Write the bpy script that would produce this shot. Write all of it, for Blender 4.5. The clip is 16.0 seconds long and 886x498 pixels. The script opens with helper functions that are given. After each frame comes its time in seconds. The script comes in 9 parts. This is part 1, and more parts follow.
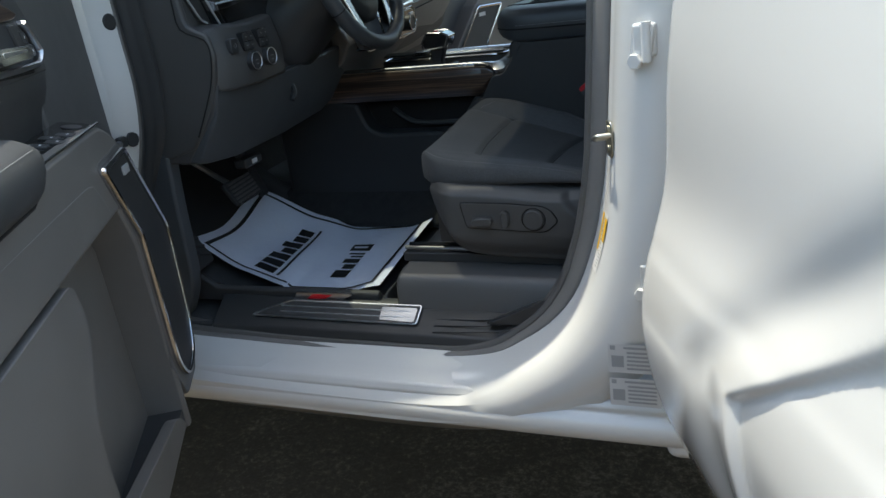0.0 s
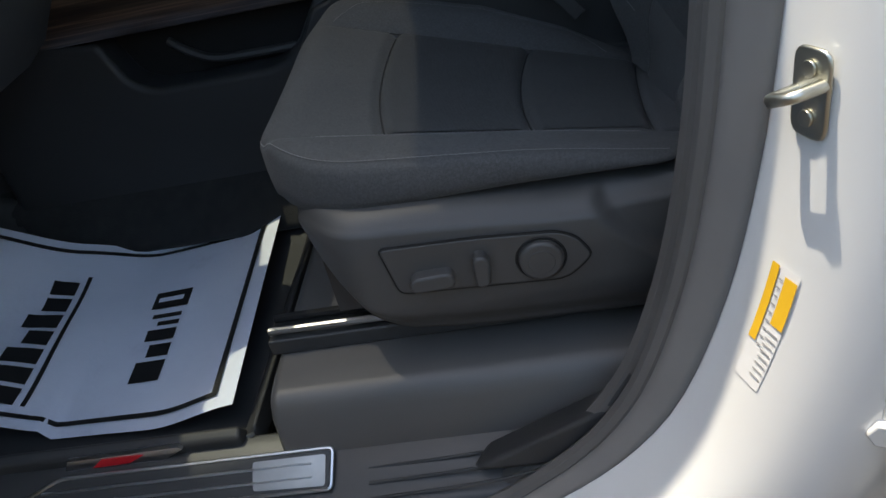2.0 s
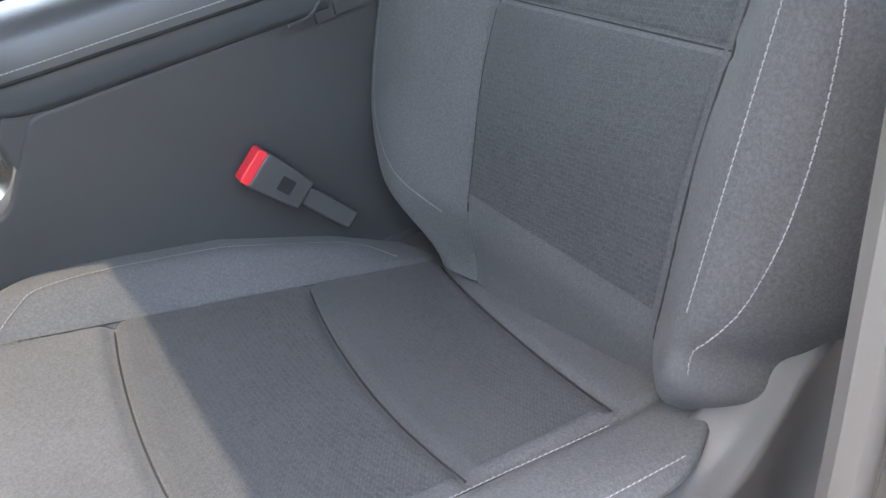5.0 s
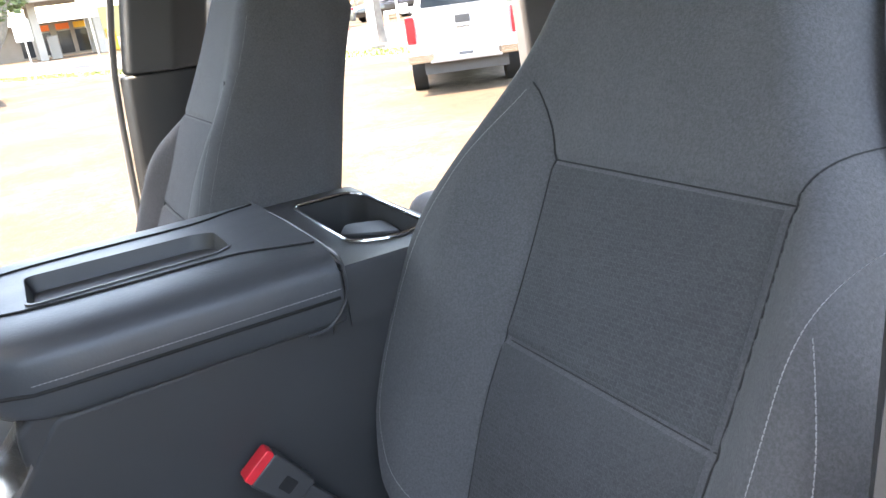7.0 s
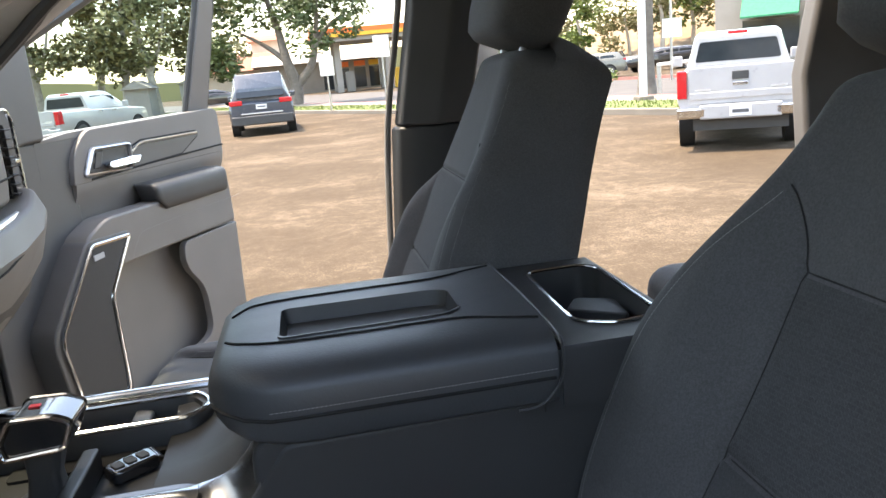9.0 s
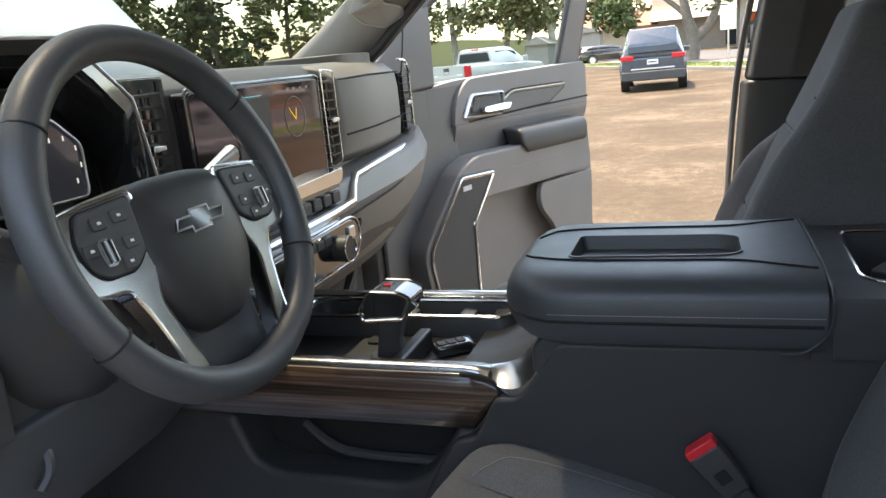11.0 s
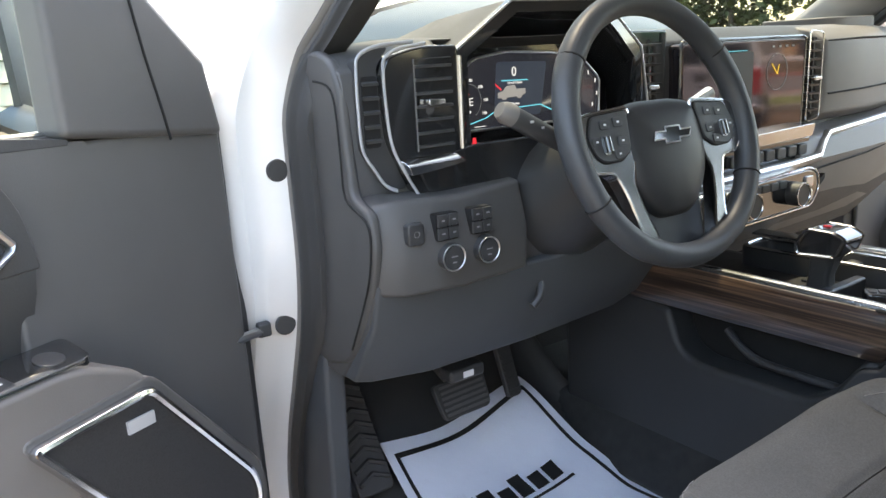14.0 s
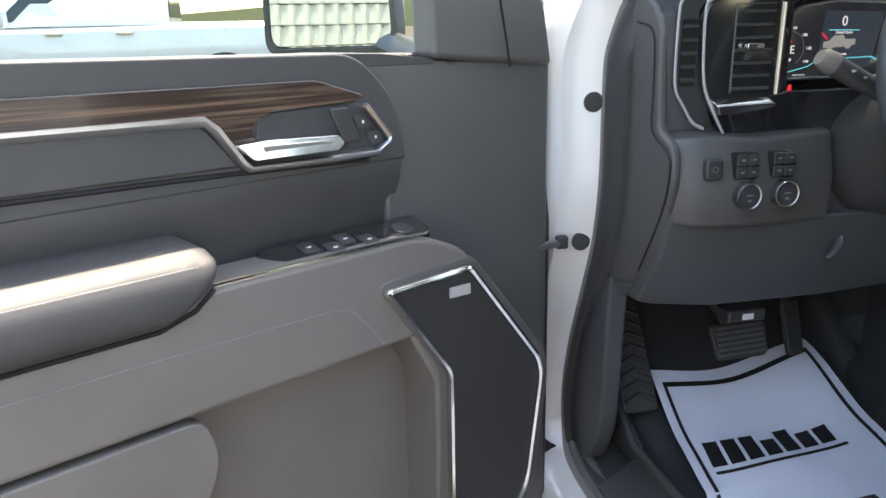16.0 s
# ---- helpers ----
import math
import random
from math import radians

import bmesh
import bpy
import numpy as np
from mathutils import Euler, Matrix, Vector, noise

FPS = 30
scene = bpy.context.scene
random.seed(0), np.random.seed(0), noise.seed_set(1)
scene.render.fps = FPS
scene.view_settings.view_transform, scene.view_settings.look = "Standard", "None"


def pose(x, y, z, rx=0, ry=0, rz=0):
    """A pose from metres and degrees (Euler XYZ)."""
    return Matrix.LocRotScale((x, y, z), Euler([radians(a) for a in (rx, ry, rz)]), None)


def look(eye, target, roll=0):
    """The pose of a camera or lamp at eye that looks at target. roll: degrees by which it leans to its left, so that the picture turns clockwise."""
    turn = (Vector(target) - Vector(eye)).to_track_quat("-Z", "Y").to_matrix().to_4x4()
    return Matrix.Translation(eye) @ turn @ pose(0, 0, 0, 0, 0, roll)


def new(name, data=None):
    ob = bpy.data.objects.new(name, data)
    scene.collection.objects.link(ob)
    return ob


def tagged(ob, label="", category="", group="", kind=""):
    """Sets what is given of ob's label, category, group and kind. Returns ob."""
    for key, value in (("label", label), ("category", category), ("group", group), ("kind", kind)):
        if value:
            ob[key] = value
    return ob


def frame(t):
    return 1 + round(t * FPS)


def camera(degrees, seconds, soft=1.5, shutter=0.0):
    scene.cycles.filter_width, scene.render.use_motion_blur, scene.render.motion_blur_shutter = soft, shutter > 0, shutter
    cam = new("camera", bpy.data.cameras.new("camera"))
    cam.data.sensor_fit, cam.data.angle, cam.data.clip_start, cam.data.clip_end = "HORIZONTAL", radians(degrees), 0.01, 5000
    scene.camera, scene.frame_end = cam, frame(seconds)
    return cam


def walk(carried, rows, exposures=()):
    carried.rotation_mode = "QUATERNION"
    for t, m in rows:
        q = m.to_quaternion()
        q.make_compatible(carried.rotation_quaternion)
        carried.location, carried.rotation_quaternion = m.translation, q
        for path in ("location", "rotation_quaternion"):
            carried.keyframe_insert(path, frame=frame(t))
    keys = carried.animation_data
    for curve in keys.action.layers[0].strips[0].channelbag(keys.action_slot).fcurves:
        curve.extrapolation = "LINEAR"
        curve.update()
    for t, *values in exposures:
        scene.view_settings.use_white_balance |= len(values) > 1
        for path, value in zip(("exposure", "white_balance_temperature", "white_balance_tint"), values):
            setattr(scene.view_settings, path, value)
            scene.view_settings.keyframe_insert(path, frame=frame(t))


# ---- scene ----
cam = camera(60.9, 16.0)
PATH = [
    (0, (0.169, -1.975, 1.43), (-0.542, -0.256, 0.694), -7.7),
    (0.5, (0.028, -1.823, 1.42), (-0.573, -0.09, 0.624), -8.6),
    (1, (-0.107, -1.628, 1.396), (-0.612, 0.091, 0.509), -10.0),
    (1.5, (-0.159, -1.449, 1.364), (-0.544, 0.246, 0.375), -11.4),
    (2, (-0.181, -1.231, 1.332), (-0.433, 0.427, 0.242), -13.3),
    (2.5, (-0.211, -1.125, 1.319), (-0.283, 0.485, 0.135), -14.1),
    (3, (-0.244, -1.028, 1.311), (-0.178, 0.536, 0.066), -15.5),
    (3.5, (-0.267, -0.94, 1.321), (-0.044, 0.585, 0.046), -16.2),
    (4, (-0.267, -0.89, 1.333), (0.112, 0.622, 0.08), -16.1),
    (4.5, (-0.272, -0.865, 1.355), (0.262, 0.652, 0.166), -15.0),
    (5, (-0.275, -0.851, 1.38), (0.388, 0.691, 0.292), -13.7),
    (5.2, (-0.276, -0.848, 1.394), (0.439, 0.701, 0.35), -13.0),
    (7.3, (-0.271, -0.84, 1.528), (0.591, 0.861, 0.927), -6.8),
    (7.5, (-0.264, -0.835, 1.539), (0.557, 0.896, 0.963), -6.6),
    (8, (-0.255, -0.824, 1.553), (0.428, 0.983, 1.038), -6.1),
    (8.5, (-0.261, -0.824, 1.548), (0.259, 1.05, 1.079), -5.5),
    (9, (-0.251, -0.843, 1.543), (0.065, 1.076, 1.074), -5.3),
    (9.5, (-0.247, -0.902, 1.536), (-0.167, 1.038, 1.055), -5.2),
    (10, (-0.24, -0.955, 1.535), (-0.389, 0.978, 1.046), -5.3),
    (10.2, (-0.222, -0.959, 1.529), (-0.473, 0.965, 1.043), -5.5),
    (12.3, (-0.074, -0.974, 1.53), (-1.253, 0.565, 1.04), -5.1),
    (12.5, (-0.062, -0.984, 1.526), (-1.305, 0.505, 1.041), -5.0),
    (13, (-0.04, -1.027, 1.521), (-1.424, 0.335, 1.039), -4.6),
    (13.5, (-0.018, -1.105, 1.517), (-1.513, 0.133, 1.038), -4.0),
    (14, (0.029, -1.179, 1.513), (-1.567, -0.074, 1.031), -3.2),
    (14.5, (0.068, -1.225, 1.512), (-1.624, -0.284, 1.01), -2.5),
    (15, (0.102, -1.237, 1.509), (-1.665, -0.457, 0.99), -1.8),
    (15.5, (0.136, -1.242, 1.5), (-1.696, -0.645, 0.963), -1.3),
    (16, (0.154, -1.249, 1.497), (-1.722, -0.849, 0.929), -1.1),
]
EXPOSURES = [(0.0, 1.5, 7000, 3), (2.0, 1.64, 7200, 8), (3.0, 2.75, 7700, 12), (4.0, 4.1, 8300, 14), (5.2, 4.7, 8500, 14), (7.3, 3.95, 7900, 15), (8.5, 3.10, 7900, 14), (10.2, 2.66, 8000, 12), (12.3, 3.38, 8200, 13), (14.5, 3.18, 8000, 12), (16.0, 2.92, 7900, 12)]
walk(cam, [(t, look(eye, target, roll)) for t, eye, target, roll in PATH], EXPOSURES)

# ---- light ----
SUN_DIR = Vector((0.27, -0.10, -1.0)).normalized()
world = bpy.data.worlds.new("world")
scene.world = world
world.use_nodes = True
wn = world.node_tree
sky = wn.nodes.new("ShaderNodeTexSky")
sky.sky_type = "NISHITA"
sky.sun_disc = False
sky.sun_elevation = math.asin(-SUN_DIR.z)
sky.sun_rotation = math.atan2(-SUN_DIR.x, -SUN_DIR.y)
sky.air_density, sky.dust_density = 1.2, 1.5
wn.nodes["Background"].inputs["Strength"].default_value = 0.15
wn.links.new(sky.outputs[0], wn.nodes["Background"].inputs["Color"])
sun = new("sun", bpy.data.lights.new("sun", "SUN"))
sun.data.energy, sun.data.angle, sun.data.color = 2.0, radians(0.55), (1.0, 0.95, 0.87)
sun.rotation_euler = SUN_DIR.to_track_quat("-Z", "Y").to_euler()


# ---- materials ----
def node_mat(name):
    m = bpy.data.materials.new(name)
    m.use_nodes = True
    nt = m.node_tree
    return m, nt, nt.nodes["Principled BSDF"]


def ramp(nt, fac, stops):
    r = nt.nodes.new("ShaderNodeValToRGB")
    e = r.color_ramp.elements
    while len(e) < len(stops):
        e.new(0.5)
    for k, (p, c) in enumerate(stops):
        e[k].position, e[k].color = p, (*c, 1)
    nt.links.new(fac, r.inputs[0])
    return r.outputs[0]


def coords(nt, scale=(1, 1, 1), rot=(0, 0, 0)):
    tc, mp = nt.nodes.new("ShaderNodeTexCoord"), nt.nodes.new("ShaderNodeMapping")
    mp.inputs["Scale"].default_value, mp.inputs["Rotation"].default_value = scale, rot
    nt.links.new(tc.outputs["Object"], mp.inputs[0])
    return mp.outputs[0]


def noise_tex(nt, vec, scale, detail=3, rough=0.5):
    n = nt.nodes.new("ShaderNodeTexNoise")
    n.inputs["Scale"].default_value, n.inputs["Detail"].default_value = scale, detail
    n.inputs["Roughness"].default_value = rough
    nt.links.new(vec, n.inputs["Vector"])
    return n.outputs["Fac"]


def bump(nt, b, height, strength, dist=0.001):
    k = nt.nodes.new("ShaderNodeBump")
    k.inputs["Strength"].default_value, k.inputs["Distance"].default_value = strength, dist
    nt.links.new(height, k.inputs["Height"])
    nt.links.new(k.outputs[0], b.inputs["Normal"])
    return k


def vary(name, lo, hi, rough, scale=6.0, grain=900.0, grain_strength=0.15, metal=0.0, coat=0.0, sheen=0.0, spec=0.5, rough_var=0.08):
    """A surface whose colour wanders between lo and hi, with a fine grain."""
    m, nt, b = node_mat(name)
    v = coords(nt)
    big = noise_tex(nt, v, scale, 5, 0.6)
    nt.links.new(ramp(nt, big, [(0.3, lo), (0.7, hi)]), b.inputs["Base Color"])
    mr = nt.nodes.new("ShaderNodeMapRange")
    mr.inputs["To Min"].default_value, mr.inputs["To Max"].default_value = rough - rough_var, rough + rough_var
    nt.links.new(noise_tex(nt, v, scale * 4, 4), mr.inputs["Value"])
    nt.links.new(mr.outputs[0], b.inputs["Roughness"])
    b.inputs["Metallic"].default_value = metal
    b.inputs["Specular IOR Level"].default_value = spec
    b.inputs["Coat Weight"].default_value = coat
    b.inputs["Coat Roughness"].default_value = 0.04
    b.inputs["Sheen Weight"].default_value = sheen
    if grain_strength:
        bump(nt, b, noise_tex(nt, v, grain, 2), grain_strength, 0.0006)
    return m


def g(v, w=1.0):
    return (v * (1 + 0.04 * w), v, v * (1 - 0.04 * w))


PLASTIC = vary("charcoal_plastic", g(0.080, 0.8), g(0.096, 0.8), 0.46, grain=700, grain_strength=0.25)
PLASTIC_B = vary("black_plastic", g(0.034, -0.3), g(0.043, -0.3), 0.45, grain=700, grain_strength=0.25)
TAUPE = vary("grey_door_plastic", g(0.124, 1.8), g(0.150, 1.8), 0.5, grain=650, grain_strength=0.25)
SOFT = vary("soft_touch_vinyl", g(0.036, 0), g(0.047, 0), 0.56, grain=420, grain_strength=0.3)
CARPET = vary("black_carpet", g(0.012, 0), g(0.026, 0), 0.95, scale=40, grain=500, grain_strength=1.0, sheen=0.2)
RUBBER = vary("black_rubber", g(0.034, 0), g(0.046, 0), 0.6, grain=300, grain_strength=0.15)
PIANO = vary("gloss_black_trim", g(0.016, -0.5), g(0.020, -0.5), 0.09, grain_strength=0, coat=1.0, spec=0.8, rough_var=0.03)
CHROME = vary("chrome", g(0.62, -0.3), g(0.7, -0.3), 0.14, grain_strength=0, metal=1.0, rough_var=0.05)
SATIN = vary("satin_silver_trim", g(0.62, -0.2), g(0.68, -0.2), 0.34, grain_strength=0, metal=1.0)
STEEL = vary("bare_steel", g(0.38, 0), g(0.5, 0), 0.35, scale=25, grain=300, grain_strength=0.1, metal=1.0)
PAINT = vary("white_car_paint", (0.68, 0.675, 0.655), (0.71, 0.705, 0.685), 0.28, scale=2.0, grain=1500, grain_strength=0.02, coat=1.0, rough_var=0.012)
LEATHER = vary("black_leather", g(0.043, -1.6), g(0.054, -1.6), 0.45, grain=330, grain_strength=0.35)
SPOKE = vary("dark_satin_chrome", g(0.30, -0.2), g(0.36, -0.2), 0.20, grain_strength=0, metal=1.0)
SILVER = vary("silver_badge_paint", g(0.40, 0), g(0.45, 0), 0.4, grain_strength=0)
WHITE = vary("white_marking", g(0.7, 0), g(0.75, 0), 0.5, grain_strength=0)
THREAD = vary("grey_thread", g(0.21, 0), g(0.27, 0), 0.8, scale=60, grain_strength=0)
RED = vary("red_plastic", (0.62, 0.02, 0.03), (0.7, 0.03, 0.04), 0.35, grain_strength=0)
KNEE = vary("blue_grey_plastic", g(0.062, -2.0), g(0.074, -2.0), 0.55, grain=600, grain_strength=0.2)
DASHP = vary("dark_dash_plastic", g(0.060, 0.8), g(0.072, 0.8), 0.5, grain=700, grain_strength=0.25)
# darker copy of the door grey, with the driver's side shade in its colour
DOORUP_SHADE = vary("shaded_grey_door_vinyl", g(0.045, 0.4), g(0.056, 0.4), 0.5, grain=500, grain_strength=0.3)
HEADLINER = vary("grey_headliner", g(0.32, 1), g(0.36, 1), 0.95, scale=30, grain=700, grain_strength=0.5)
SEALGREY = vary("grey_rubber_seal", g(0.165, 1.6), g(0.205, 1.6), 0.7, grain=400, grain_strength=0.15)
SEALDARK = vary("dark_grey_rubber_seal", g(0.095, 1.4), g(0.120, 1.4), 0.65, grain=400, grain_strength=0.15)
# dash grey made lighter and warmer, with the passenger side's bounce light in it
FASCIA_LIT = vary("bounce_lit_grey_fascia", g(0.185, 2.0), g(0.22, 2.0), 0.5, grain=650, grain_strength=0.25)
TRIM_LIGHT = vary("light_grey_pillar_trim", g(0.42, 1), g(0.47, 1), 0.6, grain=600, grain_strength=0.2)


# ---- mesh helpers ----
def new_bm():
    return bmesh.new()


def sstep(a, b, x):
    t = min(1, max(0, (x - a) / (b - a)))
    return t * t * (3 - 2 * t)


def along(pts, v):
    """The broken line through pts, read at v."""
    if v <= pts[0][0]:
        return pts[0][1]
    for (a0, b0), (a1, b1) in zip(pts, pts[1:]):
        if v <= a1:
            return b0 + (b1 - b0) * (v - a0) / (a1 - a0)
    return pts[-1][1]


def thing(name, label, category, group="", kind="", at=(0, 0, 0)):
    ob = new(name)
    ob.location = at
    ob.empty_display_size = 0.05
    return tagged(ob, label, category, group, kind)


def mesh_of(name, bm, material, sharp=38):
    me = bpy.data.meshes.new(name)
    bmesh.ops.recalc_face_normals(bm, faces=bm.faces)
    bm.to_mesh(me)
    bm.free()
    me.materials.append(material)
    me.polygons.foreach_set("use_smooth", [True] * len(me.polygons))
    me.set_sharp_from_angle(angle=radians(sharp))
    return me


def part(name, bm, material, parent=None, label="", bevel=0.0, segs=2, sharp=38):
    ob = new(name, mesh_of(name, bm, material, sharp))
    if parent is not None:
        ob.parent = parent
        ob.matrix_parent_inverse = Matrix.Translation(-parent.location)
    if label:
        tagged(ob, label)
    if bevel:
        md = ob.modifiers.new("bevel", "BEVEL")
        md.width, md.segments, md.limit_method, md.angle_limit = bevel, segs, "ANGLE", radians(40)
        md.harden_normals = True
    return ob


def box(bm, x0, x1, y0, y1, z0, z1):
    vs = [bm.verts.new(p) for p in ((x0, y0, z0), (x1, y0, z0), (x1, y1, z0), (x0, y1, z0), (x0, y0, z1), (x1, y0, z1), (x1, y1, z1), (x0, y1, z1))]
    for f in ((0, 3, 2, 1), (4, 5, 6, 7), (0, 1, 5, 4), (1, 2, 6, 5), (2, 3, 7, 6), (3, 0, 4, 7)):
        bm.faces.new([vs[i] for i in f])
    return bm


def plane_map(o, u, v, n):
    o, u, v, n = Vector(o), Vector(u), Vector(v), Vector(n)
    return lambda a, b, c=0.0: o + u * a + v * b + n * c


def prism(bm, pts, f, n0, n1):
    lo = [bm.verts.new(f(a, b, n0)) for a, b in pts]
    hi = [bm.verts.new(f(a, b, n1)) for a, b in pts]
    bm.faces.new(lo[::-1])
    bm.faces.new(hi)
    k = len(pts)
    for i in range(k):
        bm.faces.new((lo[i], lo[(i + 1) % k], hi[(i + 1) % k], hi[i]))
    return bm


def loft(bm, rings, close=True, caps=True, wrap=False):
    rows = [[bm.verts.new(p) for p in ring] for ring in rings]
    k = len(rings[0])
    pairs = list(zip(rows, rows[1:])) + ([(rows[-1], rows[0])] if wrap else [])
    for a, b in pairs:
        for i in range(k if close else k - 1):
            j = (i + 1) % k
            bm.faces.new((a[i], a[j], b[j], b[i]))
    if caps and close and not wrap:
        bm.faces.new(rows[0][::-1])
        bm.faces.new(rows[-1])
    return bm


def tube(bm, pts, r, seg=8, closed=False, flat=1.0, up=None):
    """A round or flattened bar along a line of points."""
    pts = [Vector(p) for p in pts]
    k = len(pts)
    rings = []
    side = None
    for i, p in enumerate(pts):
        a, b = pts[(i - 1) % k if closed else max(i - 1, 0)], pts[(i + 1) % k if closed else min(i + 1, k - 1)]
        d = (b - a).normalized()
        if up is not None:
            side = d.cross(Vector(up)).normalized()
        elif side is None:
            side = d.orthogonal().normalized()
        else:
            side = (side - d * side.dot(d)).normalized()
        top = side.cross(d)
        rr = r[i] if isinstance(r, (list, tuple)) else r
        rings.append([p + side * (math.cos(w) * rr) + top * (math.sin(w) * rr * flat) for w in (2 * math.pi * q / seg for q in range(seg))])
    return loft(bm, rings, caps=not closed, wrap=closed)


def smooth_line(pts, n=8, closed=False):
    """A Catmull-Rom line through the points."""
    pts = [Vector(p) for p in pts]
    k = len(pts)
    out = []
    for i in range(k if closed else k - 1):
        p = [pts[(i + j) % k] if closed else pts[min(max(i + j, 0), k - 1)] for j in (-1, 0, 1, 2)]
        for q in range(n):
            t = q / n
            out.append(0.5 * ((2 * p[1]) + (p[2] - p[0]) * t + (2 * p[0] - 5 * p[1] + 4 * p[2] - p[3]) * t * t + (3 * p[1] - p[0] - 3 * p[2] + p[3]) * t ** 3))
    if not closed:
        out.append(pts[-1])
    return out


def round_poly(pts, r, n=4):
    """The outline with its corners rounded. r: one radius or one a corner."""
    out = []
    k = len(pts)
    for i in range(k):
        a, p, b = Vector(pts[i - 1]), Vector(pts[i]), Vector(pts[(i + 1) % k])
        rr = r[i] if isinstance(r, (list, tuple)) else r
        la, lb = (a - p).length, (b - p).length
        e = min(rr, la * 0.45, lb * 0.45)
        if e < 1e-5:
            out.append(tuple(p))
            continue
        s, t = p + (a - p) / la * e, p + (b - p) / lb * e
        for q in range(n + 1):
            w = q / n
            out.append(tuple((1 - w) ** 2 * s + 2 * w * (1 - w) * p + w * w * t))
    return out


def arc(cx, cy, rx, ry, a0, a1, n):
    return [(cx + rx * math.cos(radians(a0 + (a1 - a0) * i / n)), cy + ry * math.sin(radians(a0 + (a1 - a0) * i / n))) for i in range(n + 1)]


def disc(bm, f, cu, cv, r, n0, n1, seg=24):
    return prism(bm, arc(cu, cv, r, r, 0, 360 - 360 / seg, seg - 1), f, n0, n1)


def ring_bar(bm, pts, f, n, r, flat=0.6, seg=6, closed=True):
    return tube(bm, [f(a, b, n) for a, b in pts], r, seg, closed, flat)


# ---- ground ----
m, nt, b = node_mat("asphalt")
v = coords(nt)
big, mid, fine = noise_tex(nt, v, 0.45, 5, 0.65), noise_tex(nt, v, 6.5, 6, 0.75), noise_tex(nt, v, 48, 5, 0.85)
mixa = nt.nodes.new("ShaderNodeMath"); mixa.operation = "MULTIPLY_ADD"
nt.links.new(mid, mixa.inputs[0]); mixa.inputs[1].default_value = 0.7; nt.links.new(big, mixa.inputs[2])
mixb = nt.nodes.new("ShaderNodeMath"); mixb.operation = "MULTIPLY_ADD"
nt.links.new(fine, mixb.inputs[0]); mixb.inputs[1].default_value = 1.5; nt.links.new(mixa.outputs[0], mixb.inputs[2])
hv = nt.nodes.new("ShaderNodeMath"); hv.operation = "MULTIPLY"; hv.inputs[1].default_value = 0.4
nt.links.new(mixb.outputs[0], hv.inputs[0])
nt.links.new(ramp(nt, hv.outputs[0], [(0.45, (0.046, 0.0335, 0.0222)), (0.56, (0.060, 0.0445, 0.0300)), (0.66, (0.075, 0.0562, 0.0382)), (0.75, (0.17, 0.132, 0.094))]), b.inputs["Base Color"])
b.inputs["Roughness"].default_value = 0.9
b.inputs["Specular IOR Level"].default_value = 0.06
bump(nt, b, fine, 0.8, 0.004)
ASPHALT = m
xs = [-400, -150, -60, -30, -20, -14, -11, -8, -6, -4, 0, 10, 30, 60, 150, 400]
ys = [-400, -100, -30, -15, -6, 0, 3, 6, 9, 12, 20, 40, 80, 150, 400]


def lot_z(x, y):
    """The lot climbs gently ahead of the truck."""
    return 0.045 * min(12, max(0, -x - 4)) * min(1, max(0, (12 - y) / 9))


part("ground", loft(new_bm(), [[Vector((x, y, lot_z(x, y))) for y in ys] for x in xs], close=False), ASPHALT, sharp=80)
tagged(bpy.data.objects["ground"], "sun-bleached worn asphalt parking lot", "ground", kind="structure")


# ---- the truck's shell ----
def mirrored(side, y):
    """side -1: the driver's side as given; +1: the passenger's."""
    return y if side < 0 else -y + 0.05


OPENING = [(-0.972, 1.15), (-1.015, 1.04), (-1.060, 0.93), (-1.086, 0.82), (-1.072, 0.74), (-1.01, 0.700), (-0.84, 0.690), (-0.59, 0.684), (-0.318, 0.688), (-0.205, 0.737), (-0.127, 0.817), (-0.082, 0.93),
           (-0.057, 1.06), (-0.045, 1.2), (-0.03, 1.4), (-0.005, 1.6), (-0.01, 1.75), (-0.06, 1.84), (-0.16, 1.875), (-0.38, 1.87), (-0.62, 1.765), (-0.77, 1.65), (-0.865, 1.572), (-0.925, 1.525), (-0.950, 1.46), (-0.954, 1.36), (-0.954, 1.25)]
SECTION_A = [(0.0, -0.742), (0.003, -0.752), (0.006, -0.778), (0.014, -0.790), (0.012, -0.818), (0.04, -0.843), (0.1, -0.845)]
SECTION_LOW = [(0.0, -0.745), (0.004, -0.765), (0.016, -0.79), (0.03, -0.825), (0.062, -0.852), (0.1, -0.853), (0.135, -0.82)]
SECTION_B = [(0.0, -0.745), (0.034, -0.768), (0.045, -0.80), (0.058, -0.83), (0.085, -0.845), (0.12, -0.852), (0.21, -0.852)]
SECTION_TOP = [(0.0, -0.735), (0.012, -0.75), (0.03, -0.765), (0.05, -0.775), (0.07, -0.77), (0.09, -0.75), (0.1, -0.70)]


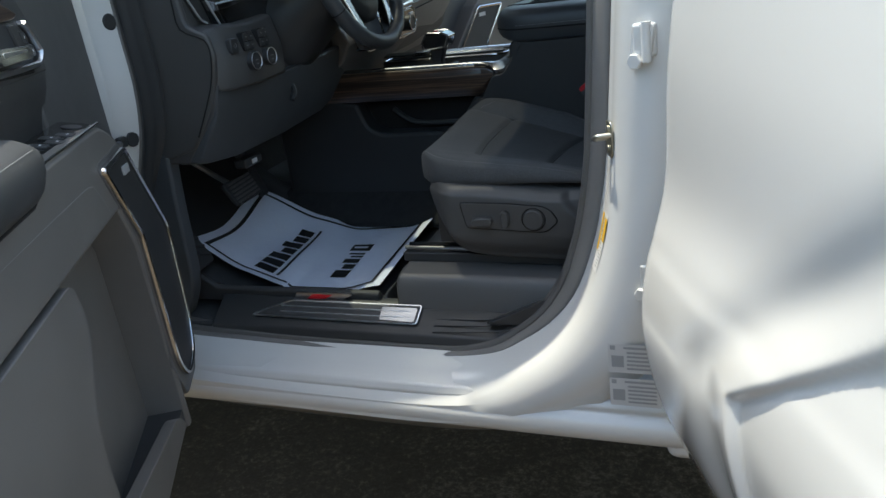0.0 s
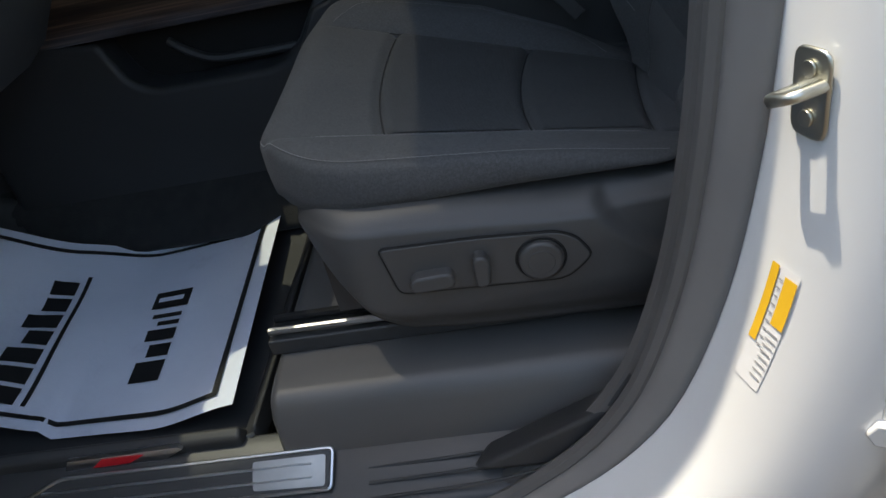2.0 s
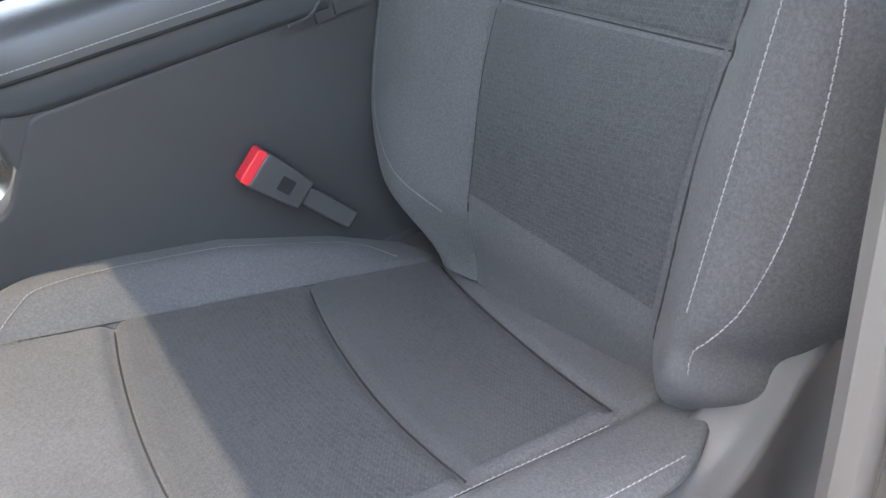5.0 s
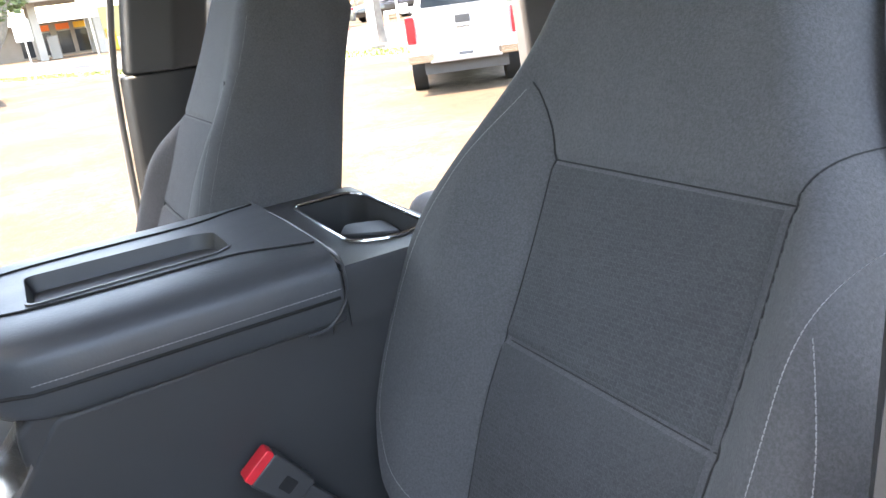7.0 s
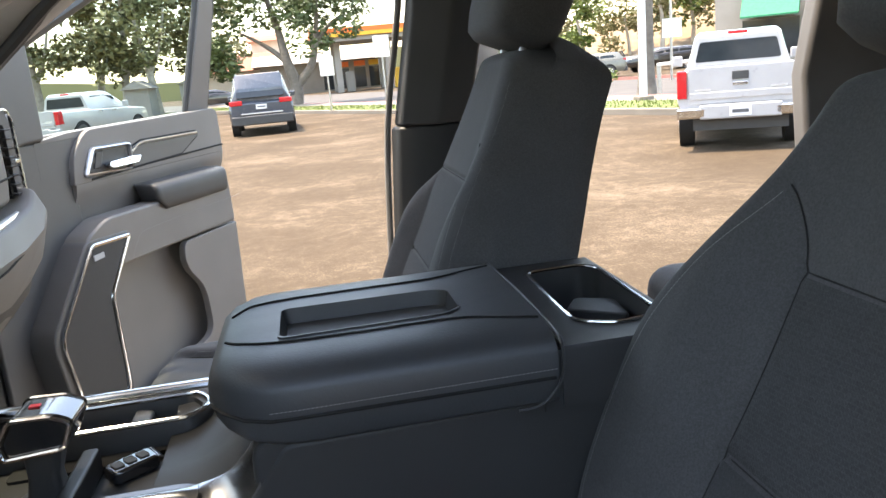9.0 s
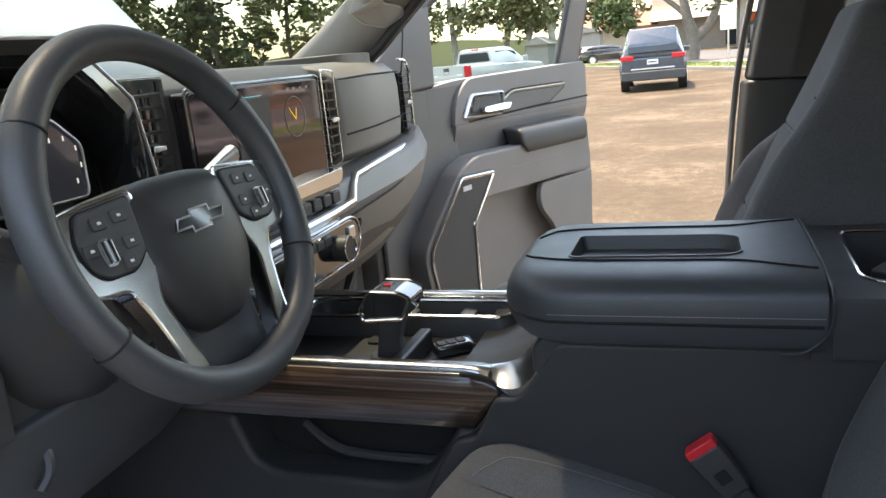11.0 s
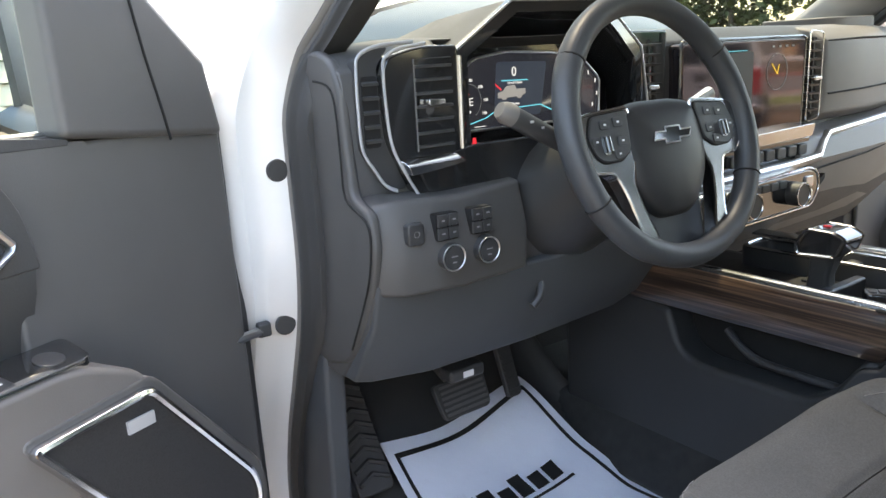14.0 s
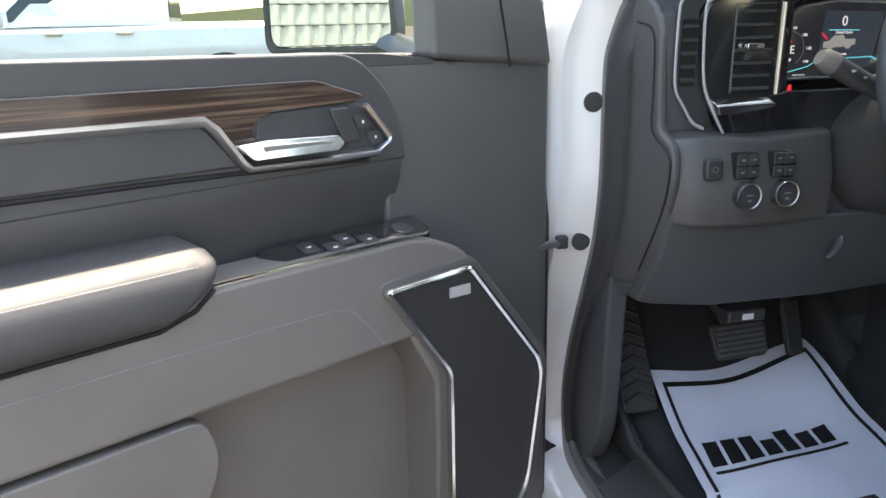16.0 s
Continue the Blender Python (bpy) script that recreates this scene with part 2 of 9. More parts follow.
def opening_rings(side):
    line = [(p.x, p.y) for p in smooth_line([(x, z, 0) for x, z in OPENING], 5, True)]
    rings = []
    k = len(line)
    for i, (x, z) in enumerate(line):
        a, b = line[i - 1], line[(i + 1) % k]
        d = Vector((b[0] - a[0], b[1] - a[1])).normalized()
        nx, nz = d.y, -d.x
        w = {"A": max(0.0, -nx), "B": max(0.0, nx), "L": max(0.0, -nz), "T": max(0.0, nz)}
        w = {q: v ** 2 for q, v in w.items()}
        tot = sum(w.values())
        lean = 0.19 * max(0.0, z - 1.45)
        ring = []
        for q in range(7):
            o = sum(w[c] * s[q][0] for c, s in (("A", SECTION_A), ("B", SECTION_B), ("L", SECTION_LOW), ("T", SECTION_TOP))) / tot
            y = sum(w[c] * s[q][1] for c, s in (("A", SECTION_A), ("B", SECTION_B), ("L", SECTION_LOW), ("T", SECTION_TOP))) / tot
            ring.append(Vector((x + nx * o, mirrored(side, y + lean), z + nz * o)))
        rings.append(ring)
    return rings


truck = thing("pickup_truck", "white crew cab pickup truck with all its doors standing open", "truck")
for side in (-1, 1):
    rings = opening_rings(side)
    bm = loft(new_bm(), rings, close=False, wrap=True)
    ob = part("door_frame", bm, PAINT, truck, "white painted door frame with sill and pillars")
    md = ob.modifiers.new("thick", "SOLIDIFY")
    md.thickness, md.offset = 0.003, 0
    # weatherstrip round the opening
    bm = tube(new_bm(), [r[0] for r in rings], 0.009, 8, True)
    part("weatherstrip", bm, SEALDARK if side < 0 else RUBBER, truck, "dark grey rubber weatherstrip")
    if side < 0:
        # broad soft lip that hides the dashboard's end
        lip = []
        for r in rings:
            n = Vector((r[5].x - r[0].x, 0, r[5].z - r[0].z)).normalized()
            wa = max(0.0, -n.x) ** 1.5 * (0.4 + 0.6 * min(1.0, max(0.0, (r[0].z - 0.98) / 0.2)))
            lip.append((wa, [r[0] + Vector((0, -0.004, 0)), r[0] - n * 0.012 + Vector((0, -0.013, 0)), r[0] - n * 0.022 * (0.6 + wa * 0.4) + Vector((0, -0.012, 0)), r[0] - n * 0.026 * (0.6 + wa * 0.4) + Vector((0, -0.007, 0)), r[0] - n * 0.034 * (0.6 + wa * 0.4) + Vector((0, -0.007, 0)), r[0] - n * 0.050 * wa + Vector((0, 0.0, 0)), r[0] - n * 0.052 * wa + Vector((0, 0.03, 0))]))
        cut = next(i for i, q in enumerate(lip) if q[0] < 0.2)
        lip = [q[1] for q in lip[cut:] + lip[:cut] if q[0] >= 0.2]
        ob = part("seal_lip", loft(new_bm(), lip, close=False), RUBBER, truck, "dark rubber lip of the door seal", sharp=60)
        md = ob.modifiers.new("thick", "SOLIDIFY"); md.thickness, md.offset = 0.002, 0
        out = Vector((0, -0.004, 0))
        ob = part("seal_band", loft(new_bm(), [[r[0] + out, r[0].lerp(r[1], 0.35) + out * 1.6, r[0].lerp(r[1], 0.7) + out * 1.4, r[0].lerp(r[1], 0.95) + out * 0.6] for r in rings], close=False, wrap=True), SEALGREY, truck, "soft grey rubber seal")
        md = ob.modifiers.new("thick", "SOLIDIFY"); md.thickness, md.offset = 0.002, 0
    bm = tube(new_bm(), [r[0] + Vector((0, 0.022 if side < 0 else -0.022, 0)) for r in rings], 0.012, 8, True)
    part("edge_trim", bm, SEALDARK if side < 0 else PLASTIC_B, truck)

for side in (-1, 1):
    sec = [(-0.74, 0.69), (-0.785, 0.676), (-0.80, 0.668), (-0.835, 0.655), (-0.842, 0.642), (-0.838, 0.632), (-0.852, 0.622), (-0.858, 0.605), (-0.852, 0.582), (-0.82, 0.555), (-0.74, 0.55)]
    bm = loft(new_bm(), [[Vector((x, mirrored(side, y), z)) for y, z in sec] for x in (-1.16, -0.5, 0.0, 0.6, 1.3)])
    part("rocker", bm, PAINT, truck, "white sculpted rocker panel", bevel=0.004)
# floor, firewall, roof, rear wall
bm = box(new_bm(), -1.14, 1.3, -0.74, 0.79, 0.60, 0.705)
part("floor_pan", bm, CARPET, truck, "black carpeted floor")
bm = loft(new_bm(), [[Vector((x, y, z)) for x, z in ((-1.06, 0.715), (-1.2, 0.80), (-1.36, 1.02), (-1.36, 1.45), (-1.42, 1.45), (-1.42, 0.98), (-1.22, 0.70), (-1.06, 0.62))] for y in (-0.80, 0.85)])
part("firewall", bm, CARPET, truck)
ROOF = [(-0.435, 1.92), (-0.2, 1.945), (0.3, 1.955), (1.0, 1.94), (1.45, 1.90)]
bm = loft(new_bm(), [[Vector((x - (0.09 * (1 - ((y - 0.025) / 0.68) ** 2) if x < -0.35 else 0), y, z - 0.05 * (abs(y - 0.025) / 0.68) ** 3)) for y in [-0.67 + 1.39 * i / 14 for i in range(15)]] for x, z in ROOF], close=False)
ob = part("roof", bm, PAINT, truck)
md = ob.modifiers.new("thick", "SOLIDIFY"); md.thickness, md.offset = 0.012, 0
bm = loft(new_bm(), [[Vector((x - (0.09 * (1 - ((y - 0.025) / 0.68) ** 2) if x < -0.35 else 0), y, z - 0.03 - 0.05 * (abs(y - 0.025) / 0.68) ** 3)) for y in [-0.67 + 1.39 * i / 14 for i in range(15)]] for x, z in ROOF], close=False)
ob = part("headliner", bm, HEADLINER, truck)
md = ob.modifiers.new("thick", "SOLIDIFY"); md.thickness, md.offset = 0.008, 0
bm = box(new_bm(), 1.40, 1.46, -0.74, 0.79, 0.55, 1.42)
part("rear_wall", bm, PAINT, truck)
# windscreen
m, nt, b = node_mat("window_glass")
b.inputs["Base Color"].default_value = (0.50, 0.66, 0.62, 1)
b.inputs["Transmission Weight"].default_value, b.inputs["Roughness"].default_value, b.inputs["IOR"].default_value = 1.0, 0.0, 1.02
GLASS = m
m, nt, b = node_mat("windscreen_glass")
tr, gs, mx = nt.nodes.new("ShaderNodeBsdfTransparent"), nt.nodes.new("ShaderNodeBsdfGlossy"), nt.nodes.new("ShaderNodeMixShader")
tr.inputs["Color"].default_value = (0.32, 0.345, 0.31, 1)
gs.inputs["Roughness"].default_value = 0.02
mx.inputs[0].default_value = 0.06
nt.links.new(tr.outputs[0], mx.inputs[1]); nt.links.new(gs.outputs[0], mx.inputs[2])
nt.links.new(mx.outputs[0], nt.nodes["Material Output"].inputs["Surface"])
SCREENGLASS = m
bm = loft(new_bm(), [[Vector((x - 0.05 * (1 - (abs(y - 0.025) / 0.72) ** 2), y, z)) for y in [-0.70 + 1.45 * i / 12 for i in range(13)]] for x, z in ((-1.22, 1.50), (-0.88, 1.71), (-0.74, 1.789))], close=False)
ob = part("windscreen", bm, SCREENGLASS, truck, "tinted laminated windscreen")
# tint added here to set how bright the seat's sun patch gets
SHADEGLASS = SCREENGLASS.copy()
SHADEGLASS.name = "shade_band_glass"
SHADEGLASS.node_tree.nodes[tr.name].inputs["Color"].default_value = (0.125, 0.127, 0.122, 1)
ys_glass = [-0.70 + 1.45 * i / 12 for i in range(13)]
bm = loft(new_bm(), [[Vector((x - 0.05 * (1 - (abs(y - 0.025) / 0.72) ** 2), y, z)) for y in ys_glass] for x, z in ((-0.74, 1.789), (-0.485, 1.912))], close=False)
part("shade_band", bm, SHADEGLASS, ob, "added tint along the windscreen's top that dims the sun on the seat")
rings = []
for y in ys_glass:
    k = min(1, abs(y - 0.025) / 0.68)
    xg, xr, zr = -0.485 - 0.05 * (1 - (abs(y - 0.025) / 0.72) ** 2), -0.435 - 0.09 * (1 - k * k), 1.92 - 0.05 * k ** 3
    rings.append([Vector((xg - 0.006, y, 1.913)), Vector((xr + 0.06, y, zr - 0.004)), Vector((xr + 0.06, y, zr - 0.035)), Vector((xg - 0.006, y, 1.895))])
part("windscreen_header", loft(new_bm(), rings), HEADLINER, truck, sharp=60)


# unseen dark pane, added to keep light from behind out of the cabin
PRIVACY = SCREENGLASS.copy()
PRIVACY.name = "light_cut_glass"
PRIVACY.node_tree.nodes[tr.name].inputs["Color"].default_value = (0.10, 0.105, 0.10, 1)
part("rear_window", box(new_bm(), 1.425, 1.435, -0.70, 0.75, 1.42, 1.89), PRIVACY, truck, "unseen dark rear window, added to cut light from behind")
for side in (-1, 1):
    y0, y1 = sorted((mirrored(side, -0.85), mirrored(side, -0.80)))
    part("rear_sill", box(new_bm(), 0.07, 1.25, y0, y1, 0.55, 0.69), PAINT, truck, bevel=0.02, segs=3)
    y2, y3 = sorted((mirrored(side, -0.735), mirrored(side, -0.68)))
    part("rear_pillar_trim", prism(new_bm(), [(0.90, 1.05), (1.22, 1.05), (1.22, 1.90), (0.96, 1.90), (0.87, 1.45)], plane_map((0, y2, 0), (1, 0, 0), (0, 0, 1), (0, 1, 0)), 0.0, y3 - y2), TAUPE, truck, "grey rear pillar trim", bevel=0.015, segs=3)
    part("rear_pillar", box(new_bm(), 1.2, 1.46, y0, y1, 0.55, 1.5), PAINT, truck, bevel=0.02, segs=3)


# ---- doors ----
m, nt, b = node_mat("speaker_mesh")
vo = nt.nodes.new("ShaderNodeTexVoronoi"); vo.inputs["Scale"].default_value = 900
nt.links.new(coords(nt), vo.inputs["Vector"])
nt.links.new(ramp(nt, vo.outputs["Distance"], [(0.2, (0.012, 0.012, 0.013)), (0.5, (0.032, 0.032, 0.033))]), b.inputs["Base Color"])
b.inputs["Roughness"].default_value = 0.6
GRILLE = m
def wood_mat(name, turn):
    m, nt, b = node_mat(name)
    base = coords(nt, (1, 1, 1), (0, 0, turn))

    def stretched(scale):
        mp = nt.nodes.new("ShaderNodeMapping")
        mp.inputs["Scale"].default_value = scale
        nt.links.new(base, mp.inputs[0])
        return mp.outputs[0]

    v = stretched((4.0, 260, 260))
    fine = noise_tex(nt, v, 1.0, 5, 0.6)
    v2 = stretched((1.6, 60, 60))
    broad = noise_tex(nt, v2, 1.0, 3, 0.5)
    mx = nt.nodes.new("ShaderNodeMath"); mx.operation = "ADD"
    nt.links.new(fine, mx.inputs[0]); nt.links.new(broad, mx.inputs[1])
    hf = nt.nodes.new("ShaderNodeMath"); hf.operation = "MULTIPLY"; hf.inputs[1].default_value = 0.5
    nt.links.new(mx.outputs[0], hf.inputs[0])
    nt.links.new(ramp(nt, hf.outputs[0], [(0.38, (0.010, 0.006, 0.0045)), (0.5, (0.040, 0.024, 0.017)), (0.6, (0.14, 0.087, 0.058))]), b.inputs["Base Color"])
    b.inputs["Roughness"].default_value = 0.28
    b.inputs["Coat Weight"].default_value, b.inputs["Coat Roughness"].default_value = 0.7, 0.06
    return m


WOOD = wood_mat("dark_wood_veneer", 0)
WOOD_DOOR = {-1: wood_mat("dark_wood_veneer_driver", radians(60)), 1: wood_mat("dark_wood_veneer_passenger", radians(-64))}


def stitch_line(bm, pts, step=0.0043, length=0.0036, r=0.00045, lift=0.0012, up=(0, 0, 1)):
    """Short thread stitches along a line that lies on a surface."""
    pts = [Vector(p) for p in pts]
    up = Vector(up)
    acc, need = 0.0, 0.0
    for a, b in zip(pts, pts[1:]):
        d = b - a
        L = d.length
        if L < 1e-6:
            continue
        d /= L
        s = need - acc
        while s < L:
            p = a + d * s + up * lift
            q = p + d * length
            side = d.cross(up).normalized() * r
            vs = [bm.verts.new(c) for c in (p - side, p + side, q + side, q - side, (p + q) / 2 - side + up * r * 1.6, (p + q) / 2 + side + up * r * 1.6)]
            bm.faces.new((vs[0], vs[1], vs[5], vs[4]))
            bm.faces.new((vs[4], vs[5], vs[2], vs[3]))
            need += step
            s += step
        acc += L
    return bm


BLACKHOLE_D = vary("panel_gap_black", g(0.004, 0), g(0.006, 0), 0.8, grain_strength=0)


def front_door(side, hinge, angle, label):
    th = radians(angle)
    sg = 1 if side > 0 else -1
    d, n = Vector((math.cos(th), sg * math.sin(th), 0)), Vector((math.sin(th), -sg * math.cos(th), 0))
    f = plane_map((hinge[0], hinge[1], 0), d, (0, 0, 1), n)
    um, pm, lm = (1.06, 1.04, 1.06) if side < 0 else (1.03, 0.93, 0.955)
    # both doors are one grey; the driver's upper panels have shade painted in
    upper = DOORUP_SHADE if side < 0 else TAUPE
    door = thing("front_door", label, "door", "front doors of the truck", at=(hinge[0], hinge[1], 0.6))
    # outer skin with a curved section
    sec = [(0.60, -0.02), (0.66, -0.06), (0.80, -0.085), (0.95, -0.10), (1.10, -0.085), (1.30, -0.075), (1.46, -0.05)]
    bm = loft(new_bm(), [[f(u, z, nn) for z, nn in sec] for u in (0.0, 0.03, 0.25, 0.5, 0.75, 1.0, 1.05)], close=False)
    ob = part("outer_skin", bm, PAINT, door, "white painted outer skin")
    md = ob.modifiers.new("thick", "SOLIDIFY"); md.thickness, md.offset = 0.004, 0
    part("door_core", prism(new_bm(), round_poly([(0.005, 0.62), (1.04, 0.62), (1.05, 1.46), (0.01, 1.46)], 0.03), f, -0.045, 0.03), PLASTIC_B, door, bevel=0.006)
    # front smooth panel, with the mirror's cover above it
    part("front_panel", prism(new_bm(), round_poly([(0.03, 0.66), (0.36, 0.66), (0.36, 1.44), (0.30, 1.452), (0.04, 1.452)], 0.015), f, 0.03, 0.046), PLASTIC, door, "charcoal plastic panel", bevel=0.006)
    bm = prism(new_bm(), [(0.04, 1.436), (0.14, 1.444), (0.282, 1.456), (0.286, 1.69), (0.20, 1.66), (0.06, 1.53)], f, 0.01, 0.055)
    part("mirror_cover", bm, PLASTIC, door, "charcoal corner cover of the mirror", bevel=0.01, segs=3)
    part("cover_seam", tube(new_bm(), [f(0.137, 1.44, 0.0555), f(0.143, 1.47, 0.0555), f(0.16, 1.54, 0.0555), f(0.175, 1.62, 0.0555)], 0.0018, 6), BLACKHOLE_D, door)
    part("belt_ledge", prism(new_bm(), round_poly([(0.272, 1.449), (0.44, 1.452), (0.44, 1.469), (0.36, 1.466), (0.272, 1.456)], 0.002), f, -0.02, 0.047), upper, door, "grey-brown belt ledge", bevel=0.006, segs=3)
    part("corner_fill", prism(new_bm(), round_poly([(0.25, 1.36), (0.42, 1.36), (0.45, 1.458), (0.25, 1.452)], 0.006), f, 0.03, 0.0463), PLASTIC, door)
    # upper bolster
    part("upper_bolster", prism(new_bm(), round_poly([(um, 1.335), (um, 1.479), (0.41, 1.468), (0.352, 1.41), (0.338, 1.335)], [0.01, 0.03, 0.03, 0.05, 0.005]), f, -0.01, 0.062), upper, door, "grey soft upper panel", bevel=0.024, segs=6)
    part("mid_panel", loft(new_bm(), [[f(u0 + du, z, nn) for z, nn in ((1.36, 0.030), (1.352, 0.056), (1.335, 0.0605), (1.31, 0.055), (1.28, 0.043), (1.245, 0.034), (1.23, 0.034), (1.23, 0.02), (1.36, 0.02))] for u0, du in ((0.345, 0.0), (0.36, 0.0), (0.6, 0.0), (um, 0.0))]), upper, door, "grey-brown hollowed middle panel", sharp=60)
    if side < 0:
        part("wood_strip", prism(new_bm(), round_poly([(1.0, 1.414), (0.605, 1.409), (0.578, 1.368), (0.548, 1.372), (0.555, 1.398), (0.53, 1.411), (0.425, 1.413), (0.402, 1.419), (0.47, 1.441), (1.0, 1.446), (1.03, 1.432)], 0.008, 2), f, 0.056, 0.067), WOOD_DOOR[side], door, "dark wood grain strip", bevel=0.002)
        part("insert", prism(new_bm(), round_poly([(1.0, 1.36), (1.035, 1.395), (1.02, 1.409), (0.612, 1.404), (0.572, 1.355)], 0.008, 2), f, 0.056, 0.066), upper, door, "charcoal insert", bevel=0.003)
        bm = ring_bar(new_bm(), [(1.035, 1.413), (0.61, 1.407), (0.598, 1.397), (0.572, 1.359), (0.562, 1.352), (0.45, 1.349), (0.39, 1.349), (0.372, 1.36), (0.371, 1.368), (0.405, 1.408)], f, 0.067, 0.0085, 0.5, 8, False)
        part("chrome_trim", bm, SATIN, door, "satin silver trim line")
    else:
        tip = round_poly([(0.562, 1.349), (0.80, 1.358), (0.893, 1.402), (0.888, 1.418), (0.614, 1.419), (0.568, 1.404)], 0.006, 2)
        part("insert", prism(new_bm(), tip, f, 0.056, 0.0655), PLASTIC, door, "charcoal pointed insert", bevel=0.003)
        part("tip_gap", tube(new_bm(), [f(a, b, 0.0635) for a, b in tip], 0.0022, 6, True), BLACKHOLE_D, door)
        part("chrome_trim", ring_bar(new_bm(), round_poly([(0.375, 1.353), (0.415, 1.420), (0.562, 1.418), (0.556, 1.350)], 0.010, 3), f, 0.067, 0.0072, 0.5, 8), SATIN, door, "satin silver frame round the handle")
        part("chrome_strip", ring_bar(new_bm(), [(0.566, 1.392), (0.60, 1.409), (0.622, 1.412), (0.885, 1.411)], f, 0.067, 0.0065, 0.5, 8, False), SATIN, door, "satin silver strip")
    part("insert_gap", tube(new_bm(), [f(0.40, 1.341, 0.062), f(0.56, 1.3475, 0.0625), f(0.65, 1.3505, 0.063), f(1.03, 1.358, 0.063)], 0.0028, 6), BLACKHOLE_D, door)
    part("handle_bowl", prism(new_bm(), round_poly([(0.555, 1.36), (0.38, 1.356), (0.378, 1.37), (0.41, 1.412), (0.545, 1.409)], 0.008), f, 0.058, 0.064), PLASTIC_B, door, "black recessed handle bowl", bevel=0.002)
    bm = prism(new_bm(), round_poly([(0.566, 1.363), (0.458, 1.362), (0.448, 1.370), (0.456, 1.379), (0.545, 1.383), (0.583, 1.381)], 0.005), f, 0.066, 0.086)
    for v in bm.verts:
        v.co += n * ((1.374 - v.co.z) * 0.2)
    hd = part("door_handle", bm, CHROME, door, "silver inner door handle", bevel=0.004, segs=3)
    part("grip_inset", prism(new_bm(), round_poly([(0.552, 1.367), (0.466, 1.366), (0.466, 1.375), (0.555, 1.378)], 0.003, 2), f, 0.084, 0.0865), SATIN, hd, bevel=0.001)
    bm = prism(new_bm(), [(0.437, 1.365), (0.41, 1.366), (0.428, 1.408), (0.455, 1.408)], f, 0.06, 0.068)
    part("bowl_cheek", bm, PLASTIC_B, door, bevel=0.003)
    for k, uu in enumerate(((0.404, 1.388), (0.386, 1.368))):
        bm = prism(new_bm(), round_poly([(uu[0] - 0.008, uu[1] - 0.008), (uu[0] + 0.012, uu[1] - 0.008), (uu[0] + 0.018, uu[1] + 0.009), (uu[0] - 0.002, uu[1] + 0.009)], 0.003, 2), f, 0.062, 0.0675)
        btn = part("lock_button", bm, PLASTIC_B, door, bevel=0.0015)
        bm = prism(new_bm(), [(uu[0] + 0.003, uu[1] - 0.0015), (uu[0] + 0.006, uu[1] - 0.0015), (uu[0] + 0.006, uu[1] + 0.002), (uu[0] + 0.003, uu[1] + 0.002)], f, 0.0677, 0.0681)
        part("mark", bm, WHITE, btn)
    # lower body: shelf, pocket, flap
    part("shelf_body", prism(new_bm(), round_poly([(lm, 1.115), (pm + 0.02, 1.248), (0.36, 1.246), (0.29, 1.215), (0.27, 1.19), (0.37, 1.113)], [0.01, 0.01, 0.03, 0.03, 0.02, 0.01]), f, 0.04, 0.116), TAUPE, door, "grey-brown padded arm shelf", bevel=0.014, segs=4)
    part("pocket_back", prism(new_bm(), [(0.3, 0.68), (1.04, 0.68), (1.05, 1.16), (0.3, 1.16)], f, 0.03, 0.05), TAUPE, door, "grey-brown door pocket wall")
    part("pocket_side", prism(new_bm(), [(0.325, 0.68), (0.345, 0.68), (0.345, 1.04), (0.385, 1.115), (0.365, 1.125), (0.325, 1.05)], f, 0.045, 0.117), TAUPE, door, bevel=0.006)
    part("pocket_flap", prism(new_bm(), round_poly([(lm - 0.02, 0.69), (lm, 1.108), (0.665, 1.108), (0.652, 1.06), (0.665, 1.02), (0.73, 0.95), (0.74, 0.80), (0.40, 0.74), (0.36, 0.70)], [0.02, 0.005, 0.02, 0.03, 0.05, 0.06, 0.05, 0.04, 0.01]), f, 0.095, 0.117), TAUPE, door, "grey-brown pocket front", bevel=0.008, segs=3)
    part("pocket_floor", prism(new_bm(), [(0.34, 0.69), (1.04, 0.69), (1.04, 0.72), (0.34, 0.72)], f, 0.045, 0.11), PLASTIC_B, door)
    bm = stitch_line(new_bm(), [f(u, z, 0.116) for u, z in [(1.0, 1.192), (0.7, 1.188), (0.5, 1.184), (0.475, 1.178), (0.45, 1.15), (0.43, 1.122)]], up=n)
    part("stitching", bm, THREAD, door)
    # armrest pad: sloping top, upright face, rounded end
    sec = [(1.294, 0.048), (1.293, 0.075), (1.286, 0.098), (1.277, 0.113), (1.270, 0.121), (1.261, 0.1255), (1.245, 0.128), (1.230, 0.128), (1.222, 0.124), (1.219, 0.114), (1.219, 0.048)]
    if side > 0:
        sec = [(1.300, 0.048), (1.300, 0.098), (1.297, 0.116), (1.290, 0.125), (1.280, 0.129), (1.262, 0.130), (1.240, 0.129), (1.228, 0.127), (1.222, 0.122), (1.219, 0.114), (1.219, 0.048)]
    end = [(1.219, 0.700), (1.222, 0.688), (1.235, 0.662), (1.25, 0.643), (1.265, 0.634), (1.28, 0.630), (1.287, 0.634), (1.294, 0.645)] if side < 0 else [(1.219, 0.665), (1.235, 0.645), (1.25, 0.632), (1.30, 0.630)]

    def end_u(z):
        for (z0, u0), (z1, u1) in zip(end, end[1:]):
            if z <= z1:
                return u0 + (u1 - u0) * max(0.0, z - z0) / (z1 - z0)
        return end[-1][1]

    shift = 0.0 if side < 0 else -0.065
    cz, cn = 1.258, 0.085
    rings = []
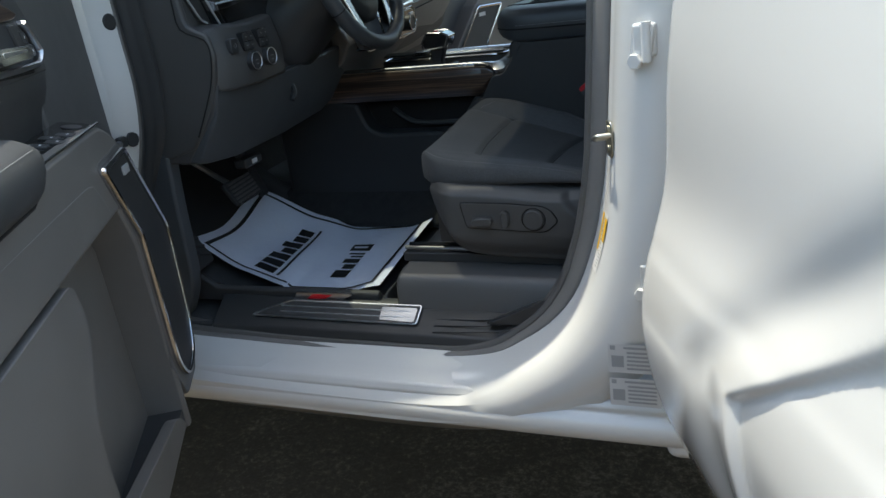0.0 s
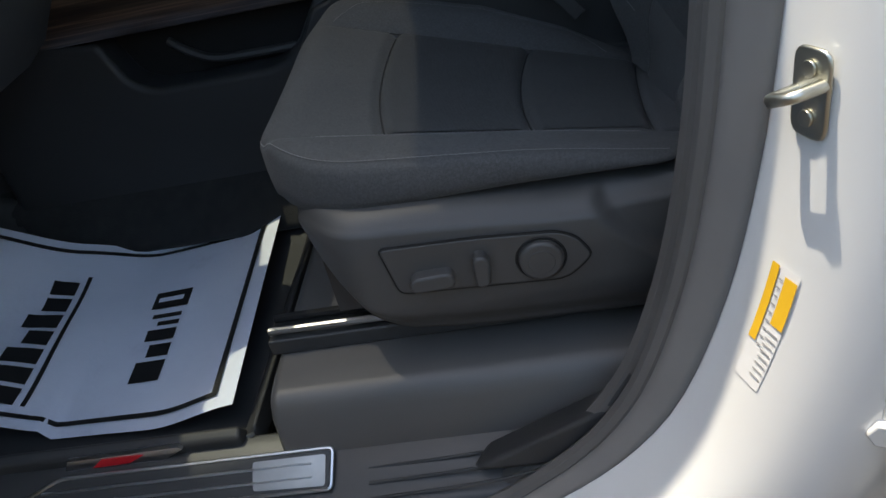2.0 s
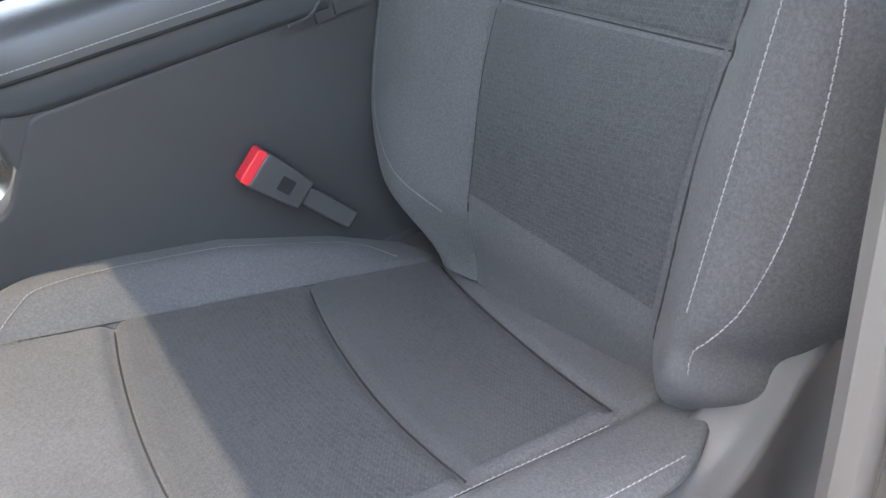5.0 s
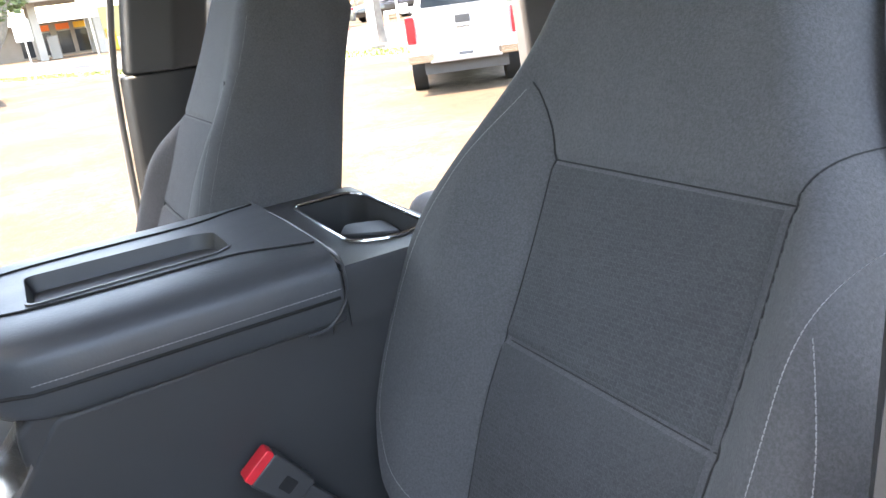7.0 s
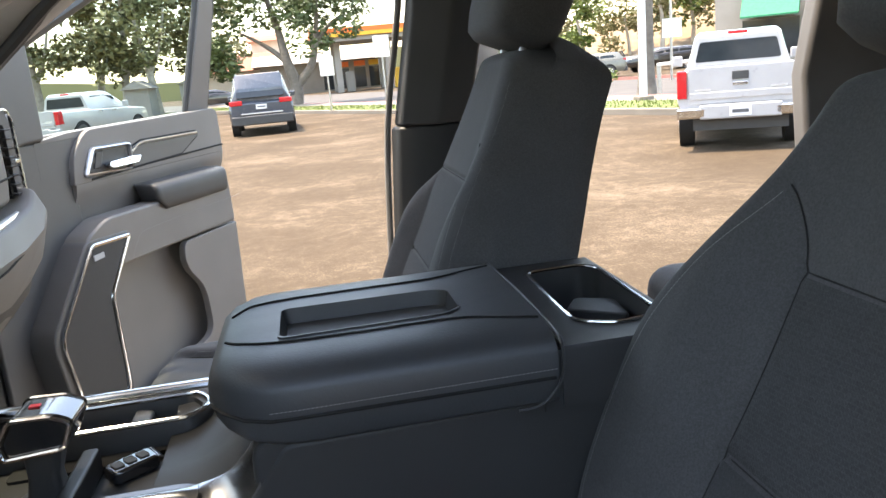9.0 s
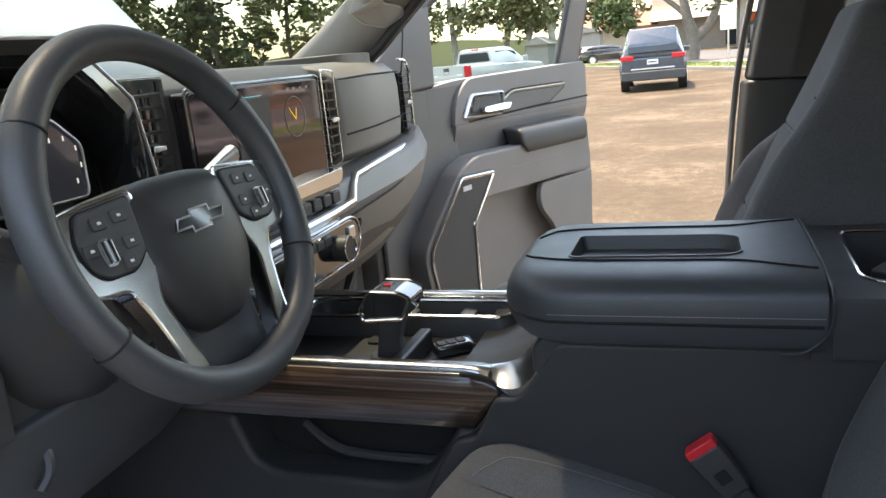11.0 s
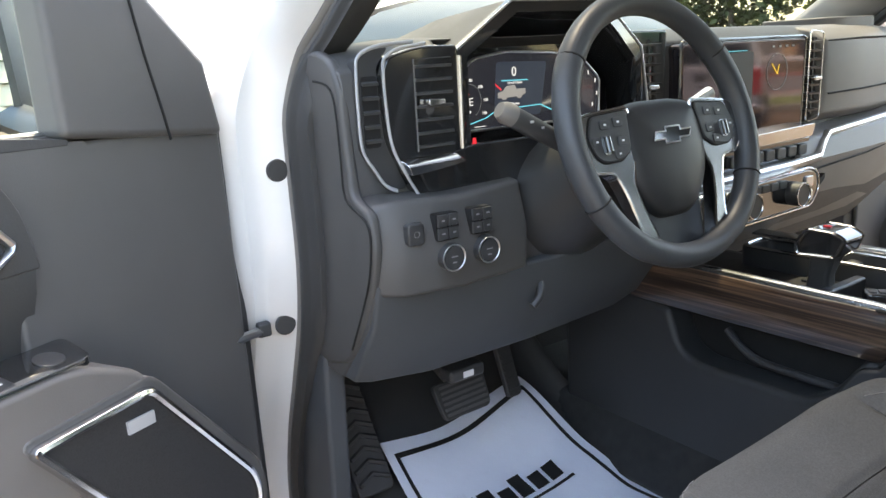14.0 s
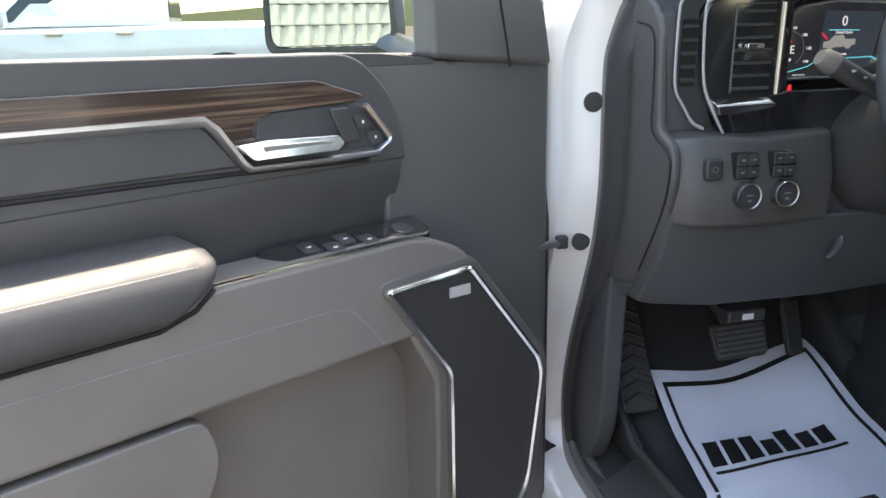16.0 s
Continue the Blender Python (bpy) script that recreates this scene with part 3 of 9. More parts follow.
    for q, s in ((0.0, 0.72), (0.004, 0.86), (0.010, 0.94), (0.022, 0.985), (0.045, 1.0), (0.4, 1.0), (0.96, 1.0), (0.985, 0.95), (1.0, 0.8)):
        rings.append([f((end_u(z) + shift) * (1 - q) + pm * q, cz + (z - cz) * s, cn + (nn - cn) * s) for z, nn in sec])
    pad = part("armrest", loft(new_bm(), rings), SOFT, door, "charcoal padded armrest", sharp=50)
    bm = stitch_line(new_bm(), [f(u, 1.2725, 0.1185) for u in (0.655, 0.8, pm - 0.03)], up=Vector((0, 0, 0.75)) + n * 0.66)
    part("stitching", bm, THREAD, pad)
    if side < 0:
        part("arm_gap", tube(new_bm(), [f(0.640, 1.246, 0.117), f(0.662, 1.228, 0.117), f(0.70, 1.2165, 0.117), f(pm, 1.2165, 0.117)], 0.0025, 6), BLACKHOLE_D, door)
        part("shelf_line", tube(new_bm(), [f(0.35, 1.2475, 0.112), f(0.46, 1.2485, 0.113), f(0.64, 1.249, 0.113)], 0.0022, 6), CHROME, door, "thin bright edge line")
        # window switches
        part("switch_panel", prism(new_bm(), round_poly([(0.318, 0.045), (0.328, 0.100), (0.535, 0.108), (0.560, 0.045)], 0.014), lambda a, b, c: f(a, 1.2335 + c + 0.20 * (0.104 - b), b), 0.0, 0.010), PIANO, door, "gloss black switch panel", bevel=0.003)
        for k, (uu, vv) in enumerate(((0.500, 0.070), (0.472, 0.084), (0.448, 0.070), (0.422, 0.084))):
            bm = prism(new_bm(), round_poly([(uu - 0.011, vv - 0.012), (uu + 0.011, vv - 0.012), (uu + 0.011, vv + 0.014), (uu - 0.011, vv + 0.014)], 0.004, 2), lambda a, b, c: f(a, 1.2430 + c + 0.20 * (0.104 - b), b), 0.0, 0.0026)
            sw = part("window_switch", bm, PLASTIC_B, door, bevel=0.003)
            bm = prism(new_bm(), [(uu - 0.003, vv + 0.003), (uu + 0.003, vv + 0.003), (uu + 0.003, vv + 0.0055), (uu - 0.003, vv + 0.0055)], lambda a, b, c: f(a, 1.2458 + c + 0.20 * (0.104 - b), b), 0.0, 0.0006)
            part("mark", bm, WHITE, sw)
        bm = disc(new_bm(), lambda a, b, c: f(a, 1.2432 + c + 0.20 * (0.104 - b), b), 0.362, 0.078, 0.015, 0, 0.002)
        part("mirror_knob", bm, PLASTIC_B, door, bevel=0.002)
    # speaker
    sp = round_poly([(0.425, 1.187), (0.285, 1.19), (0.143, 1.014), (0.135, 0.983), (0.164, 0.807), (0.20, 0.76), (0.28, 0.752), (0.322, 0.80), (0.322, 1.05)], [0.006, 0.01, 0.02, 0.02, 0.03, 0.03, 0.04, 0.03, 0.015])
    body = round_poly([(0.44, 1.2), (0.275, 1.205), (0.12, 1.02), (0.11, 0.98), (0.14, 0.79), (0.19, 0.72), (0.30, 0.72), (0.345, 0.79), (0.34, 1.055)], 0.02)
    spk = part("speaker_housing", prism(new_bm(), body, f, 0.04, 0.1175), PLASTIC, door, "charcoal loudspeaker housing", bevel=0.012, segs=3)
    part("speaker_grille", prism(new_bm(), sp, f, 0.11, 0.1205), GRILLE, spk, "black perforated loudspeaker grille")
    part("speaker_trim", ring_bar(new_bm(), sp, f, 0.1205, 0.0065, 0.8, 8), CHROME, spk, "bright chrome trim ring")
    bu, bz = 0.303, 1.160
    part("badge", prism(new_bm(), [(bu - 0.018, bz - 0.008), (bu + 0.018, bz - 0.006), (bu + 0.018, bz + 0.008), (bu - 0.018, bz + 0.006)], f, 0.1205, 0.1235), SILVER, spk, "small silver badge")
    # window frame and glass
    sl = [(0.03, 1.50), (0.10, 1.57), (0.30, 1.70), (0.52, 1.81), (0.80, 1.87), (1.02, 1.87), (1.075, 1.82), (1.045, 1.47)]
    bm = tube(new_bm(), [f(u, z, -0.01 + 0.20 * (z - 1.47)) for u, z in sl], 0.022, 10, flat=1.1)
    part("window_frame", bm, PLASTIC_B, door, "black window frame")
    if side > 0:
        post = [(0.925, 1.455), (1.035, 1.455), (1.062, 1.80), (1.045, 1.85), (0.985, 1.85)]
        bm = prism(new_bm(), round_poly(post, 0.01), lambda a, b, c: f(a, b, c + 0.20 * (b - 1.47)), -0.005, 0.024)
        part("window_post", bm, TAUPE, door, "grey inner cover of the window post", bevel=0.006, segs=3)
        part("post_seal", tube(new_bm(), [f(0.922, 1.46, 0.008), f(0.95, 1.65, 0.046), f(0.98, 1.84, 0.085)], 0.009, 8), RUBBER, door)
    part("belt_seal", tube(new_bm(), [f(0.28, 1.456, 0.018), f(0.5, 1.462, 0.018), f(1.02, 1.468, 0.018)], 0.008, 8), RUBBER, door)
    g0 = [(0.05, 1.46), (0.10, 1.57), (0.30, 1.70), (0.52, 1.81), (0.80, 1.87), (1.01, 1.865), (1.065, 1.82), (1.035, 1.46)]
    bm = new_bm()
    bm.faces.new([bm.verts.new(f(u, z, -0.008 + 0.20 * (z - 1.47))) for u, z in g0])
    gl = part("window_glass", bm, GLASS, door, "green-tinted window glass")
    gl.visible_shadow = False
    return door


front_door(-1, (-1.02, -0.83), 60, "opened driver's front door, grey-brown panel with wood strip")
front_door(1, (-1.04, 0.90), 64, "opened passenger's front door, grey-brown panel with silver handle")


# the rear door beside the camera, opened on its hinges
th = radians(66)
dR, nR = Vector((math.cos(th), -math.sin(th), 0)), Vector((-math.sin(th), -math.cos(th), 0))
fR = plane_map((0.075, -0.875, 0), dR, (0, 0, 1), nR)
rear_door = thing("rear_door", "opened white rear door with sculpted lower crease", "door", at=(0.075, -0.875, 0.6))
SKIN = [(0.47, -0.10), (0.50, -0.081), (0.595, -0.027), (0.67, 0.006), (0.735, 0.030), (0.80, 0.046), (0.866, 0.055), (0.92, 0.053), (0.972, 0.045), (1.012, 0.034), (1.097, 0.016), (1.256, 0.010), (1.47, -0.015)]
line = [(p.x, p.y) for p in smooth_line([(z, q, 0) for z, q in SKIN], 10)]
rows = []
for i in range(201):
    u = 0.02 + 1.0 * i / 200
    row = []
    for z, nn in line:
        edge = -0.018 * max(0, 1 - (u - 0.02) / 0.05) ** 2
        # a stepped field under a crease that climbs to the rear, with a soft hollow above it
        zc = 0.925 + 0.80 * (u - 0.335) if u < 0.55 else 1.097 + 0.12 * (u - 0.55)
        ub = 0.335 + 0.25 * (0.93 - z)
        step = -0.013 * sstep(0.0, 0.016, zc - z) * sstep(0.0, 0.016, u - ub)
        hollow = -0.012 * math.exp(-((z - zc - 0.075) / 0.05) ** 2) * sstep(0.16, 0.34, u) - 0.010 * math.exp(-((u - ub + 0.07) / 0.05) ** 2) * sstep(0.98, 0.88, z)
        row.append(fR(u, z, nn + edge + step + hollow))
    rows.append(row)
ob = part("outer_skin", loft(new_bm(), rows, close=False), PAINT, rear_door, "glossy white outer skin", sharp=60)
md = ob.modifiers.new("thick", "SOLIDIFY"); md.thickness, md.offset = 0.05, -1
part("inner_panel", prism(new_bm(), [(0.03, 0.62), (1.0, 0.62), (1.0, 1.45), (0.03, 1.45)], fR, -0.11, -0.07), TAUPE, rear_door, bevel=0.01)


# ---- dashboard ----
def yz(x0):
    """A map onto the plane x = x0: across, up, towards the seats."""
    return plane_map((x0, 0, 0), (0, 1, 0), (0, 0, 1), (1, 0, 0))


def bar(bm, pts, f, n, r, flat=0.6, seg=8, closed=False):
    return tube(bm, [f(a, b, n) for a, b in pts], r, seg, closed, flat)


m, nt, b = node_mat("lit_display")
b.inputs["Base Color"].default_value = (0.01, 0.012, 0.015, 1)
b.inputs["Roughness"].default_value = 0.1
b.inputs["Coat Weight"].default_value = 0.5
b.inputs["Emission Color"].default_value, b.inputs["Emission Strength"].default_value = (0.020, 0.022, 0.032, 1), 0.10
DISPLAY = m


def glow(name, col, strength):
    m, nt, b = node_mat(name)
    b.inputs["Base Color"].default_value = (col[0] * 0.2, col[1] * 0.2, col[2] * 0.2, 1)
    b.inputs["Emission Color"].default_value, b.inputs["Emission Strength"].default_value = (*col, 1), strength * 0.35
    return m


SCREEN = vary("touch_screen_glass", (0.010, 0.011, 0.014), (0.012, 0.013, 0.016), 0.05, grain_strength=0, spec=0.9, rough_var=0.01)
SCREEN.node_tree.nodes["Principled BSDF"].inputs["Specular Tint"].default_value = (1.0, 0.66, 0.58, 1)
GLOW_W, GLOW_C, GLOW_R = glow("display_white", (0.75, 0.8, 0.85), 0.35), glow("display_cyan", (0.1, 0.6, 0.8), 0.4), glow("display_red", (0.8, 0.03, 0.05), 0.35)
GLOW_Y, GLOW_G = glow("display_amber", (0.8, 0.55, 0.05), 0.4), glow("display_grey", (0.25, 0.27, 0.28), 0.15)
GLOW_T = glow("display_pale_grey", (0.45, 0.46, 0.47), 0.2)
GLOW_DIM = glow("display_dim", (0.03, 0.035, 0.04), 0.1)


def text_part(name, body, size, f, a, b, n, material, parent, spacing=1.0):
    """Raised lettering on a surface, turned into a mesh."""
    cu = bpy.data.curves.new(name, "FONT")
    cu.body, cu.size, cu.align_x, cu.align_y = body, size, "CENTER", "CENTER"
    cu.extrude = 0.0003
    cu.space_character = spacing
    tmp = bpy.data.objects.new(name, cu)
    scene.collection.objects.link(tmp)
    dg = bpy.context.evaluated_depsgraph_get()
    me = bpy.data.meshes.new_from_object(tmp.evaluated_get(dg))
    bpy.data.objects.remove(tmp)
    for v in me.vertices:
        v.co = f(a + v.co.x, b + v.co.y, n + v.co.z)
    bm = bmesh.new()
    bm.from_mesh(me)
    bpy.data.meshes.remove(me)
    return part(name, bm, material, parent)


SLAT = vary("satin_black_slats", g(0.050, -0.3), g(0.060, -0.3), 0.32, grain_strength=0)


def vent(parent, f, a0, a1, b0, b1, n, slats, tab=None, label="black air vent", deep=0.012):
    """An air vent: a dark box with real slats and a vertical guide."""
    v = part("air_vent", prism(new_bm(), round_poly([(a0, b0), (a1, b0), (a1, b1), (a0, b1)], 0.004, 2), f, n - 0.03, n - deep), BLACKHOLE, parent, label)
    for k in range(slats):
        z = b0 + (b1 - b0) * (k + 0.5) / slats
        bm = new_bm()
        loft(bm, [[f(a, z - 0.0015, n - deep), f(a, z - 0.0030, n - 0.001), f(a, z + 0.0005, n), f(a, z + 0.0025, n - deep)] for a in (a0, a1)])
        part("slat", bm, SLAT, v)
    mid = (a0 + a1) / 2 if tab is None else tab[0]
    if slats > 5:
        part("guide", prism(new_bm(), [(mid - 0.002, b0), (mid + 0.002, b0), (mid + 0.002, b1), (mid - 0.002, b1)], f, n - 0.016, n - deep / 2), PLASTIC_B, v)
    if tab:
        part("tab", prism(new_bm(), round_poly([(tab[0] - 0.013, tab[1] - 0.004), (tab[0] + 0.013, tab[1] - 0.003), (tab[0] + 0.013, tab[1] + 0.004), (tab[0] - 0.013, tab[1] + 0.005)], 0.002, 2), f, n - 0.002, n + 0.008), CHROME, v, bevel=0.0015)
    return v


# near-black for seams and small details, and for shade painted inside recesses
BLACKHOLE = vary("shade_and_detail_black", g(0.004, 0), g(0.006, 0), 0.8, grain_strength=0)

dash = thing("dashboard", "charcoal dashboard with gloss black screens and chrome vents", "dashboard")
PROFILE = [(-1.30, 1.49), (-1.15, 1.535), (-0.98, 1.552), (-0.87, 1.545), (-0.84, 1.525), (-0.835, 1.49), (-0.835, 1.35), (-0.80, 1.30), (-0.795, 1.22), (-0.81, 1.18), (-0.90, 1.08), (-1.0, 1.08), (-1.15, 1.12), (-1.30, 1.25)]
bm = loft(new_bm(), [[Vector((x - (0.02 if y > 0 else -0.012 * sstep(0.5, 0.62, -y) / max(0.01, abs(y / 0.7) ** 3)) * abs(y / 0.7) ** 3 - (0.07 if -0.56 < y < -0.125 and x > -0.86 and z > 1.34 else 0), y, z - 0.015 * max(0, (abs(y) - 0.5) / 0.2) ** 2 * (z > 1.5))) for x, z in PROFILE] for y in (-0.730, -0.70, -0.60, -0.566, -0.558, -0.128, -0.12, 0.0, 0.15, 0.3, 0.45, 0.6, 0.69, 0.74)])
part("dash_body", bm, DASHP, dash, bevel=0.012, segs=3)

# side cap and left knee bolster
bm = prism(new_bm(), round_poly([(-1.05, 1.12), (-0.93, 1.09), (-0.86, 1.11), (-0.80, 1.19), (-0.778, 1.235), (-0.764, 1.288), (-0.770, 1.335), (-0.812, 1.352), (-0.820, 1.43), (-0.824, 1.49), (-0.842, 1.523), (-0.88, 1.536), (-1.05, 1.53)], 0.014), plane_map((0, -0.722, 0), (1, 0, 0), (0, 0, 1), (0, -1, 0)), -0.004, 0.012)
part("end_cap", bm, DASHP, dash, "charcoal dashboard end cap", bevel=0.007, segs=4)
f = yz(-0.80)
bm = loft(new_bm(), [[Vector((x, -0.732, z)) for x, z in ((-0.84, 1.345), (-0.798, 1.333), (-0.777, 1.288), (-0.789, 1.225), (-0.84, 1.225))], [Vector((x, -0.715, z)) for x, z in ((-0.83, 1.35), (-0.786, 1.340), (-0.764, 1.282), (-0.772, 1.222), (-0.83, 1.222))], [Vector((x, -0.69, z)) for x, z in ((-0.83, 1.35), (-0.772, 1.345), (-0.752, 1.28), (-0.76, 1.22), (-0.83, 1.22))], [Vector((x, -0.60, z)) for x, z in ((-0.83, 1.345), (-0.768, 1.34), (-0.748, 1.28), (-0.752, 1.218), (-0.83, 1.218))], [Vector((x, -0.475, z)) for x, z in ((-0.83, 1.35), (-0.785, 1.345), (-0.768, 1.28), (-0.772, 1.215), (-0.83, 1.215))]])
part("switch_pod", bm, DASHP, dash, "charcoal switch panel", bevel=0.008, segs=3)
bm = loft(new_bm(), [[Vector((x, y, z + dz)) for x, z in ((-0.83, 1.225), (-0.775, 1.222), (-0.79, 1.16), (-0.86, 1.06), (-0.92, 1.058), (-0.95, 1.2))] for y, dz in ((-0.728, 0.02), (-0.70, 0.012), (-0.6, 0.0), (-0.40, -0.0), (-0.20, 0.01), (-0.12, 0.03))])
part("knee_panel", bm, KNEE, dash, "dark blue-grey knee panel", bevel=0.006)
CAP_LINE = smooth_line([(-0.889, -0.7345, 1.497), (-0.851, -0.7345, 1.491), (-0.834, -0.7345, 1.468), (-0.830, -0.7345, 1.40), (-0.826, -0.7345, 1.348), (-0.777, -0.7345, 1.325), (-0.770, -0.7345, 1.292), (-0.788, -0.7345, 1.232), (-0.844, -0.7345, 1.137)], 3)
part("panel_gap", tube(new_bm(), CAP_LINE, 0.0016, 6), BLACKHOLE, dash)

# left vent pod
f = yz(-0.815)
part("vent_pod", prism(new_bm(), round_poly([(-0.679, 1.453), (-0.674, 1.411), (-0.64, 1.346), (-0.622, 1.326), (-0.556, 1.326), (-0.562, 1.40), (-0.562, 1.534), (-0.62, 1.535), (-0.671, 1.523), (-0.680, 1.505)], [0.02, 0.02, 0.01, 0.01, 0.005, 0.005, 0.005, 0.02, 0.015, 0.01]), f, -0.02, 0.012), PIANO, dash, "gloss black vent surround", bevel=0.004)
vent(dash, f, -0.632, -0.575, 1.398, 1.518, 0.016, 7, (-0.606, 1.462))
part("vent_edge", bar(new_bm(), [(-0.634, 1.40), (-0.634, 1.518), (-0.575, 1.519)], f, 0.0135, 0.0012), PLASTIC, dash)
part("outer_vent_frame", prism(new_bm(), round_poly([(-0.712, 1.409), (-0.684, 1.362), (-0.664, 1.352), (-0.645, 1.352), (-0.675, 1.42), (-0.680, 1.51), (-0.66, 1.535), (-0.69, 1.533), (-0.710, 1.522)], 0.006), yz(-0.83), -0.01, 0.012), PLASTIC_B, dash, "black outer vent surround", bevel=0.003)
vent(dash, yz(-0.826), -0.704, -0.681, 1.410, 1.500, 0.0140, 5, deep=0.0045)
LINE_A = [(-0.626, 1.540), (-0.662, 1.538), (-0.689, 1.534), (-0.708, 1.524), (-0.712, 1.506), (-0.713, 1.456), (-0.711, 1.409), (-0.696, 1.382), (-0.681, 1.360), (-0.664, 1.351)]
LINE_B = [(-0.615, 1.537), (-0.653, 1.532), (-0.673, 1.524), (-0.680, 1.510), (-0.679, 1.453), (-0.674, 1.411), (-0.661, 1.382), (-0.640, 1.346), (-0.629, 1.331), (-0.613, 1.322)]
# pale paint instead of metal: the edges' bright sky reflection is in the colour
for pts, x, r in ((LINE_A, -0.813, 0.0034), (LINE_B, -0.801, 0.0034)):
    part("chrome_edge", bar(new_bm(), [(p.x, p.y) for p in smooth_line([(a, b, 0) for a, b in pts], 4)], yz(x), 0.0, r), SILVER, dash, "thin trim edge, painted pale for its sky reflection")
bm = loft(new_bm(), [[Vector((-0.812, y0, zt)), Vector((-0.790, y0 + 0.003, zt - 0.004)), Vector((-0.783, y0 + 0.007, zt - 0.011)), Vector((-0.785, y0 + 0.012, zb)), Vector((-0.812, y0 + 0.012, zb))] for y0, zt, zb in ((-0.668, 1.394, 1.372), (-0.64, 1.395, 1.374), (-0.60, 1.396, 1.378), (-0.584, 1.397, 1.381), (-0.579, 1.393, 1.384))])
part("chrome_blade", bm, CHROME, dash, "broad bright chrome blade", bevel=0.004)
part("lower_gloss", prism(new_bm(), [(-0.64, 1.385), (-0.613, 1.324), (-0.567, 1.319), (-0.49, 1.322), (-0.40, 1.345), (-0.30, 1.35), (-0.20, 1.40), (-0.54, 1.40)], yz(-0.83), 0.0, 0.028), PIANO, dash, "gloss black lower cluster panel", bevel=0.003)

# instrument cluster under its hood
HOOD = [(-0.549, 1.40), (-0.549, 1.529), (-0.451, 1.592), (-0.27, 1.594), (-0.225, 1.56), (-0.178, 1.52), (-0.160, 1.42)]
INNER = [(-0.536, 1.40), (-0.536, 1.518), (-0.442, 1.577), (-0.275, 1.577), (-0.235, 1.545), (-0.195, 1.505), (-0.185, 1.42)]
bm = loft(new_bm(), [[Vector((x, a * k + c, b + dz)) for a, b in HOOD] for x, k, c, dz in ((-1.18, 1.12, 0.04, -0.05), (-1.0, 1.04, 0.014, -0.014), (-0.84, 1.0, 0.0, 0.0), (-0.824, 1.0, 0.0, -0.002))], close=False)
ob = part("cluster_cowl", bm, DASHP, dash, "charcoal soft top of the instrument hood", sharp=30)
md = ob.modifiers.new("thick", "SOLIDIFY"); md.thickness, md.offset = 0.006, -1
bm = loft(new_bm(), [[Vector((x, a, b)) for a, b in pts] for x, pts in ((-0.83, HOOD), (-0.820, [(a, b - 0.002) for a, b in HOOD]), (-0.818, INNER), (-0.878, [(a * 0.98 - 0.008, b - 0.03) for a, b in INNER]))], close=False)
ob = part("cluster_hood", bm, PIANO, dash, "gloss black angular instrument hood", sharp=20)
md = ob.modifiers.new("thick", "SOLIDIFY"); md.thickness, md.offset = 0.003, 0
part("chrome_edge", bar(new_bm(), [(a, b) for a, b in HOOD[1:]], yz(-0.818), 0.0, 0.0022), SATIN, dash)
part("chrome_edge", bar(new_bm(), [(-0.561, 1.396), (-0.560, 1.52)], yz(-0.806), 0.0, 0.0055), SPOKE, dash, "dark chrome vertical bar")
part("binnacle_liner", prism(new_bm(), [(-0.54, 1.39), (-0.18, 1.39), (-0.18, 1.53), (-0.27, 1.585), (-0.45, 1.585), (-0.54, 1.53)], yz(-0.895), -0.005, 0.0), PIANO, dash)
f = lambda a, b, c: yz(-0.853)(a - 0.0105, b + 0.0005, c)
screen_pts = round_poly([(-0.514, 1.412), (-0.233, 1.412), (-0.231, 1.474), (-0.272, 1.509), (-0.34, 1.518), (-0.43, 1.522), (-0.489, 1.514), (-0.519, 1.492)], 0.01)
cluster = part("instrument_display", prism(new_bm(), screen_pts, f, -0.01, 0.0), DISPLAY, dash, "lit digital instrument display")
part("bezel", bar(new_bm(), screen_pts, f, 0.002, 0.0028, closed=True), SATIN, cluster)
part("centre_page", prism(new_bm(), round_poly([(-0.452, 1.428), (-0.36, 1.426), (-0.345, 1.505), (-0.445, 1.508)], 0.006), f, 0.0, 0.0003), glow("display_navy", (0.028, 0.042, 0.075), 0.22), cluster)
text_part("digit", "0", 0.0195, f, -0.412, 1.492, 0.0012, GLOW_W, cluster)
text_part("compass", "SE", 0.0165, f, -0.499, 1.453, 0.0012, GLOW_W, cluster)
part("line", prism(new_bm(), [(-0.437, 1.4795), (-0.385, 1.4785), (-0.385, 1.480), (-0.437, 1.481)], f, 0.0004, 0.001), GLOW_C, cluster)
part("line", bar(new_bm(), [(-0.505, 1.4205), (-0.468, 1.4285), (-0.447, 1.4385), (-0.36, 1.4405), (-0.335, 1.430)], f, 0.0010, 0.0010), GLOW_C, cluster)
part("truck_icon", prism(new_bm(), [(-0.444, 1.455), (-0.437, 1.455), (-0.435, 1.452), (-0.429, 1.452), (-0.427, 1.455), (-0.407, 1.456), (-0.405, 1.453), (-0.399, 1.453), (-0.397, 1.457), (-0.390, 1.459), (-0.390, 1.467), (-0.408, 1.467), (-0.411, 1.473), (-0.427, 1.472), (-0.434, 1.465), (-0.444, 1.463)], f, 0.0004, 0.001), GLOW_T, cluster)
part("line", prism(new_bm(), [(-0.449, 1.475), (-0.438, 1.466), (-0.437, 1.468), (-0.448, 1.477)], f, 0.0004, 0.0012), GLOW_R, cluster)
text_part("message", "Hood Open", 0.0058, f, -0.411, 1.4765, 0.0012, GLOW_W, cluster)
text_part("message", "Dismiss", 0.0052, f, -0.411, 1.4455, 0.0012, GLOW_W, cluster)
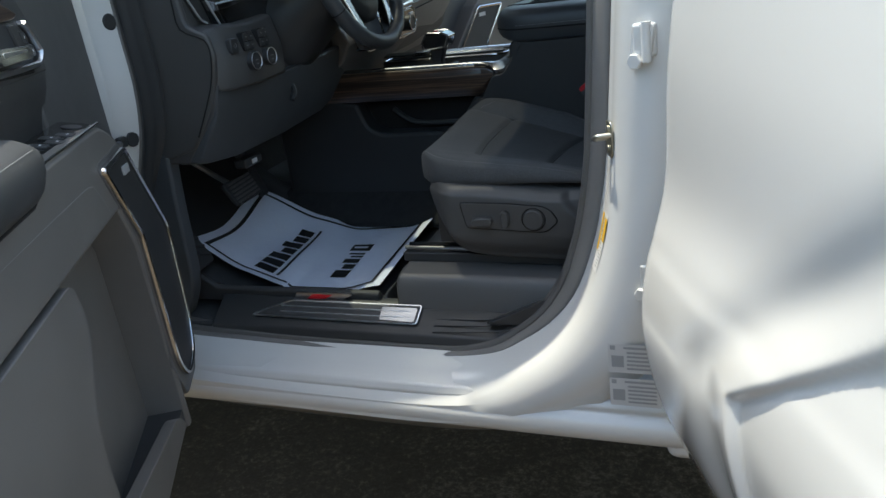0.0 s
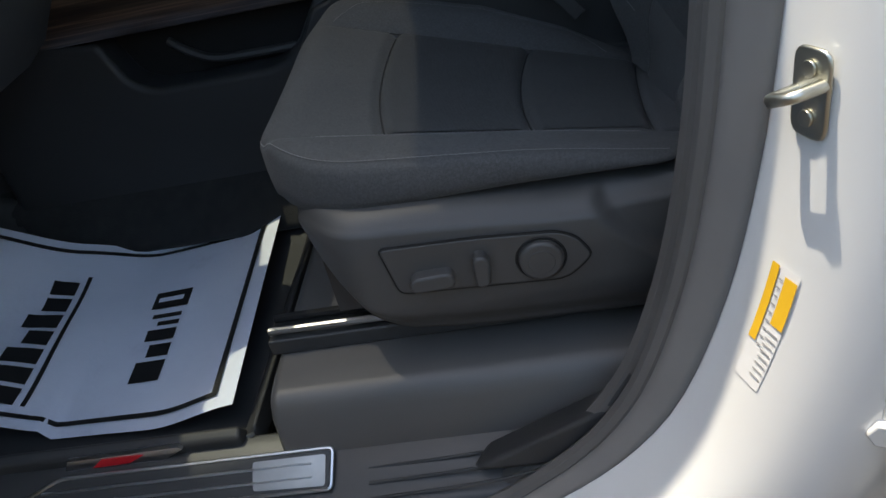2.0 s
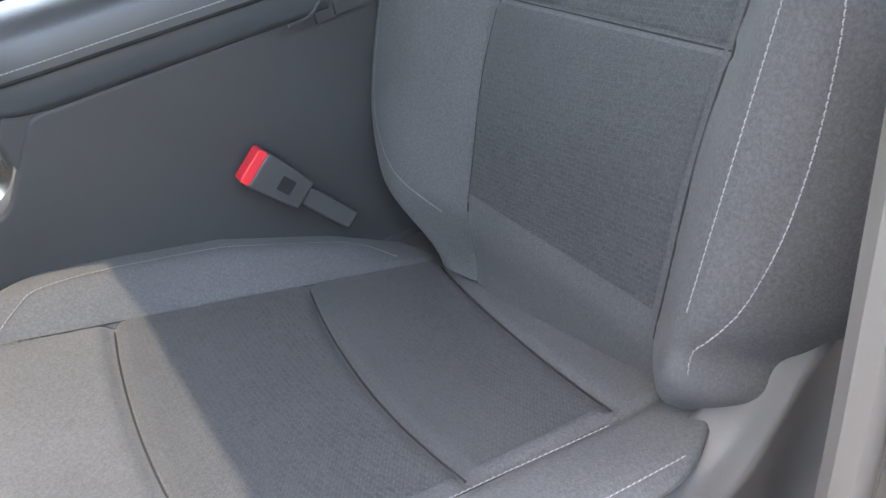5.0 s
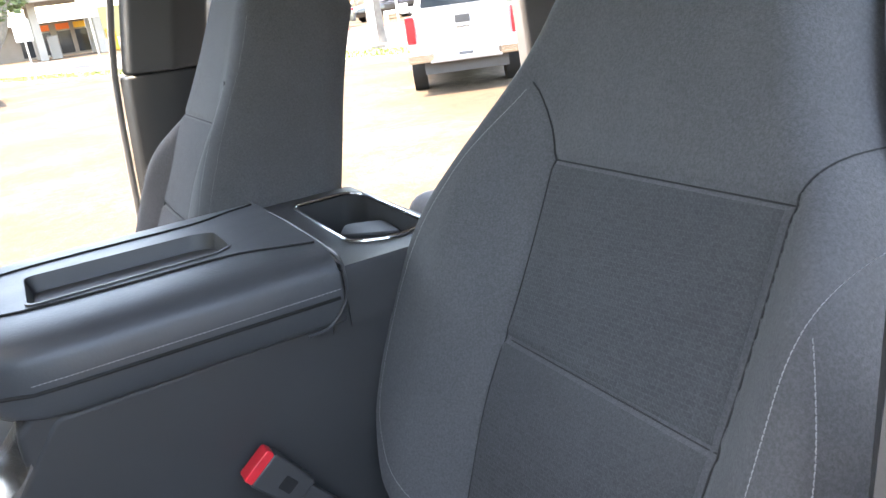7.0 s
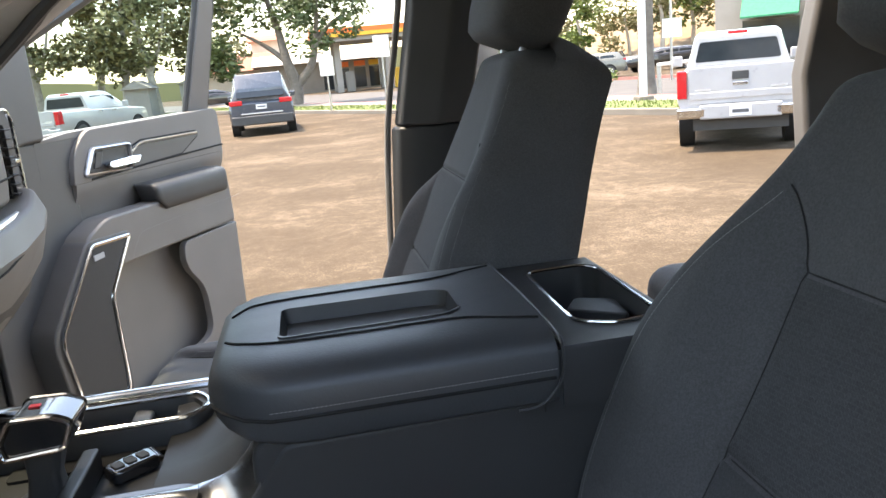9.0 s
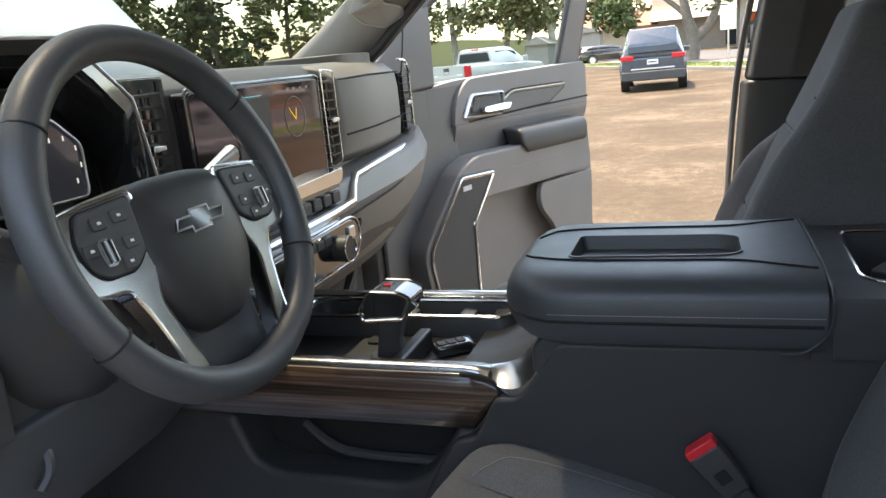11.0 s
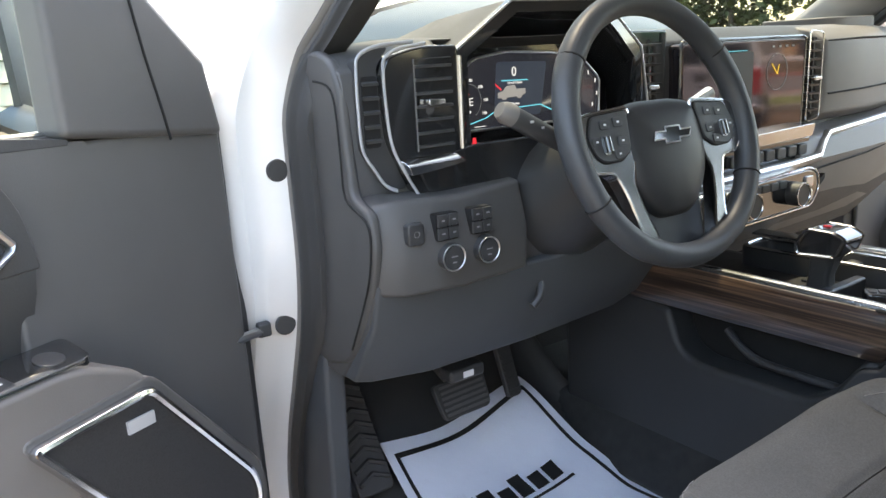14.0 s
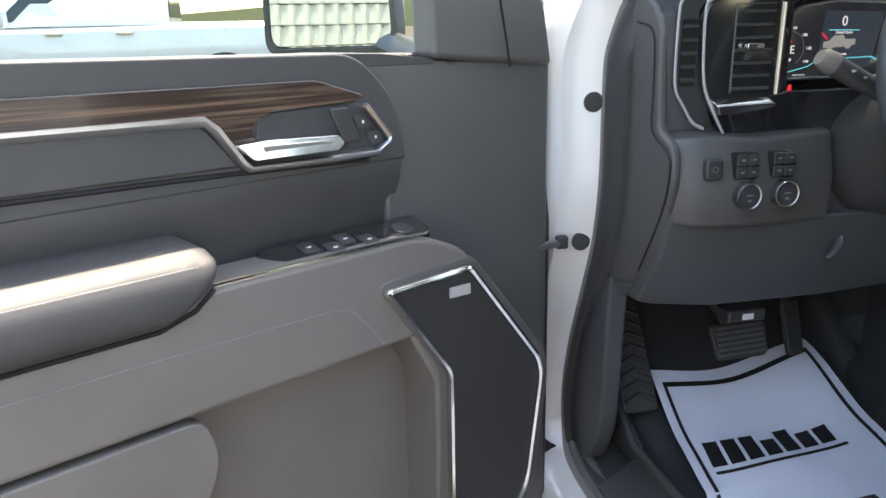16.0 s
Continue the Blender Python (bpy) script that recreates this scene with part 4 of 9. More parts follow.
for txt, a, b2 in (("60", -0.512, 1.481), ("80", -0.494, 1.484), ("100", -0.477, 1.474), ("120", -0.468, 1.455), ("140", -0.471, 1.436)):
    text_part("scale_number", txt, 0.006, f, a, b2, 0.0012, GLOW_W, cluster)
part("gauge_ring", bar(new_bm(), arc(-0.498, 1.455, 0.022, 0.024, -60, 240, 24), f, 0.0008, 0.0005), GLOW_G, cluster)
part("pointer", prism(new_bm(), [(-0.503, 1.464), (-0.497, 1.464), (-0.500, 1.470)], f, 0.0004, 0.0012), GLOW_R, cluster)
part("pointer", prism(new_bm(), [(-0.501, 1.441), (-0.495, 1.441), (-0.498, 1.436)], f, 0.0004, 0.0012), GLOW_W, cluster)
part("fuel_line", prism(new_bm(), [(-0.49, 1.4165), (-0.47, 1.4163), (-0.47, 1.4173), (-0.49, 1.4175)], f, 0.0004, 0.0012), GLOW_W, cluster)
part("range_bar", prism(new_bm(), [(-0.41, 1.420), (-0.395, 1.420), (-0.395, 1.4235), (-0.41, 1.4235)], f, 0.0004, 0.0012), GLOW_W, cluster)
for k in range(6):
    w = radians(150 - 40 * k)
    part("gauge_tick", prism(new_bm(), [(-0.265 + 0.03 * math.cos(w) + dx, 1.455 + 0.03 * math.sin(w) + dz) for dx, dz in ((-0.001, -0.003), (0.001, -0.003), (0.001, 0.003), (-0.001, 0.003))], f, 0.0004, 0.001), GLOW_W, cluster)
part("warning_lamp", prism(new_bm(), [(-0.540, 1.400), (-0.533, 1.400), (-0.5345, 1.408), (-0.5385, 1.408)], yz(-0.808), 0.0, 0.0012), GLOW_R, dash)

# centre-left vent and the big screen
f = yz(-0.845)
part("vent_surround", prism(new_bm(), round_poly([(-0.178, 1.375), (-0.085, 1.375), (-0.085, 1.545), (-0.178, 1.545)], 0.006), f, -0.02, 0.004), PIANO, dash, bevel=0.003)
vent(dash, f, -0.165, -0.108, 1.385, 1.53, 0.012, 9, (-0.134, 1.451))
part("chrome_edge", bar(new_bm(), [(-0.098, 1.38), (-0.098, 1.54)], f, 0.008, 0.003), PLASTIC_B, dash)
f = yz(-0.83)
scr = part("centre_screen", prism(new_bm(), round_poly([(-0.085, 1.35), (0.292, 1.35), (0.298, 1.520), (-0.085, 1.520)], 0.012), f, -0.01, 0.022), SCREEN, dash, "gloss black touch screen", bevel=0.003)
part("bezel", bar(new_bm(), round_poly([(-0.085, 1.345), (0.298, 1.345), (0.303, 1.525), (-0.085, 1.525)], 0.012), f, 0.018, 0.0030, closed=True), PIANO, scr)
part("clock_face", bar(new_bm(), arc(0.20, 1.46, 0.034, 0.034, 0, 345, 22), f, 0.0225, 0.0008, closed=True), GLOW_G, scr)
part("clock_hand", prism(new_bm(), [(0.1995, 1.455), (0.2005, 1.4562), (0.181, 1.476), (0.1802, 1.4752)], f, 0.0225, 0.0235), GLOW_Y, scr)
part("clock_hand", prism(new_bm(), [(0.1994, 1.455), (0.2006, 1.455), (0.2052, 1.473), (0.2042, 1.4734)], f, 0.0225, 0.0235), GLOW_Y, scr)
for k in range(4):
    part("status_icon", prism(new_bm(), [(0.18 + 0.022 * k, 1.505), (0.188 + 0.022 * k, 1.505), (0.188 + 0.022 * k, 1.509), (0.18 + 0.022 * k, 1.509)], f, 0.0225, 0.0232), GLOW_G, scr)
part("page_line", prism(new_bm(), [(-0.04, 1.502), (0.10, 1.502), (0.10, 1.5032), (-0.04, 1.5032)], f, 0.0225, 0.0232), GLOW_C, scr)
part("tile", prism(new_bm(), round_poly([(0.02, 1.38), (0.12, 1.38), (0.12, 1.50), (0.02, 1.50)], 0.006), f, 0.022, 0.0228), GLOW_DIM, scr)
vent(dash, yz(-0.815), 0.306, 0.345, 1.37, 1.52, 0.014, 9, (0.326, 1.44))
part("chrome_edge", bar(new_bm(), round_poly([(0.302, 1.355), (0.35, 1.36), (0.352, 1.53), (0.302, 1.535)], 0.01), yz(-0.815), 0.012, 0.0016, closed=True), CHROME, dash)
f = yz(-0.81)
part("chrome_sweep", prism(new_bm(), round_poly([(-0.13, 1.325), (0.29, 1.33), (0.30, 1.355), (-0.10, 1.345)], 0.006), f, 0.0, 0.03), CHROME, dash, "broad chrome bar under the screen", bevel=0.006, segs=3)
row = part("toggle_bank", prism(new_bm(), round_poly([(-0.10, 1.285), (0.29, 1.29), (0.295, 1.328), (-0.10, 1.325)], 0.006), yz(-0.80), -0.01, 0.012), PIANO, dash, "gloss black toggle switch bank", bevel=0.002)
for k in range(7):
    a = 0.02 + 0.037 * k
    part("toggle", prism(new_bm(), round_poly([(a, 1.296), (a + 0.03, 1.2965), (a + 0.03, 1.318), (a, 1.3175)], 0.004, 2), yz(-0.788), -0.004, 0.010), PLASTIC_B, row, bevel=0.003)
part("chrome_sweep", tube(new_bm(), [Vector(p) for p in ((-0.775, -0.16, 1.275), (-0.77, 0.20, 1.282), (-0.772, 0.30, 1.287), (-0.785, 0.335, 1.31), (-0.795, 0.37, 1.325), (-0.80, 0.5, 1.332), (-0.81, 0.74, 1.345))], 0.0125, 10, flat=0.7), SATIN, dash, "chrome line along the dashboard")
# climate controls
f = yz(-0.735)
clim = part("climate_panel", prism(new_bm(), round_poly([(-0.14, 1.205), (0.20, 1.212), (0.222, 1.24), (0.215, 1.272), (0.19, 1.28), (-0.14, 1.272)], 0.014), f, -0.03, 0.010), PIANO, dash, "gloss black climate panel", bevel=0.003)
part("rim", bar(new_bm(), round_poly([(-0.14, 1.202), (0.20, 1.209), (0.226, 1.24), (0.218, 1.276), (0.19, 1.284), (-0.14, 1.275)], 0.014), f, 0.009, 0.003, closed=True), CHROME, clim)
for a in (0.13, -0.02):
    kn = part("climate_knob", disc(new_bm(), f, a, 1.243, 0.022, 0.008, 0.034), PLASTIC_B, clim, bevel=0.003)
    part("rim", bar(new_bm(), arc(a, 1.243, 0.021, 0.021, 0, 345, 23), f, 0.034, 0.0022, closed=True), CHROME, kn)
for k in range(4):
    part("climate_key", prism(new_bm(), round_poly([(0.005 + 0.027 * k, 1.256), (0.028 + 0.027 * k, 1.256), (0.028 + 0.027 * k, 1.270), (0.005 + 0.027 * k, 1.270)], 0.002, 2), f, 0.006, 0.014), PLASTIC_B, clim, bevel=0.0015)
for k in range(2):
    part("climate_key", prism(new_bm(), round_poly([(0.172, 1.222 + 0.026 * k), (0.198, 1.222 + 0.026 * k), (0.198, 1.242 + 0.026 * k), (0.172, 1.242 + 0.026 * k)], 0.003, 2), f, 0.006, 0.014), SATIN, clim, bevel=0.0015)
bm = loft(new_bm(), [[Vector((x, y, z)) for x, z in ((-0.83, 1.30), (-0.775, 1.285), (-0.745, 1.235), (-0.77, 1.19), (-0.86, 1.12), (-0.95, 1.2))] for y in (-0.20, 0.2, 0.24)])
part("stack_body", bm, TAUPE, dash, bevel=0.008)

# passenger side: padded fascia, glovebox, outer vent
bm = loft(new_bm(), [[Vector((x + dx, y, z)) for x, z in ((-0.90, 1.548), (-0.83, 1.535), (-0.805, 1.515), (-0.80, 1.48), (-0.80, 1.41), (-0.805, 1.37), (-0.83, 1.352), (-0.90, 1.35))] for y, dx in ((0.352, -0.004), (0.365, 0.004), (0.5, 0.006), (0.69, -0.01), (0.712, -0.02))])
pad = part("passenger_fascia", bm, FASCIA_LIT, dash, "grey padded passenger fascia", bevel=0.006, segs=3)
part("seam", tube(new_bm(), [Vector((-0.7935, 0.365, 1.408)), Vector((-0.792, 0.5, 1.410)), Vector((-0.806, 0.70, 1.415))], 0.002, 6), BLACKHOLE, pad)
part("seam", tube(new_bm(), [Vector((-0.802, 0.365, 1.512)), Vector((-0.798, 0.5, 1.515)), Vector((-0.812, 0.70, 1.514))], 0.002, 6), BLACKHOLE, pad)
vent(dash, yz(-0.82), 0.722, 0.75, 1.37, 1.51, 0.012, 8, (0.736, 1.44))
part("chrome_edge", bar(new_bm(), round_poly([(0.718, 1.345), (0.757, 1.365), (0.757, 1.52), (0.735, 1.54), (0.70, 1.54)], [0.005, 0.015, 0.015, 0.02, 0.002]), yz(-0.818), 0.012, 0.005), CHROME, dash)
bm = loft(new_bm(), [[Vector((x, y, z + dz)) for x, z in ((-0.84, 1.34), (-0.79, 1.325), (-0.772, 1.28), (-0.79, 1.22), (-0.86, 1.12), (-0.92, 1.10), (-0.95, 1.3))] for y, dz in ((0.245, 0.0), (0.6, 0.01), (0.72, 0.03), (0.755, 0.06))])
gb = part("glovebox", bm, FASCIA_LIT, dash, "grey-brown glovebox front", bevel=0.008, segs=3)
part("seam", tube(new_bm(), [Vector((-0.776, 0.30, 1.262)), Vector((-0.772, 0.5, 1.275)), Vector((-0.778, 0.66, 1.292)), Vector((-0.80, 0.68, 1.25)), Vector((-0.86, 0.62, 1.17))], 0.002, 6), BLACKHOLE, gb)
part("latch", prism(new_bm(), [(0.30, 1.215), (0.335, 1.24), (0.335, 1.25), (0.298, 1.232)], yz(-0.785), -0.01, 0.012), BLACKHOLE, gb)
part("speaker_cover", prism(new_bm(), round_poly([(-1.05, 0.50), (-0.88, 0.54), (-0.86, 0.70), (-1.05, 0.68)], 0.04), lambda a, b, c: Vector((a, b, 1.555 + c)), -0.02, 0.008), TAUPE, dash, bevel=0.004)

# buttons, knobs of the switch pod
f = yz(-0.752)
pb = part("parking_button", prism(new_bm(), round_poly([(-0.692, 1.289), (-0.667, 1.289), (-0.667, 1.318), (-0.692, 1.318)], 0.004, 2), f, -0.01, 0.004), PLASTIC_B, dash, bevel=0.003)
part("mark", bar(new_bm(), arc(-0.6795, 1.304, 0.004, 0.004, 0, 330, 11), f, 0.0043, 0.0005, closed=True), THREAD, pb)
for a0, z0 in ((-0.6485, 1.288), (-0.5925, 1.288)):
    bank = part("button_bank", prism(new_bm(), round_poly([(a0, z0), (a0 + 0.036, z0), (a0 + 0.036, z0 + 0.036), (a0, z0 + 0.036)], 0.004, 2), f, -0.012, 0.002), BLACKHOLE, dash, "black four-button bank")
    for i in range(2):
        for j in range(2):
            c0, c1 = a0 + 0.0015 + 0.0172 * i, z0 + 0.0015 + 0.0172 * j
            bt = part("button", prism(new_bm(), [(c0, c1), (c0 + 0.016, c1), (c0 + 0.016, c1 + 0.016), (c0, c1 + 0.016)], f, -0.002, 0.005), PLASTIC_B, bank, bevel=0.0015)
            part("mark", prism(new_bm(), [(c0 + 0.0055, c1 + 0.0075), (c0 + 0.0105, c1 + 0.0075), (c0 + 0.0105, c1 + 0.0095), (c0 + 0.0055, c1 + 0.0095)], f, 0.0052, 0.0056), THREAD, bt)
for a0, z0 in ((-0.630, 1.266), (-0.572, 1.266)):
    kn = part("rotary_knob", disc(new_bm(), f, a0, z0, 0.0185, -0.02, 0.013), PLASTIC_B, dash, "black rotary knob with silver rim", bevel=0.002)
    part("rim", bar(new_bm(), arc(a0, z0, 0.0172, 0.0172, 0, 348, 29), f, 0.0132, 0.0014, closed=True), SATIN, kn)
    part("face", disc(new_bm(), f, a0, z0, 0.0150, 0.011, 0.0138), PLASTIC_B, kn)
    part("mark", prism(new_bm(), [(a0 - 0.005, z0 + 0.001), (a0 + 0.005, z0 + 0.001), (a0 + 0.005, z0 + 0.0025), (a0 - 0.005, z0 + 0.0025)], f, 0.0139, 0.0143), THREAD, kn)
    part("mark", prism(new_bm(), [(a0 - 0.003, z0 - 0.007), (a0 + 0.003, z0 - 0.007), (a0 + 0.003, z0 - 0.005), (a0 - 0.003, z0 - 0.005)], f, 0.0139, 0.0143), THREAD, kn)
# steering column, release lever, stalk
bm = loft(new_bm(), [[Vector((x, -0.362 + r * math.sin(w) * 1.05, z + r * math.cos(w))) for w in [2 * math.pi * i / 24 for i in range(24)]] for x, z, r in ((-0.93, 1.27, 0.115), (-0.82, 1.29, 0.112), (-0.74, 1.335, 0.092), (-0.69, 1.365, 0.075), (-0.672, 1.372, 0.07))])
part("column_shroud", bm, PLASTIC_B, dash, "black steering column shroud", sharp=60)
part("release_lever", tube(new_bm(), smooth_line([(-0.86, -0.43, 1.20), (-0.80, -0.435, 1.19), (-0.782, -0.445, 1.165), (-0.782, -0.46, 1.15)], 4), 0.007, 8), PLASTIC_B, dash)
stalk = part("turn_stalk", tube(new_bm(), [Vector((-0.70, -0.40, 1.372)), Vector((-0.703, -0.44, 1.385)), Vector((-0.715, -0.50, 1.418)), Vector((-0.724, -0.535, 1.438)), Vector((-0.726, -0.552, 1.447))], [0.011, 0.012, 0.0135, 0.0145, 0.0125], 16), PLASTIC_B, dash, "dark grey indicator stalk")
# the sunlit end of the stalk is painted in a lighter grey
part("tip", tube(new_bm(), [Vector((-0.7245, -0.537, 1.4395)), Vector((-0.7255, -0.549, 1.4455)), Vector((-0.7262, -0.557, 1.4495))], [0.0150, 0.0147, 0.0105], 16), TAUPE, stalk, "stalk end, coloured paler as sunlit")
for k in range(5):
    p = Vector((-0.697, -0.455, 1.397)).lerp(Vector((-0.705, -0.52, 1.432)), k / 4)
    part("mark", box(new_bm(), p.x - 0.004, p.x + 0.0005, p.y - 0.0025, p.y + 0.0025, p.z - 0.002, p.z + 0.001), SILVER, stalk)
stalk = part("shift_paddle", tube(new_bm(), [Vector((-0.70, -0.31, 1.40)), Vector((-0.70, -0.22, 1.425)), Vector((-0.70, -0.165, 1.44))], [0.009, 0.010, 0.017], 12, flat=0.7), SATIN, dash)

# ---- steering wheel ----
wheel = thing("steering_wheel", "black leather steering wheel with silver spokes", "steering wheel")
WT = radians(18)
WC = Vector((-0.62, -0.365, 1.412))
fw = plane_map(WC, (0, 1, 0), (-math.sin(WT), 0, math.cos(WT)), (math.cos(WT), 0, math.sin(WT)))
R = 0.171
bm = new_bm()
rings = []
for i in range(96):
    w = 2 * math.pi * i / 96
    fat = 1.0 + 0.14 * math.exp(-((math.degrees(w) % 360 - 62) / 14) ** 2) + 0.14 * math.exp(-((math.degrees(w) % 360 - 298) / 14) ** 2)
    flatb = 0.988 if abs(math.degrees(w) - 180) < 30 else 1.0
    ring = []
    for q in range(14):
        a = 2 * math.pi * q / 14
        rr = R * flatb + 0.0165 * fat * math.cos(a)
        ring.append(fw(rr * math.sin(w), rr * math.cos(w), 0.0165 * 1.05 * math.sin(a)))
    rings.append(ring)
loft(bm, rings, wrap=True)
rim = part("rim", bm, LEATHER, wheel, "black leather rim", sharp=70)
for w in (55, 118, 242, 305):
    a = radians(w)
    part("seam", tube(new_bm(), [fw((R + 0.0172 * math.cos(q)) * math.sin(a), (R + 0.0172 * math.cos(q)) * math.cos(a), 0.018 * math.sin(q)) for q in [2 * math.pi * i / 14 for i in range(14)]], 0.0012, 5, True), BLACKHOLE, rim)
HUB = [(-0.070, 0.034), (-0.03, 0.040), (0.03, 0.040), (0.070, 0.034), (0.076, 0.006), (0.078, -0.028), (0.069, -0.062), (0.048, -0.092), (0.024, -0.111), (-0.024, -0.111), (-0.048, -0.092), (-0.069, -0.062), (-0.078, -0.028), (-0.076, 0.006)]
ho = round_poly(HUB, 0.012)
HUBM = vary("black_grained_plastic", g(0.020, 0.3), g(0.027, 0.3), 0.46, grain=700, grain_strength=0.25)
bm = loft(new_bm(), [[fw(a * s * 1.07, (b + 0.03) * s * 1.04 - 0.03, n) for a, b in ho] for s, n in ((1.0, -0.045), (1.0, -0.016), (0.985, -0.010), (0.95, -0.005), (0.86, 0.001), (0.7, 0.005), (0.45, 0.008), (0.2, 0.009))])
hub = part("airbag_cover", bm, HUBM, wheel, "charcoal airbag cover", sharp=60)
EMB = [(-0.038, -0.006), (-0.032, 0.005), (-0.012, 0.005), (-0.012, 0.011), (0.016, 0.011), (0.016, 0.005), (0.038, 0.005), (0.032, -0.006), (0.012, -0.006), (0.012, -0.012), (-0.016, -0.012), (-0.016, -0.006)]
fe = lambda a, b, c: fw(a, b * 0.92 - 0.010, c)
em = part("emblem", prism(new_bm(), EMB, fe, 0.004, 0.011), PIANO, hub, "gloss black cross-shaped emblem with a silver edge")
part("edge", tube(new_bm(), [fe(a, b, 0.011) for a, b in EMB], 0.0012, 6, True), SATIN, em)
for s in (-1, 1):
    arm = round_poly([(s * a, b) for a, b in ((0.060, 0.035), (0.125, 0.031), (0.156, 0.026), (0.161, 0.003), (0.154, -0.032), (0.143, -0.044), (0.108, -0.047), (0.096, -0.076), (0.087, -0.114), (0.083, -0.150), (0.055, -0.164), (0.060, -0.134), (0.071, -0.104), (0.080, -0.064), (0.07, -0.04))], 0.010)
    sp = part("spoke", prism(new_bm(), arm, fw, -0.022, 0.000), SPOKE, wheel, "satin silver spoke", bevel=0.005, segs=3)
    part("bright_edge", tube(new_bm(), [fw(a, b, -0.0015) for a, b in arm], 0.0022, 6, True), CHROME, sp, "thin chrome edge of the spoke")
    pad = round_poly([(s * a, b) for a, b in ((0.068, 0.030), (0.132, 0.026), (0.143, 0.002), (0.138, -0.022), (0.126, -0.032), (0.094, -0.033), (0.074, -0.020))], 0.007)
    part("pad_gap", prism(new_bm(), [(0.106 * s + (a - 0.106 * s) * 1.045, b * 1.05) for a, b in pad], fw, -0.006, 0.0012), BLACKHOLE, sp)
    bp = part("button_pad", prism(new_bm(), pad, fw, -0.006, 0.0035), PLASTIC_B, sp, "black button pad", bevel=0.002)
    part("roller", tube(new_bm(), [fw(s * 0.117, -0.001, 0.006), fw(s * 0.117, -0.021, 0.006)], 0.0055, 12), PIANO, bp, bevel=0.001)
    part("roller_ring", prism(new_bm(), round_poly([(s * 0.117 - 0.008, -0.023), (s * 0.117 + 0.008, -0.023), (s * 0.117 + 0.008, 0.001), (s * 0.117 - 0.008, 0.001)], 0.006), fw, 0.003, 0.0045), SPOKE, bp)
    for k, (a, b) in enumerate(((0.090, 0.016), (0.114, 0.014), (0.088, -0.008), (0.098, -0.024), (0.133, -0.006))):
        bt = part("wheel_button", prism(new_bm(), round_poly([(s * a - 0.008, b - 0.006), (s * a + 0.008, b - 0.006), (s * a + 0.008, b + 0.006), (s * a - 0.008, b + 0.006)], 0.002, 2), fw, 0.002, 0.0052), PLASTIC_B, bp, bevel=0.0012)
        part("mark", prism(new_bm(), [(s * a - 0.002, b - 0.0012), (s * a + 0.002, b - 0.0012), (s * a + 0.002, b + 0.0012), (s * a - 0.002, b + 0.0012)], fw, 0.0053, 0.0057), WHITE, bp)
part("lower_hub", prism(new_bm(), round_poly([(-0.07, -0.03), (0.07, -0.03), (0.070, -0.10), (0.062, -0.165), (0.0, -0.175), (-0.062, -0.165), (-0.070, -0.10)], 0.01), fw, -0.04, -0.024), PLASTIC_B, wheel, bevel=0.005)

# ---- pedals ----
pedal = thing("brake_pedal", "black rubber brake pedal with ribs", "pedal")
fp = plane_map((-0.975, -0.455, 0.938), (0, 1, 0.04), (-0.5, 0, 0.866), (0.866, 0, 0.5))
part("pad", prism(new_bm(), round_poly([(-0.052, -0.032), (0.048, -0.034), (0.056, 0.030), (-0.058, 0.034)], 0.012), fp, -0.012, 0.0), RUBBER, pedal, bevel=0.003)
for k in range(6):
    b0 = -0.027 + 0.0098 * k
    part("rib", prism(new_bm(), [(-0.046, b0), (0.044, b0), (0.045, b0 + 0.005), (-0.047, b0 + 0.005)], fp, 0.0, 0.004), PLASTIC, pedal)
part("arm", tube(new_bm(), smooth_line([fp(-0.01, 0.02, -0.015), (-1.05, -0.475, 0.985), (-1.12, -0.51, 1.06), (-1.28, -0.53, 1.2)], 4), 0.007, 8), STEEL, pedal, "steel pedal arm")
pedal = thing("accelerator_pedal", "black narrow accelerator pedal", "pedal")
fa = plane_map((-1.05, -0.289, 0.915), (0, 1, 0), (-0.4, 0, 0.916), (0.916, 0, 0.4))
part("pad", prism(new_bm(), round_poly([(-0.018, -0.055), (0.016, -0.055), (0.020, 0.055), (-0.016, 0.055)], 0.01), fa, -0.015, 0.0), RUBBER, pedal, bevel=0.004)
for k in range(7):
    part("rib", prism(new_bm(), [(-0.013, -0.045 + 0.012 * k), (0.012, -0.045 + 0.012 * k), (0.012, -0.040 + 0.012 * k), (-0.013, -0.040 + 0.012 * k)], fa, 0.0, 0.003), RUBBER, pedal)
part("arm", tube(new_bm(), [fa(0, 0.05, -0.01), Vector((-1.2, -0.29, 1.12)), Vector((-1.33, -0.29, 1.25))], 0.009, 8), PLASTIC_B, pedal)
latch = thing("hood_release", "black release handle with a white mark", "handle")
part("grip", box(new_bm(), -0.92, -0.885, -0.545, -0.475, 1.012, 1.034), PLASTIC_B, latch, bevel=0.006)
part("mark", box(new_bm(), -0.8855, -0.8835, -0.520, -0.500, 1.018, 1.028), WHITE, latch)


# ---- centre console ----
CONSOLE_SIDE = vary("dark_console_plastic", g(0.028, -0.5), g(0.036, -0.5), 0.52, grain=700, grain_strength=0.25, spec=0.42)
console = thing("centre_console", "charcoal centre console with padded lid and wood trim", "console")
